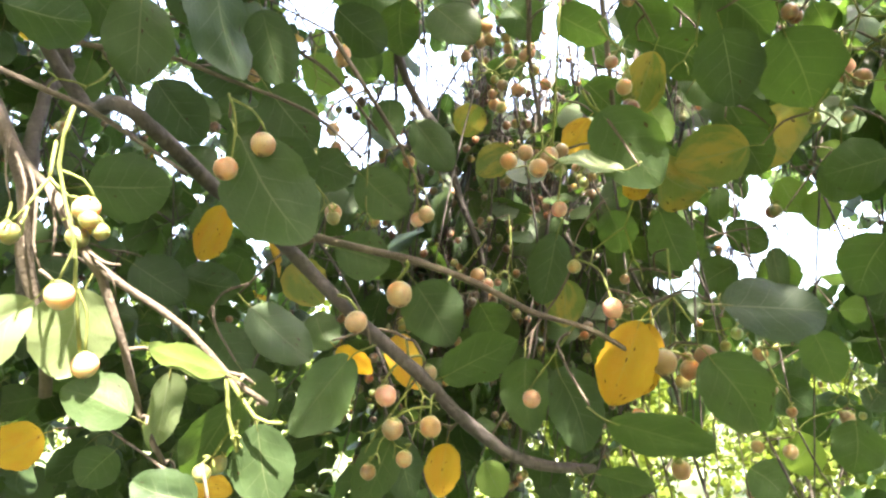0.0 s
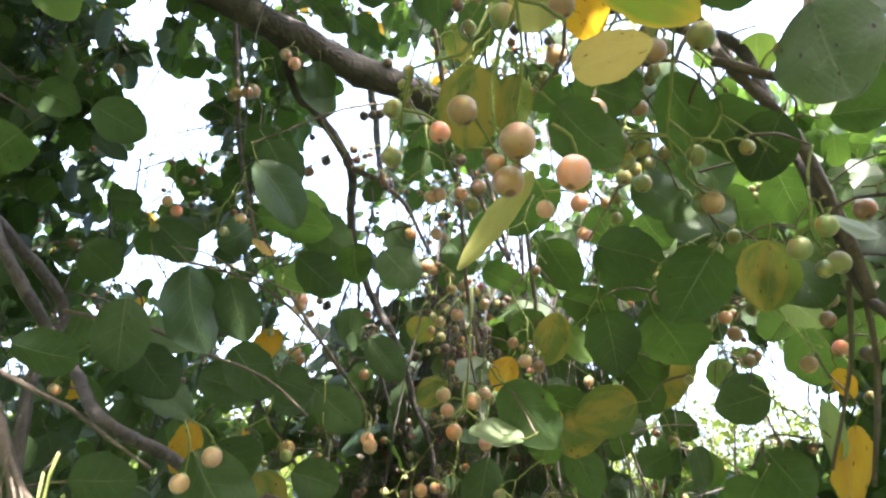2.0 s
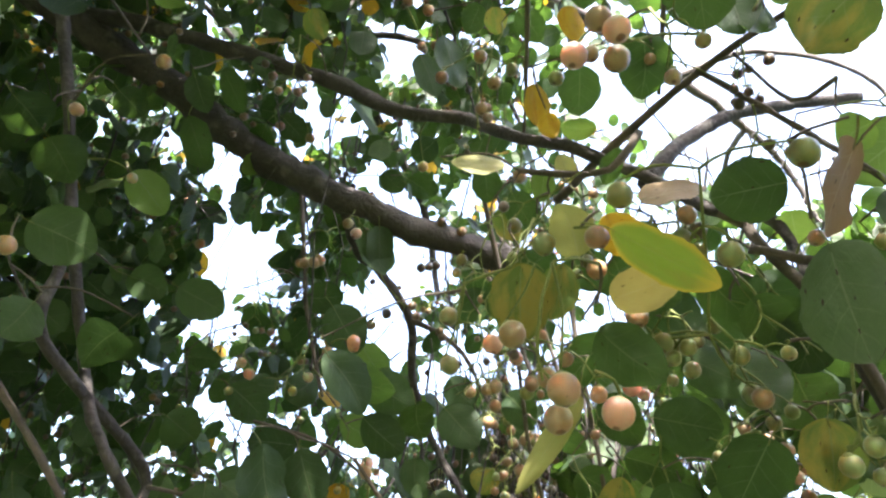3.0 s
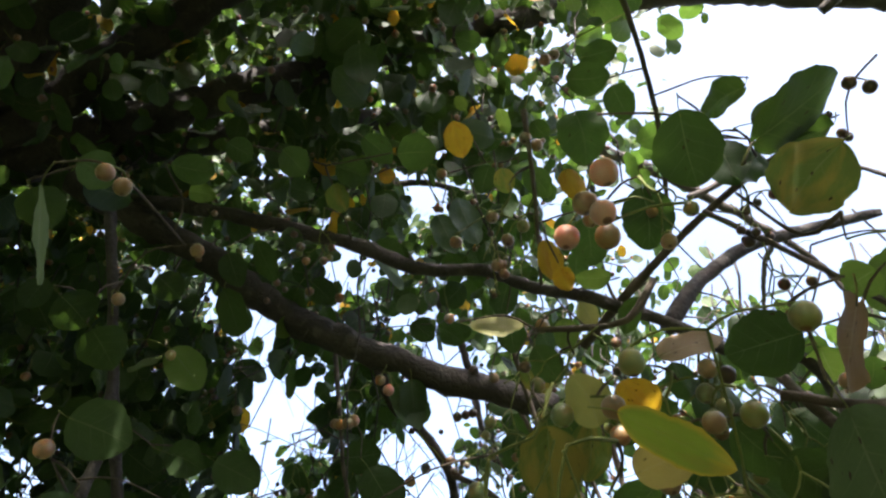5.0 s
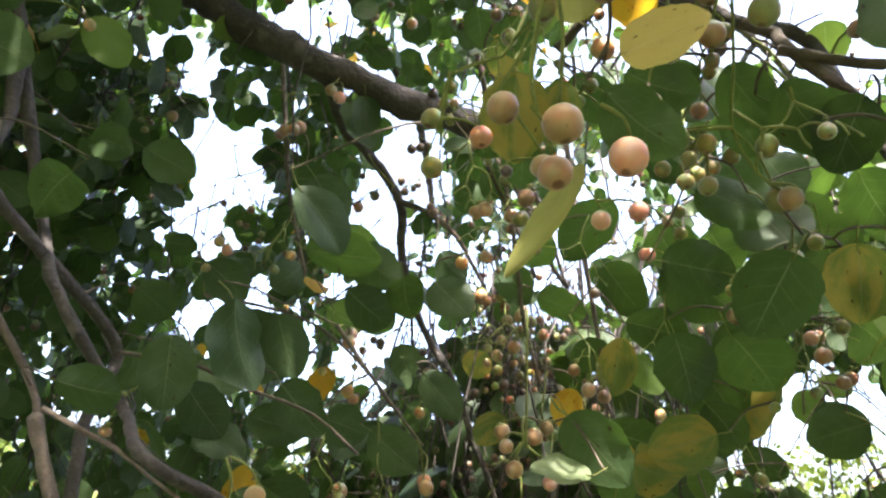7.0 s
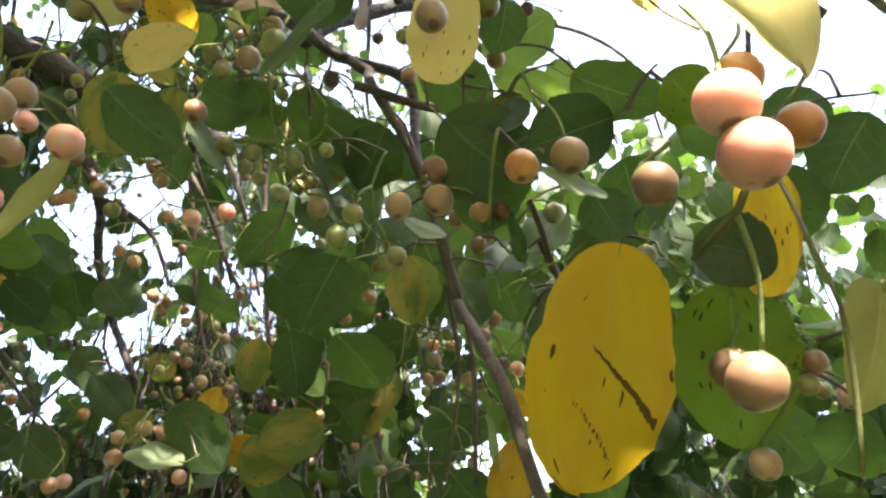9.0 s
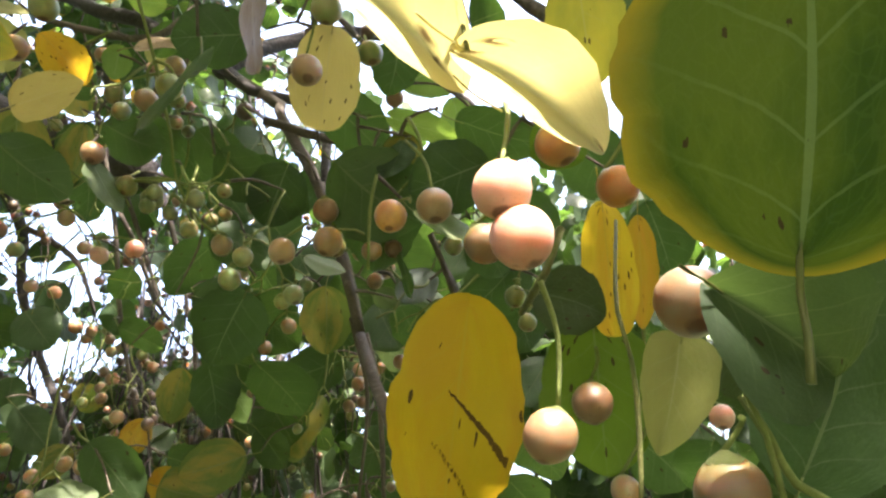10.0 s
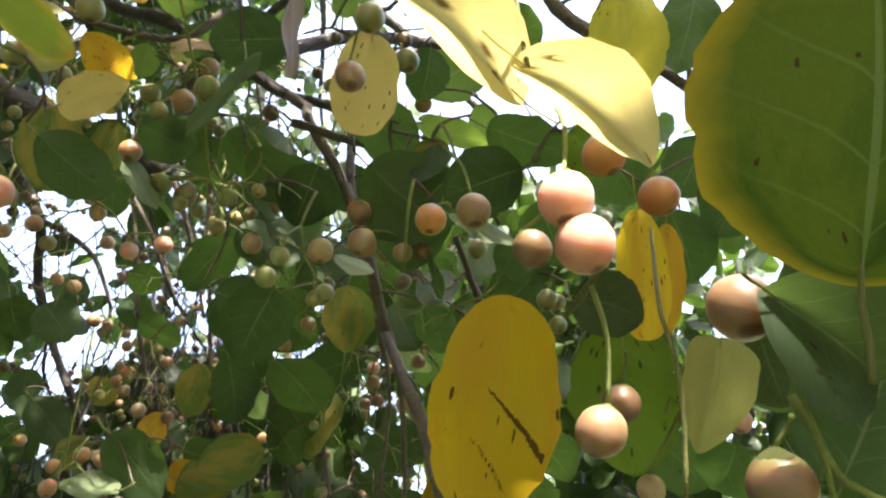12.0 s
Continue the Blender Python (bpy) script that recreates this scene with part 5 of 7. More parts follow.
leaf("green", (0.666, 0.119, 1.883), (0.645, 0.150, 1.838), (-0.60, -0.65, -0.47), 0.055)
leaf("green", (0.381, 0.187, 1.895), (0.444, 0.194, 1.854), (-0.17, -0.82, -0.54), 0.075)
leaf("green", (0.341, 0.281, 1.956), (0.324, 0.311, 1.910), (-0.01, -0.84, -0.54), 0.055)
leaf("green", (0.308, 0.365, 1.864), (0.281, 0.403, 1.808), (0.05, -0.93, -0.36), 0.070)
leaf("turning", (0.068, 0.461, 2.188), (0.093, 0.485, 2.152), (-0.32, -0.86, -0.40), 0.045)
leaf("green", (0.120, 0.454, 2.110), (0.080, 0.469, 2.075), (-0.01, -0.84, -0.54), 0.050)
leaf("green", (0.079, 0.511, 2.104), (0.043, 0.524, 2.073), (0.35, -0.70, -0.62), 0.048)
leaf("lime", (0.125, 0.442, 2.232), (0.119, 0.463, 2.196), (0.26, -0.58, -0.77), 0.035)
leaf("turning", (0.133, 0.373, 2.051), (0.121, 0.401, 2.000), (-0.29, -0.85, -0.45), 0.045)
leaf("green", (0.043, 0.515, 2.291), (0.047, 0.540, 2.248), (0.15, -0.74, -0.65), 0.045)
leaf("wan", (0.150, 0.475, 2.281), (0.163, 0.495, 2.249), (0.08, -0.87, -0.48), 0.030)
leaf("green", (0.150, 0.411, 2.090), (0.184, 0.435, 2.054), (-0.13, -0.93, -0.35), 0.050)
leaf("green", (0.098, 0.521, 2.090), (0.098, 0.550, 2.038), (-0.08, -0.92, -0.39), 0.050)

# fruits that can be told apart
fruit("tan", -0.159, 0.441, 1.653, 0.0171, hung=(-0.16, 0.429, 1.706))
fruit("tan", -0.138, 0.452, 1.677, 0.0185, hung=(-0.163, 0.444, 1.709))
fruit("pale", -0.233, 0.406, 1.608, 0.0169, hung=(-0.253, 0.401, 1.632))
fruit("pale", -0.236, 0.399, 1.550, 0.0175, hung=(-0.23, 0.389, 1.592))
fruit("pale", -0.229, 0.429, 1.509, 0.0169, hung=(-0.239, 0.417, 1.561))
fruit("green", -0.223, 0.409, 1.594, 0.0111, hung=(-0.242, 0.407, 1.604))
fruit("green", -0.304, 0.439, 1.597, 0.0158)
fruit("tan", -0.029, 0.451, 1.570, 0.0184, hung=(-0.025, 0.446, 1.593))
fruit("tan", -0.064, 0.501, 1.554, 0.0175)
fruit("pink", -0.042, 0.559, 1.500, 0.0181)
fruit("tan", -0.034, 0.560, 1.473, 0.0180)
fruit("tan", -0.003, 0.560, 1.476, 0.0180)
fruit("tan", -0.008, 0.611, 1.522, 0.0168)
fruit("pink", 0.097, 0.666, 1.504, 0.0182)
fruit("tan", 0.209, 0.601, 1.543, 0.0240)
fruit("tan", 0.236, 0.607, 1.538, 0.0189)
fruit("tan", 0.258, 0.624, 1.552, 0.0218)
fruit("pink", 0.174, 0.645, 1.597, 0.0205)
fruit("tan", 0.088, 0.588, 1.721, 0.0186)
fruit("tan", 0.079, 0.620, 1.749, 0.0162)
fruit("pink", 0.133, 0.719, 1.721, 0.0184)
fruit("pink", -0.035, 0.820, 1.728, 0.0194)
fruit("tan", 0.047, 0.835, 1.660, 0.0194)
fruit("pink", 0.311, 0.718, 1.502, 0.0196)
fruit("tan", 0.252, 0.681, 1.442, 0.0194)
fruit("tan", -0.130, 0.723, 1.704, 0.0197)
fruit("pink", -0.137, 0.726, 1.910, 0.0196)
fruit("tan", -0.057, 0.897, 1.836, 0.0183)
fruit("tan", -0.039, 0.933, 1.904, 0.0175)
fruit("tan", -0.020, 0.943, 1.862, 0.0193)
fruit("tan", 0.394, 0.665, 1.954, 0.0184)
fruit("tan", 0.441, 0.716, 1.953, 0.0182)
fruit("tan", 0.403, 0.727, 1.907, 0.0182)
fruit("tan", 0.445, 0.635, 1.862, 0.0196)
fruit("tan", 0.487, 0.725, 1.914, 0.0168)
fruit("tan", 0.092, 0.826, 1.924, 0.0205)
fruit("tan", 0.101, 0.815, 1.970, 0.0189)
fruit("tan", 0.138, 0.869, 1.957, 0.0183)
fruit("tan", 0.039, 0.856, 2.013, 0.0183)
fruit("tan", 0.020, 0.907, 2.018, 0.0175)
fruit("tan", -0.162, 0.841, 1.857, 0.0189)
fruit("green", 0.120, 0.865, 1.977, 0.0183)
fruit("tan", 0.065, 0.877, 1.925, 0.0183)
fruit("tan", 0.425, 0.854, 1.578, 0.0194)
fruit("tan", 0.519, 0.857, 1.566, 0.0209)
fruit("tan", 0.577, 0.923, 1.502, 0.0205)
fruit("tan", 0.500, 0.935, 1.452, 0.0205)
fruit("dark", -0.152, 1.017, 1.985, 0.0174)
fruit("tan", -0.184, 0.953, 1.819, 0.0175)
fruit("tan", -0.276, 0.826, 1.924, 0.0189)
fruit("pink", 0.253, 0.823, 1.492, 0.0168)
fruit("tan", 0.453, 0.934, 1.457, 0.0174)
fruit("tan", 0.077, 0.225, 1.912, 0.0220, hung=(0.095, 0.198, 1.959))
fruit("pink", 0.060, 0.273, 1.922, 0.0174)
fruit("green", 0.019, 0.302, 1.961, 0.0179, hung=(0.034, 0.287, 1.988))
fruit("green", 0.021, 0.298, 1.912, 0.0180, hung=(0.036, 0.26, 1.975))
fruit("tan", 0.108, 0.151, 1.844, 0.0218, hung=(0.101, 0.106, 1.911))
fruit("tan", 0.106, 0.181, 1.833, 0.0199, hung=(0.092, 0.16, 1.863))
fruit("pink", 0.143, 0.167, 1.834, 0.0213, hung=(0.128, 0.151, 1.856))
fruit("tan", 0.143, 0.189, 1.978, 0.0193)
fruit("green", 0.161, 0.173, 2.007, 0.0210)
fruit("tan", 0.150, 0.248, 1.981, 0.0174)
fruit("green", 0.208, 0.292, 1.931, 0.0185, hung=(0.249, 0.293, 1.94))
fruit("green", 0.222, 0.316, 1.927, 0.0140)
fruit("green", 0.288, 0.326, 1.896, 0.0194, hung=(0.249, 0.293, 1.94))
fruit("green", 0.248, 0.207, 1.972, 0.0210)
fruit("green", 0.268, 0.103, 1.990, 0.0206)
fruit("pink", 0.151, 0.032, 2.076, 0.0203)
fruit("tan", 0.138, 0.064, 2.079, 0.0189)
fruit("pink", 0.149, 0.062, 2.066, 0.0193)
fruit("pink", 0.122, 0.083, 2.065, 0.0194)
fruit("tan", 0.152, 0.087, 2.065, 0.0194)
fruit("tan", 0.231, 0.268, 2.248, 0.0160)
fruit("dark", 0.379, 0.401, 2.351, 0.0149)
fruit("dark", 0.421, 0.395, 2.369, 0.0164)
fruit("dark", 0.413, 0.437, 2.395, 0.0126)
fruit("dark", 0.449, 0.463, 2.269, 0.0149)
fruit("pink", -0.165, 0.677, 2.084, 0.0210)
fruit("tan", -0.219, 0.728, 2.085, 0.0203)
fruit("tan", -0.244, 0.688, 2.236, 0.0212)
fruit("tan", -0.268, 0.688, 2.231, 0.0193)
fruit("pink", -0.180, 0.670, 2.278, 0.0193)
fruit("tan", -0.288, 0.056, 2.188, 0.0174)
fruit("tan", -0.272, 0.066, 2.176, 0.0174)
fruit("tan", -0.479, 0.337, 2.269, 0.0179)
fruit("tan", -0.386, 0.223, 1.998, 0.0189)
fruit("pale", -0.496, 0.505, 2.282, 0.0175)
fruit("tan", -0.339, 0.282, 2.290, 0.0182)
fruit("dark", -0.098, 0.889, 2.327, 0.0194)
fruit("dark", -0.081, 0.889, 2.330, 0.0182)
fruit("dark", -0.067, 0.889, 2.333, 0.0182)
fruit("dark", -0.159, 0.886, 2.225, 0.0197)
fruit("tan", -0.190, 0.894, 2.205, 0.0197)
fruit("pink", -0.368, 0.780, 2.066, 0.0193)
fruit("green", -0.403, 0.793, 2.039, 0.0174)
fruit("tan", 0.043, 0.354, 2.353, 0.0179)
fruit("tan", 0.060, 0.374, 2.325, 0.0179)
fruit("green", 0.083, 0.367, 2.341, 0.0179)
fruit("tan", 0.044, 0.390, 2.296, 0.0179)
fruit("tan", 0.100, 0.302, 2.445, 0.0179)
fruit("tan", 0.114, 0.310, 2.436, 0.0179)
fruit("green", 0.129, 0.268, 2.225, 0.0172)
fruit("tan", 0.153, 0.185, 2.173, 0.0158)
fruit("dark", -0.045, 0.760, 2.354, 0.0189)
fruit("tan", -0.009, 0.772, 2.341, 0.0189)
fruit("tan", -0.065, 0.621, 2.379, 0.0174)
fruit("tan", 0.093, 0.484, 2.254, 0.0205)
fruit("tan", -0.071, 0.404, 2.530, 0.0175)
fruit("tan", -0.041, 0.415, 2.520, 0.0175)
fruit("tan", 0.015, 0.739, 2.025, 0.0193)
fruit("tan", 0.043, 0.768, 1.985, 0.0193)
fruit("tan", -0.491, 0.734, 2.299, 0.0189)
fruit("tan", -0.284, 0.651, 2.473, 0.0189)
fruit("tan", 0.365, 0.299, 2.040, 0.0158)
fruit("green", 0.344, 0.349, 2.050, 0.0148)
fruit("tan", 0.375, 0.199, 1.836, 0.0218)
fruit("tan", 0.412, 0.305, 1.886, 0.0182)
fruit("tan", 0.431, 0.292, 1.863, 0.0184)
fruit("tan", 0.349, 0.518, 1.896, 0.0187)
fruit("tan", 0.389, 0.533, 1.896, 0.0192)
fruit("tan", 0.323, 0.552, 1.881, 0.0167)
fruit("pink", 0.449, 0.664, 1.892, 0.0179)
fruit("pink", 0.165, 0.402, 1.919, 0.0179)
fruit("tan", 0.133, 0.389, 1.952, 0.0168)
fruit("tan", 0.111, 0.428, 1.992, 0.0160)
fruit("green", 0.243, 0.399, 1.956, 0.0163)
fruit("green", 0.262, 0.421, 1.978, 0.0148)
fruit("tan", 0.494, 0.503, 1.872, 0.0184)
fruit("pink", -0.168, 0.690, 2.081, 0.0189)
fruit("tan", -0.250, 0.684, 2.230, 0.0200)
fruit("tan", -0.293, 0.732, 2.255, 0.0175)
fruit("tan", -0.204, 0.696, 2.314, 0.0193)
fruit("pale", -0.274, 0.816, 2.072, 0.0175)
fruit("pale", -0.402, 0.816, 2.098, 0.0193)
fruit("tan", -0.136, 0.718, 1.896, 0.0194)
fruit("tan", -0.022, 0.738, 1.712, 0.0196)
fruit("tan", 0.129, 0.691, 1.782, 0.0168)
fruit("tan", -0.167, 0.906, 1.857, 0.0175)
fruit("dark", -0.391, 1.008, 1.921, 0.0193)
fruit("dark", -0.182, 1.162, 2.023, 0.0182)
fruit("dark", -0.196, 1.159, 2.034, 0.0171)
fruit("pink", 0.539, 0.572, 1.834, 0.0197)
fruit("tan", 0.569, 0.408, 1.823, 0.0189)
fruit("tan", 0.570, 0.419, 1.799, 0.0168)
fruit("green", 0.674, 0.738, 1.806, 0.0189)
fruit("tan", 0.082, 0.830, 1.968, 0.0175)
fruit("tan", 0.107, 0.822, 1.980, 0.0175)
fruit("tan", 0.050, 0.820, 1.996, 0.0158)
fruit("pink", 0.276, 0.726, 2.033, 0.0183)
fruit("tan", 0.307, 0.703, 2.074, 0.0167)
fruit("pink", 0.550, 0.847, 1.836, 0.0210)
fruit("green", 0.276, 0.417, 1.983, 0.0148)
fruit("tan", 0.504, 0.600, 1.899, 0.0182)
fruit("pink", 0.418, -0.048, 1.722, 0.0200, hung=(0.431, -0.022, 1.794))
fruit("pink", 0.423, -0.047, 1.705, 0.0208, hung=(0.423, -0.042, 1.739))
fruit("brown", 0.434, 0.024, 1.742, 0.0184, hung=(0.438, 0.015, 1.756))
fruit("orange", 0.463, -0.004, 1.779, 0.0200, hung=(0.484, 0.01, 1.827))
fruit("orange", 0.495, 0.006, 1.766, 0.0196, hung=(0.497, -0.008, 1.79))
fruit("orange", 0.406, 0.106, 1.804, 0.0193, hung=(0.417, 0.1, 1.811))
fruit("tan", 0.430, 0.095, 1.806, 0.0212, hung=(0.418, 0.112, 1.865))
fruit("tan", 0.344, 0.172, 1.812, 0.0177, hung=(0.36, 0.159, 1.828))
fruit("shaded_tan", 0.446, 0.006, 1.654, 0.0197, hung=(0.445, -0.006, 1.710))
fruit("shaded_tan", 0.476, -0.049, 1.684, 0.0228, hung=(0.495, -0.044, 1.688))
fruit("shaded_tan", 0.479, -0.042, 1.627, 0.0210, hung=(0.481, -0.052, 1.646))
fruit("brown", 0.531, 0.138, 1.702, 0.0246, hung=(0.531, 0.122, 1.731))
fruit("tan", 0.353, 0.097, 1.902, 0.0199, hung=(0.357, 0.075, 1.982))
fruit("green", 0.364, 0.083, 1.943, 0.0204)
fruit("brown", 0.426, 0.062, 1.930, 0.0199)
fruit("green", 0.397, 0.127, 1.953, 0.0185)
fruit("dark", 0.397, 0.135, 1.982, 0.0123)
fruit("tan", 0.433, 0.229, 2.005, 0.0168)
fruit("brown", 0.373, 0.205, 1.866, 0.0193)
fruit("green", 0.185, 0.284, 2.024, 0.0189)
fruit("tan", 0.225, 0.238, 1.982, 0.0193)
fruit("green", 0.233, 0.271, 2.025, 0.0179)
fruit("green", 0.223, 0.322, 1.938, 0.0200)
fruit("green", 0.251, 0.365, 1.932, 0.0168)
fruit("green", 0.224, 0.398, 1.970, 0.0155)
fruit("tan", 0.289, 0.309, 1.888, 0.0183)
fruit("pink", 0.198, 0.395, 1.924, 0.0182)
fruit("tan", 0.184, 0.269, 1.946, 0.0193)
fruit("green", 0.568, 0.288, 1.838, 0.0168)
fruit("pink", 0.528, 0.281, 1.826, 0.0173)
fruit("pink", 0.673, 0.213, 1.712, 0.0184)
fruit("green", 0.104, 0.210, 1.985, 0.0193)
fruit("tan", 0.105, 0.263, 1.889, 0.0175)
fruit("green", 0.492, 0.281, 1.885, 0.0179)
fruit("brown", 0.476, 0.485, 1.843, 0.0171)
fruit("tan", 0.464, 0.512, 1.800, 0.0184)
fruit("dark", 0.288, 0.388, 2.104, 0.0197)
fruit("tan", 0.273, 0.421, 2.053, 0.0171)
fruit("tan", 0.237, 0.260, 2.043, 0.0179)
fruit("tan", 0.553, 0.159, 1.655, 0.0175)
fruit("pink", 0.260, 0.635, 1.991, 0.0174)
fruit("tan", 0.086, 0.601, 2.029, 0.0194)
fruit("green", 0.079, 0.624, 2.096, 0.0189)
fruit("tan", 0.074, 0.740, 1.785, 0.0209)
fruit("tan", 0.113, 0.679, 1.770, 0.0210)
fruit("tan", 0.300, 0.832, 1.829, 0.0158)
fruit("green", 0.303, 0.438, 2.009, 0.0171)
fruit("tan", 0.239, 0.468, 2.091, 0.0168)
fruit("dark", 0.485, 0.246, 2.396, 0.0171)
fruit("dark", 0.509, 0.254, 2.393, 0.0171)
fruit("dark", 0.493, 0.319, 2.389, 0.0126)
fruit("dark", 0.500, 0.323, 2.385, 0.0126)
fruit("tan", 0.138, 0.221, 2.503, 0.0164)
fruit("tan", 0.154, 0.249, 2.554, 0.0158)

# forked fruit stalks
cyme(0.156, 0.625, 1.906, 0.104, 500)
cyme(0.230, 0.710, 1.758, 0.132, 501)
cyme(0.243, 0.679, 1.670, 0.123, 502)
cyme(0.076, 0.808, 2.000, 0.142, 503)
cyme(0.101, 0.652, 1.789, 0.092, 504)
cyme(0.014, 0.899, 2.052, 0.132, 505)
cyme(-0.032, 0.654, 1.556, 0.086, 506)
cyme(0.288, 0.736, 1.646, 0.118, 507)
cyme(0.392, 0.670, 1.933, 0.112, 508)
cyme(0.488, 0.714, 1.966, 0.105, 509)
cyme(-0.267, 0.415, 1.657, 0.069, 510, "green")
cyme(-0.368, 0.642, 1.831, 0.086, 511)
cyme(-0.154, 0.704, 1.783, 0.105, 512)
cyme(-0.112, 0.850, 1.821, 0.111, 513)
cyme(-0.129, 0.473, 1.495, 0.048, 514, "green")
cyme(0.428, 0.850, 1.597, 0.104, 515)
cyme(0.555, 0.899, 1.608, 0.103, 516)
cyme(-0.022, 0.613, 1.511, 0.074, 517)
cyme(0.066, 0.969, 1.746, 0.140, 518)
cyme(0.099, 0.961, 1.782, 0.140, 519)
cyme(0.196, 0.133, 2.170, 0.072, 520)
cyme(0.363, 0.341, 2.347, 0.084, 521, "dark")
cyme(0.071, 0.333, 2.391, 0.112, 522)
cyme(0.036, 0.406, 2.363, 0.111, 523)
cyme(0.099, 0.361, 2.354, 0.104, 524)
cyme(0.127, 0.380, 2.143, 0.099, 525)
cyme(0.155, 0.325, 2.142, 0.092, 526)
cyme(-0.226, 0.703, 2.311, 0.111, 527)
cyme(-0.034, 0.815, 2.270, 0.116, 528, "dark")
cyme(-0.169, 0.844, 2.289, 0.110, 529)
cyme(-0.259, 0.749, 2.138, 0.116, 530)
cyme(-0.466, 0.673, 2.305, 0.111, 531)
cyme(-0.389, 0.772, 2.262, 0.116, 532)
cyme(0.361, 0.345, 2.248, 0.079, 533, "dark")
cyme(0.433, 0.315, 2.216, 0.092, 534, "dark")
cyme(0.209, 0.272, 2.050, 0.079, 535, "green")
cyme(0.250, 0.290, 1.955, 0.079, 536, "green")
cyme(-0.076, 0.406, 2.526, 0.096, 537)
cyme(-0.235, 0.415, 2.478, 0.096, 538)
cyme(0.044, 0.397, 2.005, 0.086, 539)
cyme(0.245, 0.390, 2.047, 0.091, 540, "green")
cyme(0.139, 0.382, 1.966, 0.079, 541)
cyme(0.086, 0.574, 2.040, 0.105, 542)
cyme(0.115, 0.810, 2.004, 0.123, 543)
cyme(0.015, 0.892, 2.087, 0.116, 544)
cyme(0.270, 0.653, 2.072, 0.111, 545, "green")
cyme(0.411, 0.585, 1.950, 0.105, 546)
cyme(0.474, 0.545, 1.905, 0.099, 547)
cyme(0.533, 0.609, 1.874, 0.105, 548)
cyme(-0.199, 0.848, 1.988, 0.105, 549)
cyme(-0.283, 0.792, 2.123, 0.105, 550)
cyme(0.206, 0.846, 1.908, 0.105, 551)
cyme(0.292, 0.325, 2.057, 0.084, 552)
cyme(0.511, 0.403, 1.847, 0.084, 553)
cyme(0.591, 0.480, 1.783, 0.091, 554)
cyme(0.277, 0.279, 1.991, 0.095, 555, "green")
cyme(0.341, 0.248, 1.909, 0.087, 556, "green")
cyme(0.359, 0.178, 2.027, 0.072, 557, "green")
cyme(0.405, 0.224, 1.923, 0.072, 558)
cyme(0.506, 0.242, 1.843, 0.092, 559, "green")
cyme(0.430, 0.159, 1.924, 0.070, 560)
cyme(0.301, 0.411, 1.952, 0.092, 561)
cyme(0.198, 0.358, 1.991, 0.086, 562, "green")
cyme(0.245, 0.291, 2.089, 0.097, 563, "green")
cyme(0.187, 0.625, 2.043, 0.103, 564)
cyme(0.034, 0.744, 2.113, 0.096, 565)
cyme(0.354, 0.469, 1.929, 0.099, 566)
cyme(0.401, 0.595, 1.892, 0.104, 567)
cyme(0.279, 0.650, 1.956, 0.103, 568)
cyme(0.472, 0.301, 1.858, 0.084, 569)
cyme(0.587, 0.146, 1.767, 0.067, 570)
cyme(0.533, 0.194, 1.812, 0.075, 571, "green")
cyme(0.632, 0.101, 1.721, 0.063, 572)
cyme(0.431, 0.586, 1.788, 0.091, 573)
cyme(0.374, 0.696, 1.828, 0.095, 574)
cyme(0.134, 0.738, 1.865, 0.095, 575)
cyme(0.081, 0.449, 2.212, 0.110, 600, "green")
cyme(0.112, 0.428, 2.154, 0.100, 601, "green")
cyme(0.132, 0.400, 2.105, 0.100, 602, "green")
cyme(0.054, 0.515, 2.193, 0.110, 603, "tan")
cyme(0.097, 0.451, 2.111, 0.110, 604, "green")
cyme(0.159, 0.456, 2.215, 0.090, 605, "tan")

# twigs and stalks that carry them
nodes = np.array(NODES)


def carry(name, spot, r0, r1, material, reach):
    """A twig or stalk from the nearest wood, preferably from above, to the spot."""
    global nodes
    p = np.array(spot)
    off = nodes - p
    cost = np.linalg.norm(off, axis=1) + 1.2 * np.maximum(0, -off[:, 2] + 0.0)
    start = nodes[cost.argmin()]
    gap = np.linalg.norm(start - p)
    if gap > reach:
        material, r0, r1 = TWIG, 1.3 * r0, 1.1 * r1
    if gap > 0.55 or gap < 0.004:
        start = p + np.array([rng.uniform(-0.05, 0.05), rng.uniform(0.0, 0.06), rng.uniform(0.10, 0.18)])
        gap = np.linalg.norm(start - p)
    mid = 0.5 * (start + p) + np.array([rng.uniform(-0.12, 0.12) * gap, rng.uniform(-0.12, 0.12) * gap, 0.10 * gap])
    line = spline([start, mid, p], max(0.008, gap / 8))
    v, f = tube(line, r0, r1, 5, 0.12, int(1000 * gap))
    under(new(name, mesh_of(name, v, f, material)), tree)
    nodes = np.vstack([nodes, line[1:-1]])


for spot, size in sorted(BERRIES, key=lambda b: np.linalg.norm(nodes - np.array(b[0]), axis=1).min()):
    carry("stalk", spot, 0.0014, 0.0010, STALK, 0.16)
for spot, size in sorted(LEAVES, key=lambda b: np.linalg.norm(nodes - np.array(b[0]), axis=1).min()):
    carry("twig", spot, 0.0016, 0.0010, TWIG, 0.20)

# ---- the rest of the crown ----
EYE = np.array([0.1, -0.15, 1.65])      # the clear pocket under the branches
# gaps in the crown where the sky shows: a place and a radius
GAPS = []


def gap(x, y, z, radius):
    GAPS.append((x, y, z, radius))


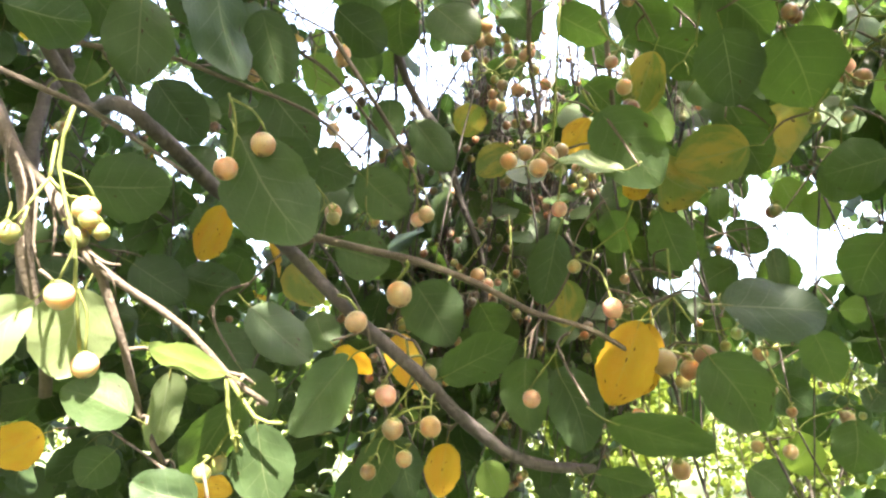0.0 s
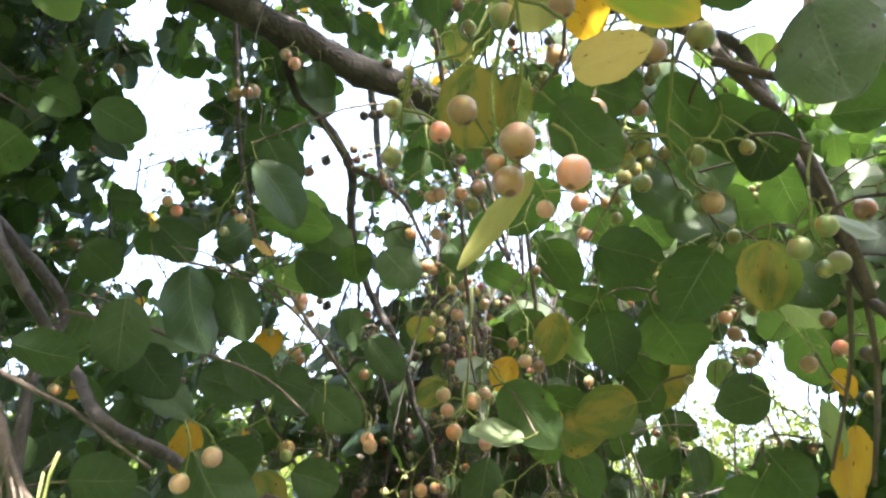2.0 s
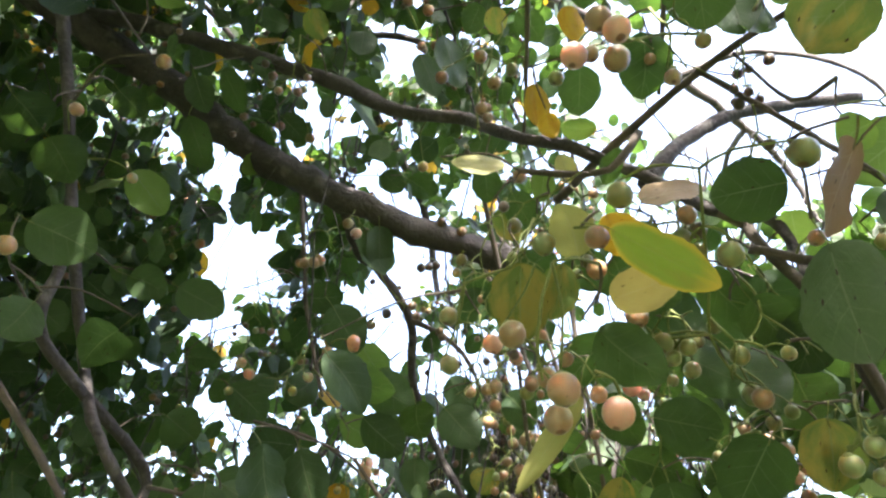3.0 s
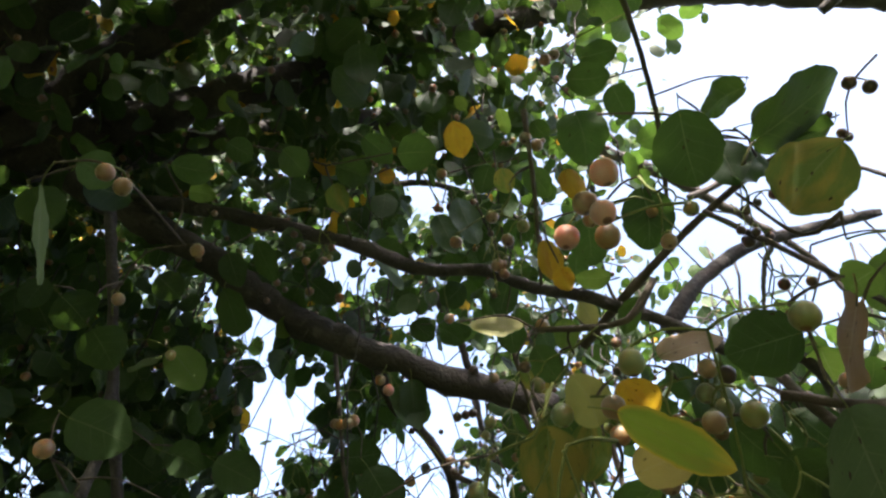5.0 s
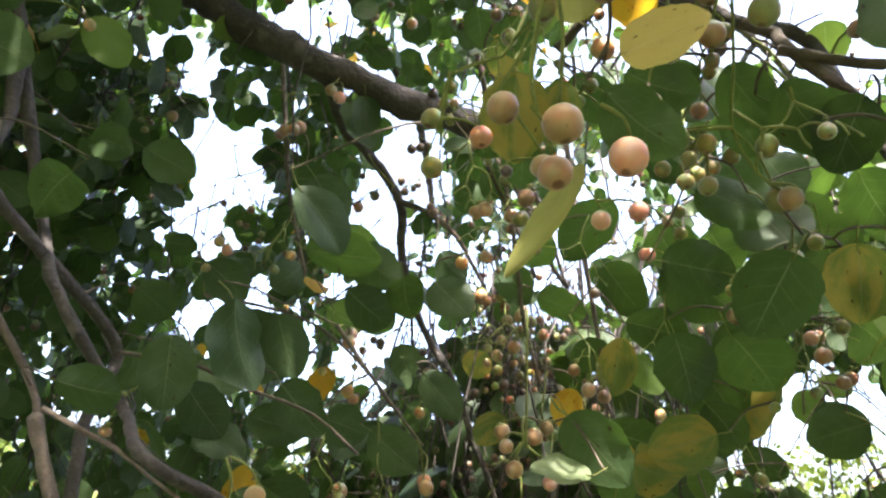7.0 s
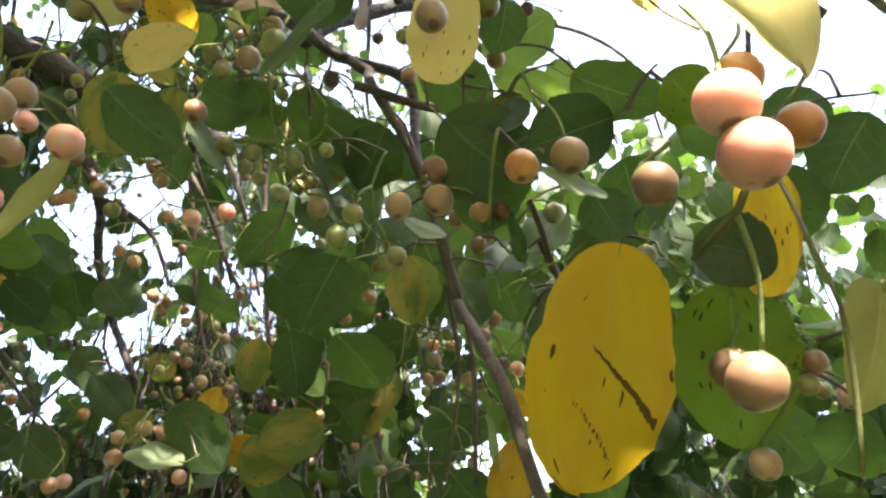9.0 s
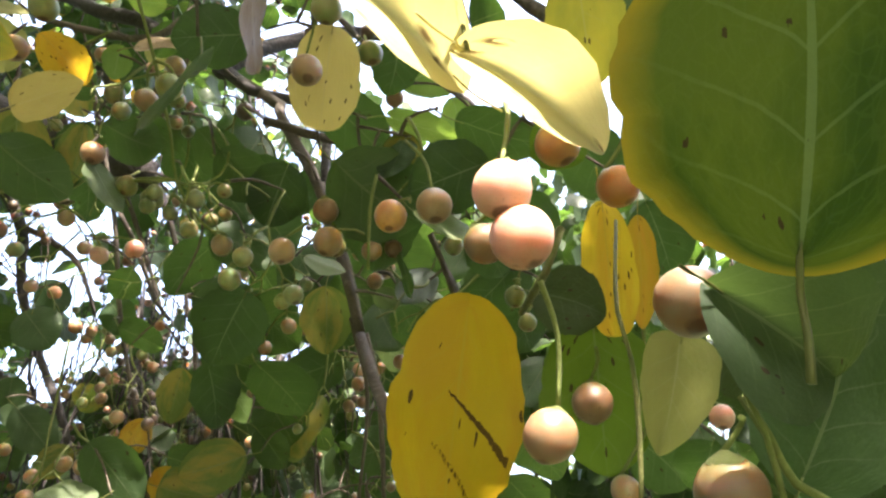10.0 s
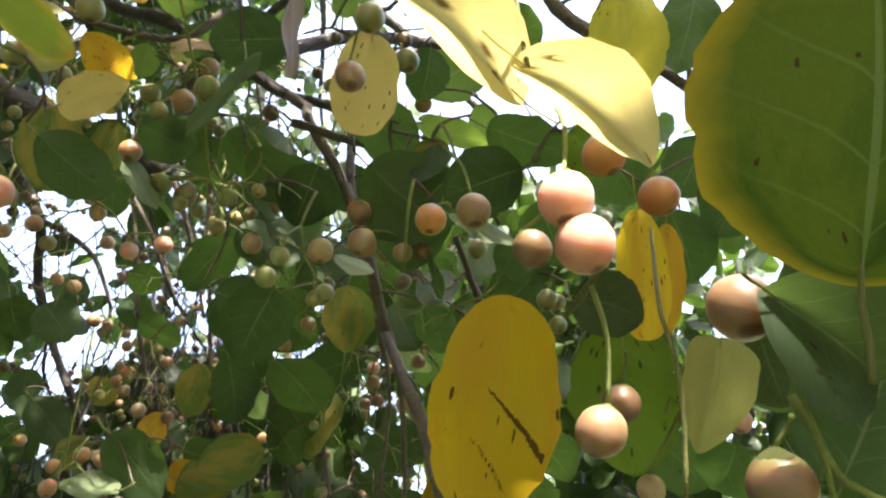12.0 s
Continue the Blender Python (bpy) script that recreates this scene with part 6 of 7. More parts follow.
gap(-0.566, 1.373, 2.221, 0.079)
gap(-0.244, 1.399, 2.109, 0.092)
gap(-0.41, 1.422, 2.01, 0.059)
gap(-0.058, 1.349, 2.324, 0.059)
gap(0.912, 1.439, 1.937, 0.112)
gap(0.743, 1.45, 1.889, 0.066)
gap(0.509, 1.352, 2.314, 0.053)
gap(0.585, 0.942, 2.763, 0.21)
gap(0.822, 0.957, 2.79, 0.197)
gap(-0.124, 1.065, 2.419, 0.079)
gap(-0.374, 0.904, 2.619, 0.046)
gap(-0.172, 1.162, 2.257, 0.079)
gap(-0.553, 0.981, 2.459, 0.066)
gap(-0.614, 1.087, 2.28, 0.066)
gap(-0.492, 1.201, 2.128, 0.066)
gap(0.65, 0.756, 3.013, 0.276)
gap(0.857, 0.711, 3.119, 0.276)
gap(-0.23, 1.227, 2.367, 0.079)
gap(-0.667, 1.219, 2.475, 0.066)
gap(0.26, 1.242, 2.235, 0.059)
gap(0.728, 1.304, 2.008, 0.079)
gap(0.735, 1.376, 1.853, 0.079)
gap(-0.206, 1.348, 2.104, 0.066)
gap(-0.719, 1.363, 2.177, 0.053)
gap(-0.319, 1.263, 2.401, 0.092)
gap(-0.159, 1.186, 2.463, 0.053)
gap(0.273, 0.903, 2.768, 0.079)
gap(-0.108, 1.341, 2.161, 0.079)
gap(-0.265, 1.436, 2.064, 0.079)
gap(0.571, 1.561, 1.406, 0.145)
gap(0.929, 1.513, 1.617, 0.092)
gap(-0.287, 1.496, 1.689, 0.066)
gap(0.835, 1.564, 1.394, 0.145)
gap(-0.205, 1.567, 1.379, 0.053)
gap(-0.057, 1.578, 1.335, 0.039)
gap(-0.432, 1.47, 1.89, 0.053)
gap(-0.558, 0.732, 2.848, 0.033)
gap(-0.397, 0.78, 2.807, 0.026)
gap(-0.114, 0.786, 2.858, 0.039)
gap(-0.334, 0.894, 2.642, 0.053)
gap(-0.253, 0.876, 2.688, 0.046)
gap(-0.183, 0.984, 2.534, 0.059)
gap(-0.671, 0.902, 2.668, 0.039)
gap(-0.582, 0.946, 2.613, 0.039)
gap(-0.357, 0.927, 2.715, 0.033)
gap(-0.23, 1.001, 2.616, 0.059)
gap(-0.167, 1.034, 2.572, 0.053)
gap(-0.523, 1.066, 2.407, 0.053)
gap(-0.572, 1.215, 2.115, 0.039)
gap(-0.726, 0.732, 2.875, 0.024)
gap(-0.53, 0.753, 2.877, 0.042)
gap(-0.637, 0.867, 2.656, 0.033)
gap(-0.586, 0.905, 2.601, 0.042)
gap(-0.573, 0.932, 2.556, 0.039)
gap(-0.544, 0.791, 2.808, 0.029)
gap(-0.361, 0.853, 2.735, 0.047)
gap(-0.389, 0.896, 2.654, 0.047)
gap(-0.258, 0.908, 2.659, 0.037)
gap(-0.177, 0.823, 2.822, 0.053)
gap(-0.117, 0.789, 2.892, 0.053)
gap(-0.125, 0.848, 2.789, 0.047)
gap(-0.154, 0.976, 2.56, 0.047)
gap(-0.011, 1.002, 2.543, 0.066)
gap(-0.088, 0.949, 2.62, 0.037)
gap(-0.295, 0.793, 2.851, 0.021)
gap(-0.685, 0.913, 2.644, 0.032)
gap(-0.62, 0.922, 2.647, 0.042)
gap(-0.582, 0.958, 2.59, 0.034)
gap(-0.431, 0.848, 2.84, 0.042)
gap(-0.41, 0.926, 2.702, 0.042)
gap(-0.28, 0.95, 2.695, 0.047)
gap(-0.166, 1.028, 2.584, 0.066)
gap(-0.143, 1.075, 2.504, 0.063)
gap(-0.466, 0.987, 2.572, 0.026)
gap(-0.561, 1.036, 2.452, 0.032)
gap(-0.626, 1.021, 2.461, 0.021)
gap(-0.137, 0.97, 2.701, 0.032)
gap(-0.184, 0.889, 2.838, 0.042)
gap(0.008, 0.962, 2.759, 0.026)
gap(-0.525, 1.084, 2.372, 0.026)
gap(-0.134, 1.132, 2.4, 0.042)
gap(0.277, 1.289, 2.231, 0.053)
gap(0.393, 1.318, 2.213, 0.039)
gap(0.357, 1.275, 2.281, 0.039)
gap(0.546, 1.395, 2.115, 0.021)
gap(0.585, 1.4, 2.116, 0.024)
gap(0.787, 1.528, 1.939, 0.066)
gap(0.685, 1.483, 1.993, 0.026)
gap(0.158, 1.297, 2.18, 0.032)
gap(-0.702, 1.115, 2.553, 0.021)
gap(-0.589, 1.146, 2.461, 0.039)
gap(-0.525, 1.135, 2.49, 0.053)
gap(-0.506, 1.165, 2.404, 0.053)
gap(-0.646, 1.188, 2.346, 0.042)
gap(-0.613, 1.16, 2.422, 0.042)
gap(-0.478, 1.111, 2.555, 0.032)
gap(-0.091, 1.129, 2.493, 0.079)
gap(-0.173, 1.114, 2.538, 0.042)
gap(-0.154, 1.14, 2.464, 0.063)
gap(-0.236, 1.191, 2.322, 0.047)
gap(-0.392, 1.139, 2.474, 0.021)
gap(-0.015, 1.232, 2.2, 0.066)
gap(-0.045, 1.215, 2.248, 0.053)
gap(-0.576, 1.269, 2.114, 0.032)
gap(0.273, 1.222, 2.218, 0.053)
gap(0.188, 1.194, 2.3, 0.026)
gap(0.169, 0.916, 2.795, 0.042)
gap(0.34, 0.907, 2.731, 0.066)
gap(0.387, 0.87, 2.775, 0.042)
gap(0.208, 0.99, 2.644, 0.042)
gap(0.149, 1.036, 2.589, 0.032)
gap(0.249, 0.999, 2.608, 0.032)
gap(0.569, 0.965, 2.519, 0.032)
gap(0.283, 0.882, 2.802, 0.039)
gap(-0.584, 1.251, 2.117, 0.039)
gap(-0.495, 1.222, 2.194, 0.039)
gap(0.282, 1.222, 2.201, 0.053)
gap(0.387, 1.221, 2.205, 0.053)
gap(0.536, 1.258, 2.113, 0.026)
gap(0.497, 1.382, 1.792, 0.066)
gap(0.664, 1.342, 1.897, 0.079)
gap(0.773, 1.378, 1.803, 0.066)
gap(-0.237, 1.181, 2.303, 0.039)
gap(-0.193, 1.218, 2.206, 0.039)
gap(-0.417, 1.326, 1.927, 0.039)
gap(-0.06, 1.226, 2.187, 0.039)
gap(0.882, 1.296, 2.016, 0.018)
gap(-0.618, 1.422, 2.229, 0.068)
gap(-0.470, 1.445, 2.131, 0.033)
gap(-0.213, 1.439, 2.157, 0.079)
gap(-0.060, 1.393, 2.357, 0.043)
gap(0.874, 1.487, 1.948, 0.109)
gap(0.992, 1.498, 1.901, 0.082)
gap(0.757, 1.510, 1.849, 0.054)
gap(0.937, 1.465, 2.044, 0.049)
gap(0.535, 1.378, 2.421, 0.046)
gap(0.317, 1.378, 2.423, 0.041)
gap(-0.230, 1.482, 1.971, 0.033)
gap(0.637, 1.524, 1.790, 0.035)
gap(0.684, 1.435, 2.177, 0.033)
gap(-0.667, 1.455, 1.997, 0.046)
gap(-0.737, 1.376, 2.169, 0.049)
gap(-0.586, 1.435, 2.033, 0.027)
gap(-0.331, 1.325, 2.240, 0.046)
gap(-0.145, 1.166, 2.559, 0.061)
gap(-0.673, 1.228, 2.475, 0.068)
gap(-0.566, 1.171, 2.585, 0.041)
gap(-0.261, 1.387, 2.105, 0.030)
gap(0.267, 1.301, 2.238, 0.054)
gap(0.389, 1.291, 2.249, 0.030)
gap(0.692, 1.436, 1.916, 0.054)
gap(0.788, 1.467, 1.842, 0.054)
gap(0.318, 1.212, 2.421, 0.024)
gap(0.704, 1.377, 2.039, 0.035)
gap(-0.302, 1.371, 2.142, 0.022)
gap(0.535, 1.342, 1.962, 0.034)
gap(0.589, 1.376, 1.877, 0.034)
gap(0.378, 1.304, 2.106, 0.022)
gap(-0.325, 1.322, 2.403, 0.060)
gap(-0.314, 1.479, 2.116, 0.054)
gap(0.508, 1.302, 2.047, 0.022)
gap(-0.548, 1.047, 2.450, 0.046)
gap(-0.585, 1.160, 2.266, 0.038)
gap(-0.468, 1.226, 2.188, 0.041)
gap(-0.092, 1.132, 2.414, 0.063)
gap(-0.199, 1.112, 2.423, 0.041)
gap(-0.248, 1.201, 2.273, 0.027)
gap(-0.569, 1.287, 2.071, 0.049)
gap(-0.170, 1.086, 2.470, 0.041)
gap(0.410, 1.372, 1.968, 0.027)
gap(0.285, 1.362, 2.044, 0.023)
gap(0.482, 1.395, 1.893, 0.024)
gap(0.615, 1.283, 2.031, 0.019)
gap(0.227, 1.343, 2.106, 0.019)
gap(0.803, 1.437, 1.857, 0.090)
gap(0.712, 1.455, 1.773, 0.049)
gap(0.544, 1.458, 1.736, 0.030)
gap(0.866, 1.416, 1.954, 0.049)
gap(0.925, 1.383, 2.103, 0.035)
gap(0.460, 1.356, 2.155, 0.027)
gap(-0.572, 1.333, 2.120, 0.054)
gap(-0.527, 1.353, 2.043, 0.035)
gap(-0.241, 1.364, 2.034, 0.049)
gap(-0.208, 1.273, 2.420, 0.068)
gap(0.245, 0.947, 2.808, 0.052)
gap(0.292, 0.983, 2.722, 0.030)
gap(0.519, 0.862, 2.832, 0.049)
gap(0.126, 0.976, 2.813, 0.024)
gap(0.582, 0.996, 2.562, 0.027)
gap(-1.028, 1.081, 2.296, 0.019)
gap(-1.107, 1.203, 2.088, 0.024)
gap(-0.757, 1.103, 2.319, 0.024)
gap(-0.842, 1.136, 2.249, 0.016)
gap(-0.984, 1.207, 2.108, 0.016)
gap(-0.862, 1.053, 2.374, 0.014)
gap(-0.725, 1.048, 2.412, 0.019)
gap(-1.147, 1.033, 2.345, 0.014)
gap(-0.710, 1.182, 2.206, 0.016)
# gaps through which the sun reaches single leaves, fruits and stretches of bark: a place and a radius
FLECKS = [
    (-0.246, 0.422, 1.539, 0.09),
    (-0.222, 0.412, 1.583, 0.06),
    (-0.161, 0.458, 1.471, 0.07),
    (-0.221, 0.449, 1.509, 0.06),
    (-0.288, 0.431, 1.633, 0.05),
    (-0.23, 0.718, 2.388, 0.025),
    (-0.536, 0.587, 2.011, 0.03),
    (0.417, -0.048, 1.722, 0.046),
    (0.423, -0.047, 1.705, 0.040),
    (0.391, -0.033, 1.800, 0.060),
    (0.437, -0.043, 1.769, 0.054),
    (-0.542, 0.505, 2.272, 0.03),
    (-0.472, 0.519, 2.266, 0.04),
]


STRAY = np.random.default_rng(77)


def clear_of_gaps(p, scale=1.0):
    ok = clear_of_sun(p)
    off = p - EYE
    far2 = (off * off).sum(1)
    for x, y, z, r in GAPS:
        way = np.array([x, y, z]) - EYE
        far = math.sqrt(way @ way)
        along = off @ (way / far)
        wide = np.flatnonzero((along > 0.7) & (far2 - along * along < (1.12 * scale * r / far * along) ** 2))
        ragged = scale * r * (1.12 - 0.65 * STRAY.uniform(size=len(wide)) ** 3) / far * along[wide]
        ok[wide[far2[wide] - along[wide] ** 2 < ragged ** 2]] = False
    return ok


def clear_of_sun(p):
    ok, s = np.ones(len(p), bool), np.array(SUN_WAY)
    for x, y, z, r in FLECKS:
        off = p - np.array([x, y, z])
        along = off @ s
        side = np.linalg.norm(off - along[:, None] * s, axis=1)
        ok &= ~((along > 0.05) & (side < r))
    return ok


def heap(name, template, mats, material, label, parent=tree):
    """One mesh out of many copies of a template (corners, faces, uv)."""
    v, f, uv = template
    n = len(mats)
    allv = np.einsum("nij,vj->nvi", mats[:, :3, :3], v) + mats[:, None, :3, 3]
    base = (np.arange(n) * len(v))
    quads = [np.array([q for q in f if len(q) == k]) for k in (3, 4)]
    me = bpy.data.meshes.new(name)
    loops, sizes = [], []
    for q in quads:
        if len(q):
            loops.append((q[None] + base[:, None, None]).reshape(-1))
            sizes.append(np.full(n * len(q), q.shape[1]))
    loops, sizes = np.concatenate(loops), np.concatenate(sizes)
    me.vertices.add(n * len(v))
    me.vertices.foreach_set("co", allv.astype(np.float32).ravel())
    me.loops.add(len(loops))
    me.loops.foreach_set("vertex_index", loops.astype(np.int32))
    me.polygons.add(len(sizes))
    me.polygons.foreach_set("loop_start", np.concatenate([[0], np.cumsum(sizes)[:-1]]).astype(np.int32))
    me.polygons.foreach_set("loop_total", sizes.astype(np.int32))
    me.polygons.foreach_set("use_smooth", np.ones(len(sizes), bool))
    if uv is not None:
        layer = me.uv_layers.new(name="UVMap")
        layer.data.foreach_set("uv", np.tile(uv, (n, 1))[loops].astype(np.float32).ravel())
    me.materials.append(material)
    me.update(calc_edges=True)
    me.validate()
    ob = tagged(new(name, me), label, kind="stuff")
    return under(ob, parent) if parent else ob


def leaf_mats(p, gen, down=0.7, size=(0.034, 0.09)):
    """Random poses for leaves at the places p: most hang, their faces any way round."""
    n = len(p)
    y = gen.standard_normal((n, 3)) * 0.6
    y[:, 2] -= down
    y /= np.linalg.norm(y, axis=1)[:, None]
    z = gen.standard_normal((n, 3))
    z[:, 2] += 0.5
    z -= (z * y).sum(1)[:, None] * y
    z /= np.linalg.norm(z, axis=1)[:, None]
    x = np.cross(y, z)
    ln = size[0] + (size[1] - size[0]) * gen.uniform(0, 1, n) ** 1.4
    wd = ln * gen.uniform(0.72, 0.98, n)
    m = np.zeros((n, 4, 4))
    m[:, :3, 0], m[:, :3, 1], m[:, :3, 2] = x * wd[:, None], y * ln[:, None], z * ln[:, None]
    m[:, :3, 3], m[:, 3, 3] = p, 1
    return m


def cloud(n, low, high, gen):
    """Places in clumps within a box."""
    centres = gen.uniform(low, high, (max(1, n // 40), 3))
    return centres[gen.integers(0, len(centres), n)] + gen.standard_normal((n, 3)) * 0.13


SMALL = leaf_shape(6, 4, 91)
BERRY = (*fruit_shape(8, 6, 95), None)
strand_lines, strand_leaves, strand_fruits = [], [], []


def strand(top, length, gen):
    """A drooping spray: a thin twig with leaves along it and fruits in loose bunches."""
    drift = gen.uniform(-0.35, 0.35, 2)
    s = np.linspace(0, 1, max(4, int(length / 0.07)))
    line = np.array(top) + np.stack([drift[0] * length * s**1.3, drift[1] * length * s**1.3, -length * s], 1) + gen.standard_normal((len(s), 3)) * 0.008
    strand_lines.append((line, gen.uniform(0.002, 0.004)))
    for c in line[1:]:
        for _ in range(gen.integers(0, 4)):
            strand_leaves.append(c + gen.standard_normal(3) * 0.03)
        if gen.uniform() < 0.42:
            spot = c + gen.standard_normal(3) * 0.025
            for _ in range(gen.integers(1, 5)):
                strand_fruits.append(spot + gen.standard_normal(3) * 0.022)
                strand_lines.append((np.array([c, 0.5 * (c + strand_fruits[-1]) + [0, 0, 0.006], strand_fruits[-1]]), 0.0012))


crown = np.random.default_rng(11)
for _ in range(330):
    top = (crown.uniform(-1.9, 2.0), crown.uniform(0.95, 2.6), crown.uniform(1.9, 3.2))
    strand(top, crown.uniform(0.35, 0.9), crown)
for _ in range(46):      # the thick curtain of hanging fruit sprays
    top = (crown.normal(0.22, 0.16), crown.uniform(1.0, 1.6), crown.uniform(1.85, 2.3))
    strand(top, crown.uniform(0.35, 0.8), crown)
    for _ in range(3):          # bare hanging twigs between them
        a = np.array(top) + crown.standard_normal(3) * [0.10, 0.15, 0.05]
        b = a + [crown.normal(0, 0.06), crown.normal(0, 0.06), -crown.uniform(0.25, 0.7)]
        strand_lines.append((spline([a, 0.5 * (a + b) + crown.standard_normal(3) * 0.015, b], 0.06), crown.uniform(0.0012, 0.0024)))
for _ in range(66):          # brown fruit sprays: a bare hanging twig with forked stalks, most of them with a fruit
    a = np.array([crown.normal(0.11, 0.10), crown.uniform(0.98, 1.45), crown.uniform(1.75, 2.28)])
    s = np.linspace(0, 1, 7)[:, None]
    line = a + s * [crown.normal(0, 0.06), crown.normal(0, 0.05), -crown.uniform(0.2, 0.5)] + crown.standard_normal((7, 3)) * 0.007
    strand_lines.append((line, crown.uniform(0.0014, 0.0026)))
    for c in line[1:]:
        for _ in range(crown.integers(1, 4)):
            fork = c + crown.standard_normal(3) * 0.018 - [0, 0, 0.012]
            strand_lines.append((np.array([c, 0.5 * (c + fork) + [0, 0, 0.006], fork]), 0.0011))
            for _ in range(2):
                end = fork + crown.standard_normal(3) * 0.012 - [0, 0, 0.012]
                strand_lines.append((np.array([fork, 0.5 * (fork + end) + crown.standard_normal(3) * 0.002, end]), 0.0009))
                if crown.uniform() < 0.42:
                    strand_fruits.append(end)
        if crown.uniform() < 0.45:
            strand_leaves.append(c + crown.standard_normal(3) * 0.03)
for _ in range(260):         # bare twigs that hang all through the crown, a few with fruits at the end
    a = np.array([crown.uniform(-1.5, 1.6), crown.uniform(1.0, 2.0), crown.uniform(1.7, 2.9)])
    b = a + [crown.normal(0, 0.20), crown.normal(0, 0.15), -crown.uniform(0.1, 0.5)]
    strand_lines.append((spline([a, 0.65 * a + 0.35 * b + crown.standard_normal(3) * 0.03, 0.3 * a + 0.7 * b + crown.standard_normal(3) * 0.03, b], 0.05), crown.uniform(0.0016, 0.0034)))
    if crown.uniform() < 0.5:
        for _ in range(crown.integers(1, 4)):
            strand_fruits.append(b + crown.standard_normal(3) * 0.016)
fine_lines, fine = [], np.random.default_rng(77)
for _ in range(190):         # fine bare twigs, also across the open sky, some forked
    a = np.array([fine.uniform(-1.2, 1.3), fine.uniform(1.05, 1.7), fine.uniform(1.9, 3.0)])
    b = a + [fine.normal(0, 0.13), fine.normal(0, 0.10), -fine.uniform(0.15, 0.45)]
    line = spline([a, 0.6 * a + 0.4 * b + fine.standard_normal(3) * 0.02, 0.3 * a + 0.7 * b + fine.standard_normal(3) * 0.02, b], 0.04)
    fine_lines.append((line, fine.uniform(0.0013, 0.0025)))
    for c in line[2::3]:
        end = c + fine.standard_normal(3) * 0.035 - [0, 0, 0.05]
        fine_lines.append((np.array([c, 0.5 * (c + end) + fine.standard_normal(3) * 0.006, end]), 0.0012))
for _ in range(130):         # short sprays up in the crown near the limbs
    strand((crown.uniform(-1.5, 0.35), crown.uniform(0.55, 1.5), crown.uniform(2.55, 3.5)), crown.uniform(0.2, 0.5), crown)
low = np.vstack([cloud(3000, (-2.0, 0.95, 0.9), (-0.15, 2.4, 2.1), crown), cloud(1300, (-0.2, 1.1, 0.9), (0.75, 2.3, 1.95), crown),
                 cloud(1500, (-0.9, 1.15, 0.95), (0.15, 2.3, 1.5), crown),
                 cloud(450, (0.7, 1.0, 0.9), (1.8, 2.2, 1.7), crown), cloud(2000, (0.8, 0.7, 1.5), (2.0, 2.0, 2.4), crown),
                 cloud(1100, (-1.3, 0.75, 2.1), (-0.52, 1.35, 2.75), crown),
                 cloud(900, (0.52, 1.0, 1.95), (1.25, 1.5, 2.3), crown), cloud(600, (0.62, 0.95, 2.25), (1.4, 1.5, 2.65), crown)])
spots = np.vstack([np.array(strand_leaves), low])
far = np.linalg.norm(spots - EYE, axis=1)
spots = spots[(far > 1.12) & clear_of_gaps(spots)]
heap("foliage", SMALL, leaf_mats(spots, crown), LEAF["green"], "hanging green leaves of the tree's outer sprays")
berries = np.array(strand_fruits)
berries = berries[(np.linalg.norm(berries - EYE, axis=1) > 1.0) & clear_of_gaps(berries, 0.9)]


def berry_heap(p, kind, label):
    m = np.zeros((len(p), 4, 4))
    m[:, 0, 0] = m[:, 1, 1] = m[:, 2, 2] = crown.uniform(0.0115, 0.017, len(p))
    m[:, :3, 3], m[:, 3, 3] = p, 1
    heap("distant_fruit", BERRY, m, FAR_FRUIT[kind], label)


berry_heap(berries[0::3], "dark", "small dark fruits on the outer sprays")
berry_heap(berries[1::3], "brown", "small brown fruits on the outer sprays")
berry_heap(berries[2::3], "green", "small unripe fruits on the outer sprays")
tv, tf, count = [], [], 0
free = clear_of_gaps(np.array([line.mean(0) for line, r in strand_lines]), 0.95)
for (line, r), ok in zip(strand_lines + fine_lines, list(free) + [True] * len(fine_lines)):
    if not ok or np.linalg.norm(line[0] - EYE) < 1.0:
        continue
    v, f = tube(line, r, 0.6 * r, 4 if r > 0.0013 else 3)
    tv.append(v)
    tf += [tuple(count + c for c in q) for q in f]
    count += len(v)
under(tagged(new("hanging_twig", mesh_of("hanging_twig", np.vstack(tv), tf, BARK)), "thin dark drooping twigs", kind="stuff"), tree)


# boughs that carry the crown: from the head of the trunk outwards, each with drooping side branches
for n in range(11):
    reach = crown.uniform(1.9, 2.7)
    head = np.array([-1.18, 0.42, 2.6 + 0.02 * n])
    for turn in range(0, 32, 4):        # a bough leaves the sun's gaps free
        a = radians(-165 + 33 * n + turn)
        end = np.array([0.05 + reach * 1.15 * math.cos(a), -0.1 + reach * math.sin(a), 3.55 + 0.25 * math.sin(3 * n)])
        mid = 0.5 * (head + end) + [0, 0, 0.55]
        if clear_of_sun(spline([head, mid, end], 0.03)).all():
            break
    branch("bough", 0.045, 0.012, head, mid, end, end + 0.28 * (end - mid) - [0, 0, 0.4])
    for m in range(3):
        at = mid + (end - mid) * (0.25 + 0.35 * m)
        out = (end - head) * [1, 1, 0]
        out = out / (np.linalg.norm(out) + 1e-6)
        side = np.array([-out[1], out[0], 0]) * (1 if (m + n) % 2 else -1)
        tip = at + 0.5 * out + 0.55 * side + [0, 0, -0.15]
        if (tip[1] < 0.1 or tip[2] > 3.3) and clear_of_sun(spline([at, tip], 0.03)).all():
            branch("branch", 0.016, 0.005, at, 0.5 * (at + tip) + [0, 0, 0.16], tip, tip + 0.25 * out - [0, 0, 0.35])

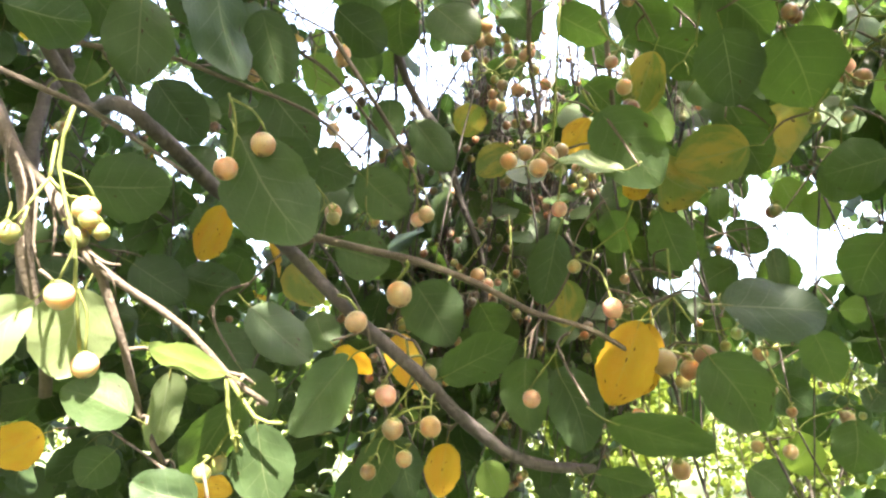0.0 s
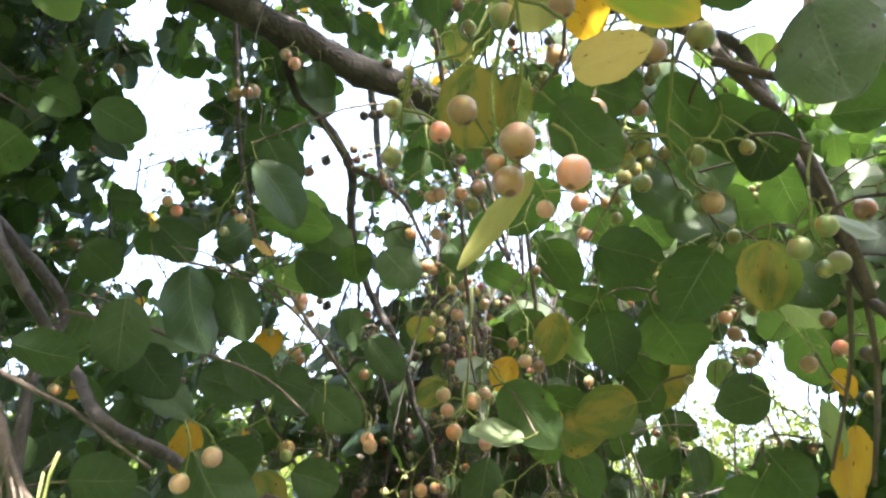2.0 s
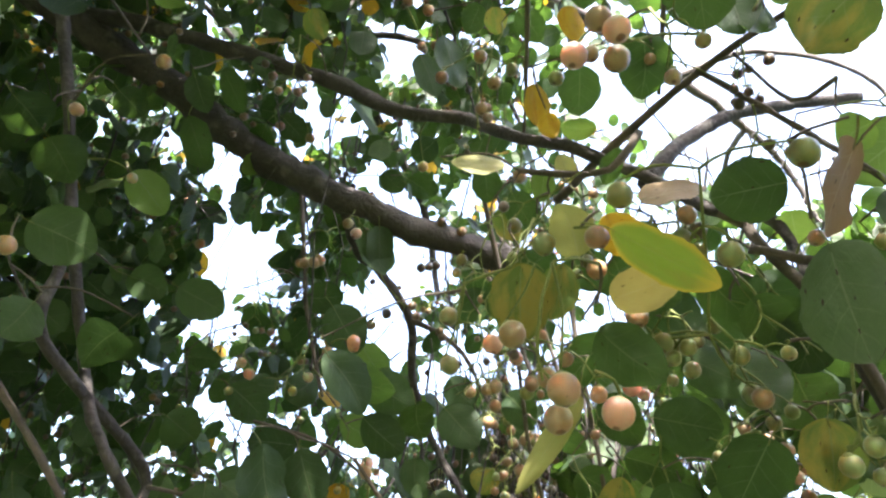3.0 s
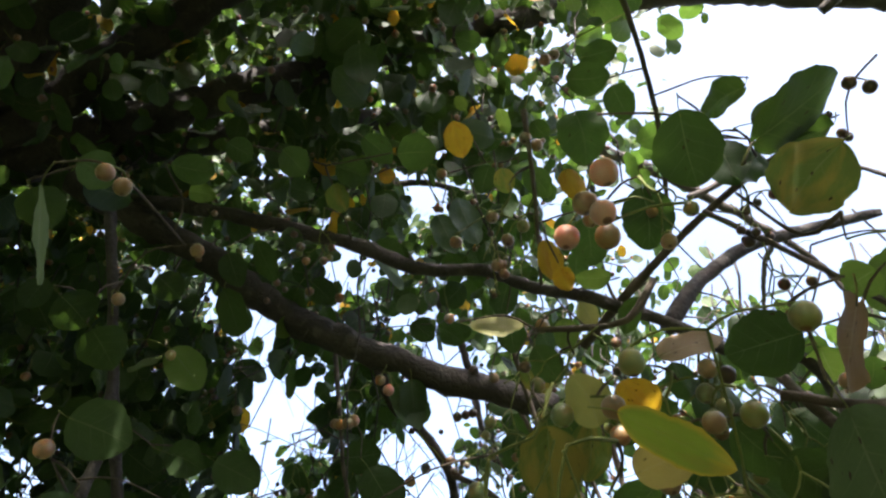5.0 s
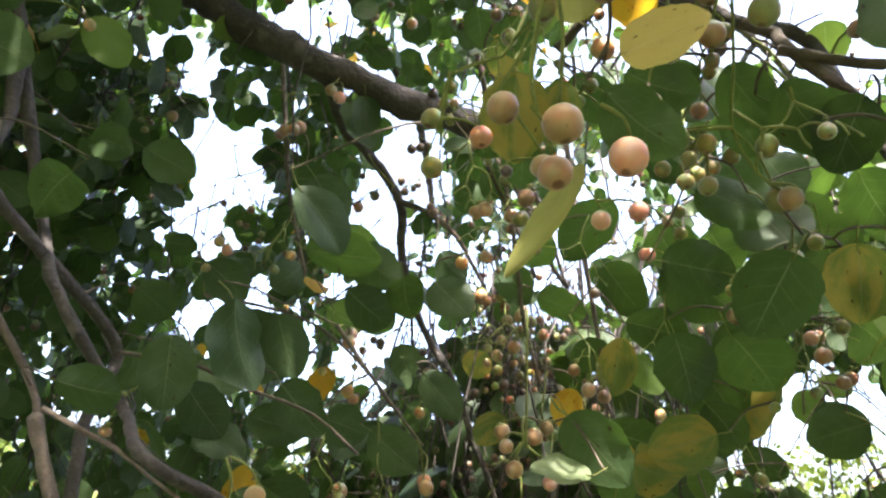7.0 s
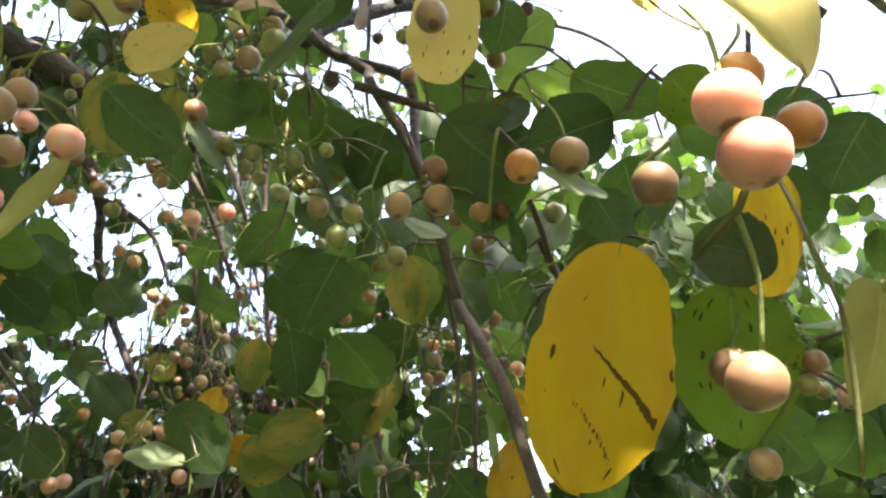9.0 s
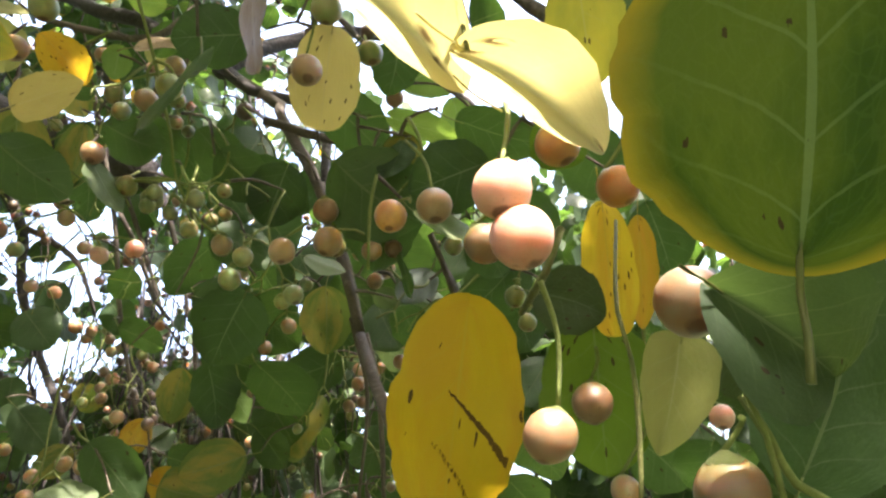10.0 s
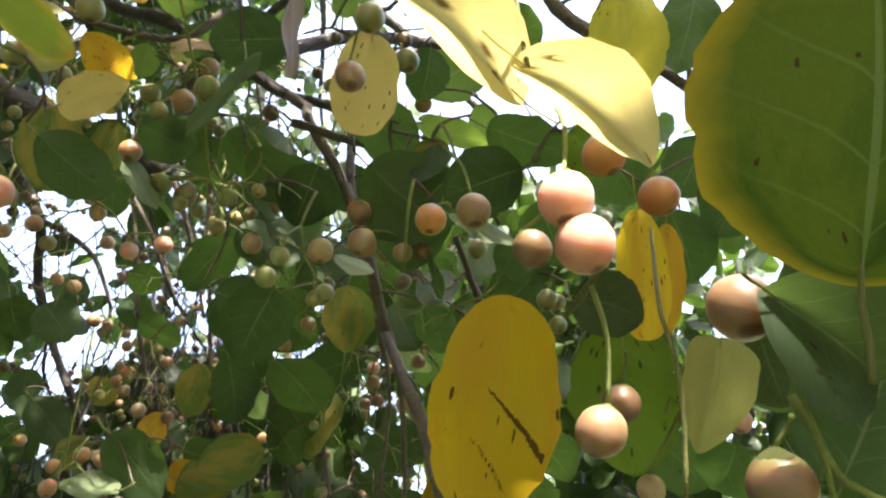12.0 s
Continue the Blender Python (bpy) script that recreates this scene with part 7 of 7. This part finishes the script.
# dense crown on the trunk's side, and the leaf roof over and behind the camera
upper = np.vstack([cloud(8000, (-2.4, 0.1, 1.9), (-0.15, 2.4, 3.9), crown), cloud(1500, (-0.6, 0.5, 2.75), (0.35, 2.2, 3.7), crown),
                   cloud(7200, (-2.5, -0.6, 2.9), (0.05, 1.6, 4.2), crown)])
upper = upper[(np.linalg.norm(upper - EYE, axis=1) > 1.15) & clear_of_gaps(upper)]
heap("foliage", SMALL, leaf_mats(upper, crown), LEAF["green"], "dense green leaves of the crown near the trunk")
some = upper[crown.uniform(size=len(upper)) < 0.22] + crown.standard_normal((1, 3)) * 0.01
some = some[clear_of_gaps(some, 0.8)]
berry_heap(some, "brown", "small fruits among the crown's leaves")
# yellow leaves, and small lime ones whose lighter colour stands for sunlit leaves
sprig, lit_leaves = upper[::23] + [0.02, -0.03, 0.03], upper[5::15] + [0.0, -0.04, 0.0]
heap("foliage", SMALL, leaf_mats(sprig, crown), LEAF["yellow"], "yellow leaves scattered in the crown")
heap("foliage", SMALL, leaf_mats(lit_leaves, crown, 0.7, (0.025, 0.055)), LEAF["lime"], "light-green leaves standing for sunlit ones in the crown")
roof = np.vstack([cloud(17000, (-1.6, -2.8, 2.5), (2.6, 0.0, 3.8), crown), cloud(9500, (0.9, -2.2, 0.8), (2.6, 0.3, 3.0), crown),
                  cloud(8500, (-2.8, -1.6, 3.5), (1.2, 2.6, 4.8), crown), cloud(3000, (-2.2, -2.2, 0.8), (-0.9, 0.2, 2.8), crown)])
# two unseen leaf clumps added to keep the sun off single leaves below
shade = np.array([0.31, -0.44, 2.74]) + crown.standard_normal((160, 3)) * [0.13, 0.10, 0.10]
roof = np.vstack([roof, shade, np.array([-0.02, -0.13, 2.56]) + crown.standard_normal((110, 3)) * 0.10])
roof = roof[(np.linalg.norm(roof - EYE, axis=1) > 0.95) & clear_of_sun(roof) & clear_of_gaps(roof)]
# dome of oversized leaves outside the view, added to darken the pocket
shade_shell = crown.standard_normal((26000, 3))
shade_shell /= np.linalg.norm(shade_shell, axis=1)[:, None]
ahead = np.array([0.05, 0.91, 0.41])
shade_shell = shade_shell[(shade_shell @ ahead < 0.40) & (shade_shell[:, 2] > -0.45)]
shade_shell = EYE + shade_shell * crown.uniform(1.9, 3.4, (len(shade_shell), 1))
shade_shell = shade_shell[(shade_shell[:, 2] > 0.55) & clear_of_sun(shade_shell) & clear_of_gaps(shade_shell)]
heap("foliage", SMALL, leaf_mats(shade_shell, crown, 0.4, (0.07, 0.11)), LEAF["green"], "unseen leaf shell added round the clear pocket to block light")
heap("foliage", SMALL, leaf_mats(roof, crown), LEAF["green"], "leaf roof of the crown overhead, with clumps added for shade")

# ---- ground and distance ----
gv = [(x * 20.0, y * 20.0, 0.0) for y in range(-12, 13) for x in range(-12, 13)]
gv = [(x, y, 0.25 * noise.noise(Vector((x, y, 0)) * 0.05) * min(1, max(0, (math.hypot(x, y) - 6) / 20))) for x, y, _ in gv]
gf = [(j * 25 + i, j * 25 + i + 1, (j + 1) * 25 + i + 1, (j + 1) * 25 + i) for j in range(24) for i in range(24)]
far_v = [(-3000, -3000, -0.6), (3000, -3000, -0.6), (3000, 3000, -0.6), (-3000, 3000, -0.6)]
ground = tagged(new("ground", mesh_of("ground", gv + far_v, gf + [(625, 626, 627, 628)], ground_material())), "grassy soil under and beyond the tree", "ground", kind="structure")

BUSH_LEAF = leaf_shape(3, 2, 33, stalk=False)


def bush(x, y, height, spread, n, seed, kind="bush"):
    """A leafy shrub: stems from the ground and a ragged crown of leaves in clumps."""
    gen = np.random.default_rng(seed)
    ob = tagged(new("bush"), "sunlit light-green leafy bush in the distance", "bush", "bushes beyond the tree")
    ob.location = (x, y, 0)
    stems = []
    for _ in range(9):
        a, l = gen.uniform(0, 6.28), gen.uniform(0.6, 1.0)
        end = np.array([x + l * spread * 0.7 * math.cos(a), y + l * spread * 0.7 * math.sin(a), height * gen.uniform(0.6, 0.95)])
        line = spline([(x, y, -0.05), (0.6 * x + 0.4 * end[0], 0.6 * y + 0.4 * end[1], 0.5 * end[2]), end], 0.15)
        v, f = tube(line, 0.03, 0.006, 5, 0.1, seed)
        under(new("stem", mesh_of("stem", v, f, BARK)), ob)
        stems.append(line)
    stems = np.vstack(stems)
    stems = stems[stems[:, 2] > 0.2 * height]
    hubs = stems[gen.integers(0, len(stems), n // 45)] + gen.standard_normal((n // 45, 3)) * [spread * 0.22, spread * 0.22, height * 0.09]
    p = hubs[gen.integers(0, len(hubs), n)] + gen.standard_normal((n, 3)) * 0.13
    p[:, 2] = np.abs(p[:, 2])
    heap("foliage", BUSH_LEAF, leaf_mats(p, gen, 0.2, (0.05, 0.12)), LEAF[kind], "small light-green leaves", ob)


for n, (x, y, height, spread) in enumerate([(2.2, 7.5, 2.6, 1.6), (4.6, 8.0, 2.9, 1.8), (0.2, 8.2, 2.5, 1.6), (-2.4, 8.0, 2.6, 1.7), (-5.2, 8.5, 2.9, 1.9),
                                             (7.2, 8.5, 3.1, 2.0), (3.4, 11.0, 3.6, 2.2), (-0.8, 11.5, 3.4, 2.2), (-8.5, 10.0, 3.5, 2.3), (10.0, 9.5, 3.6, 2.3), (1.2, 13.0, 4.0, 2.4),
                                             (6.0, 12.5, 4.0, 2.4), (-4.0, 12.5, 4.0, 2.5)]):
    bush(x, y, height, spread, 5200, 300 + n)
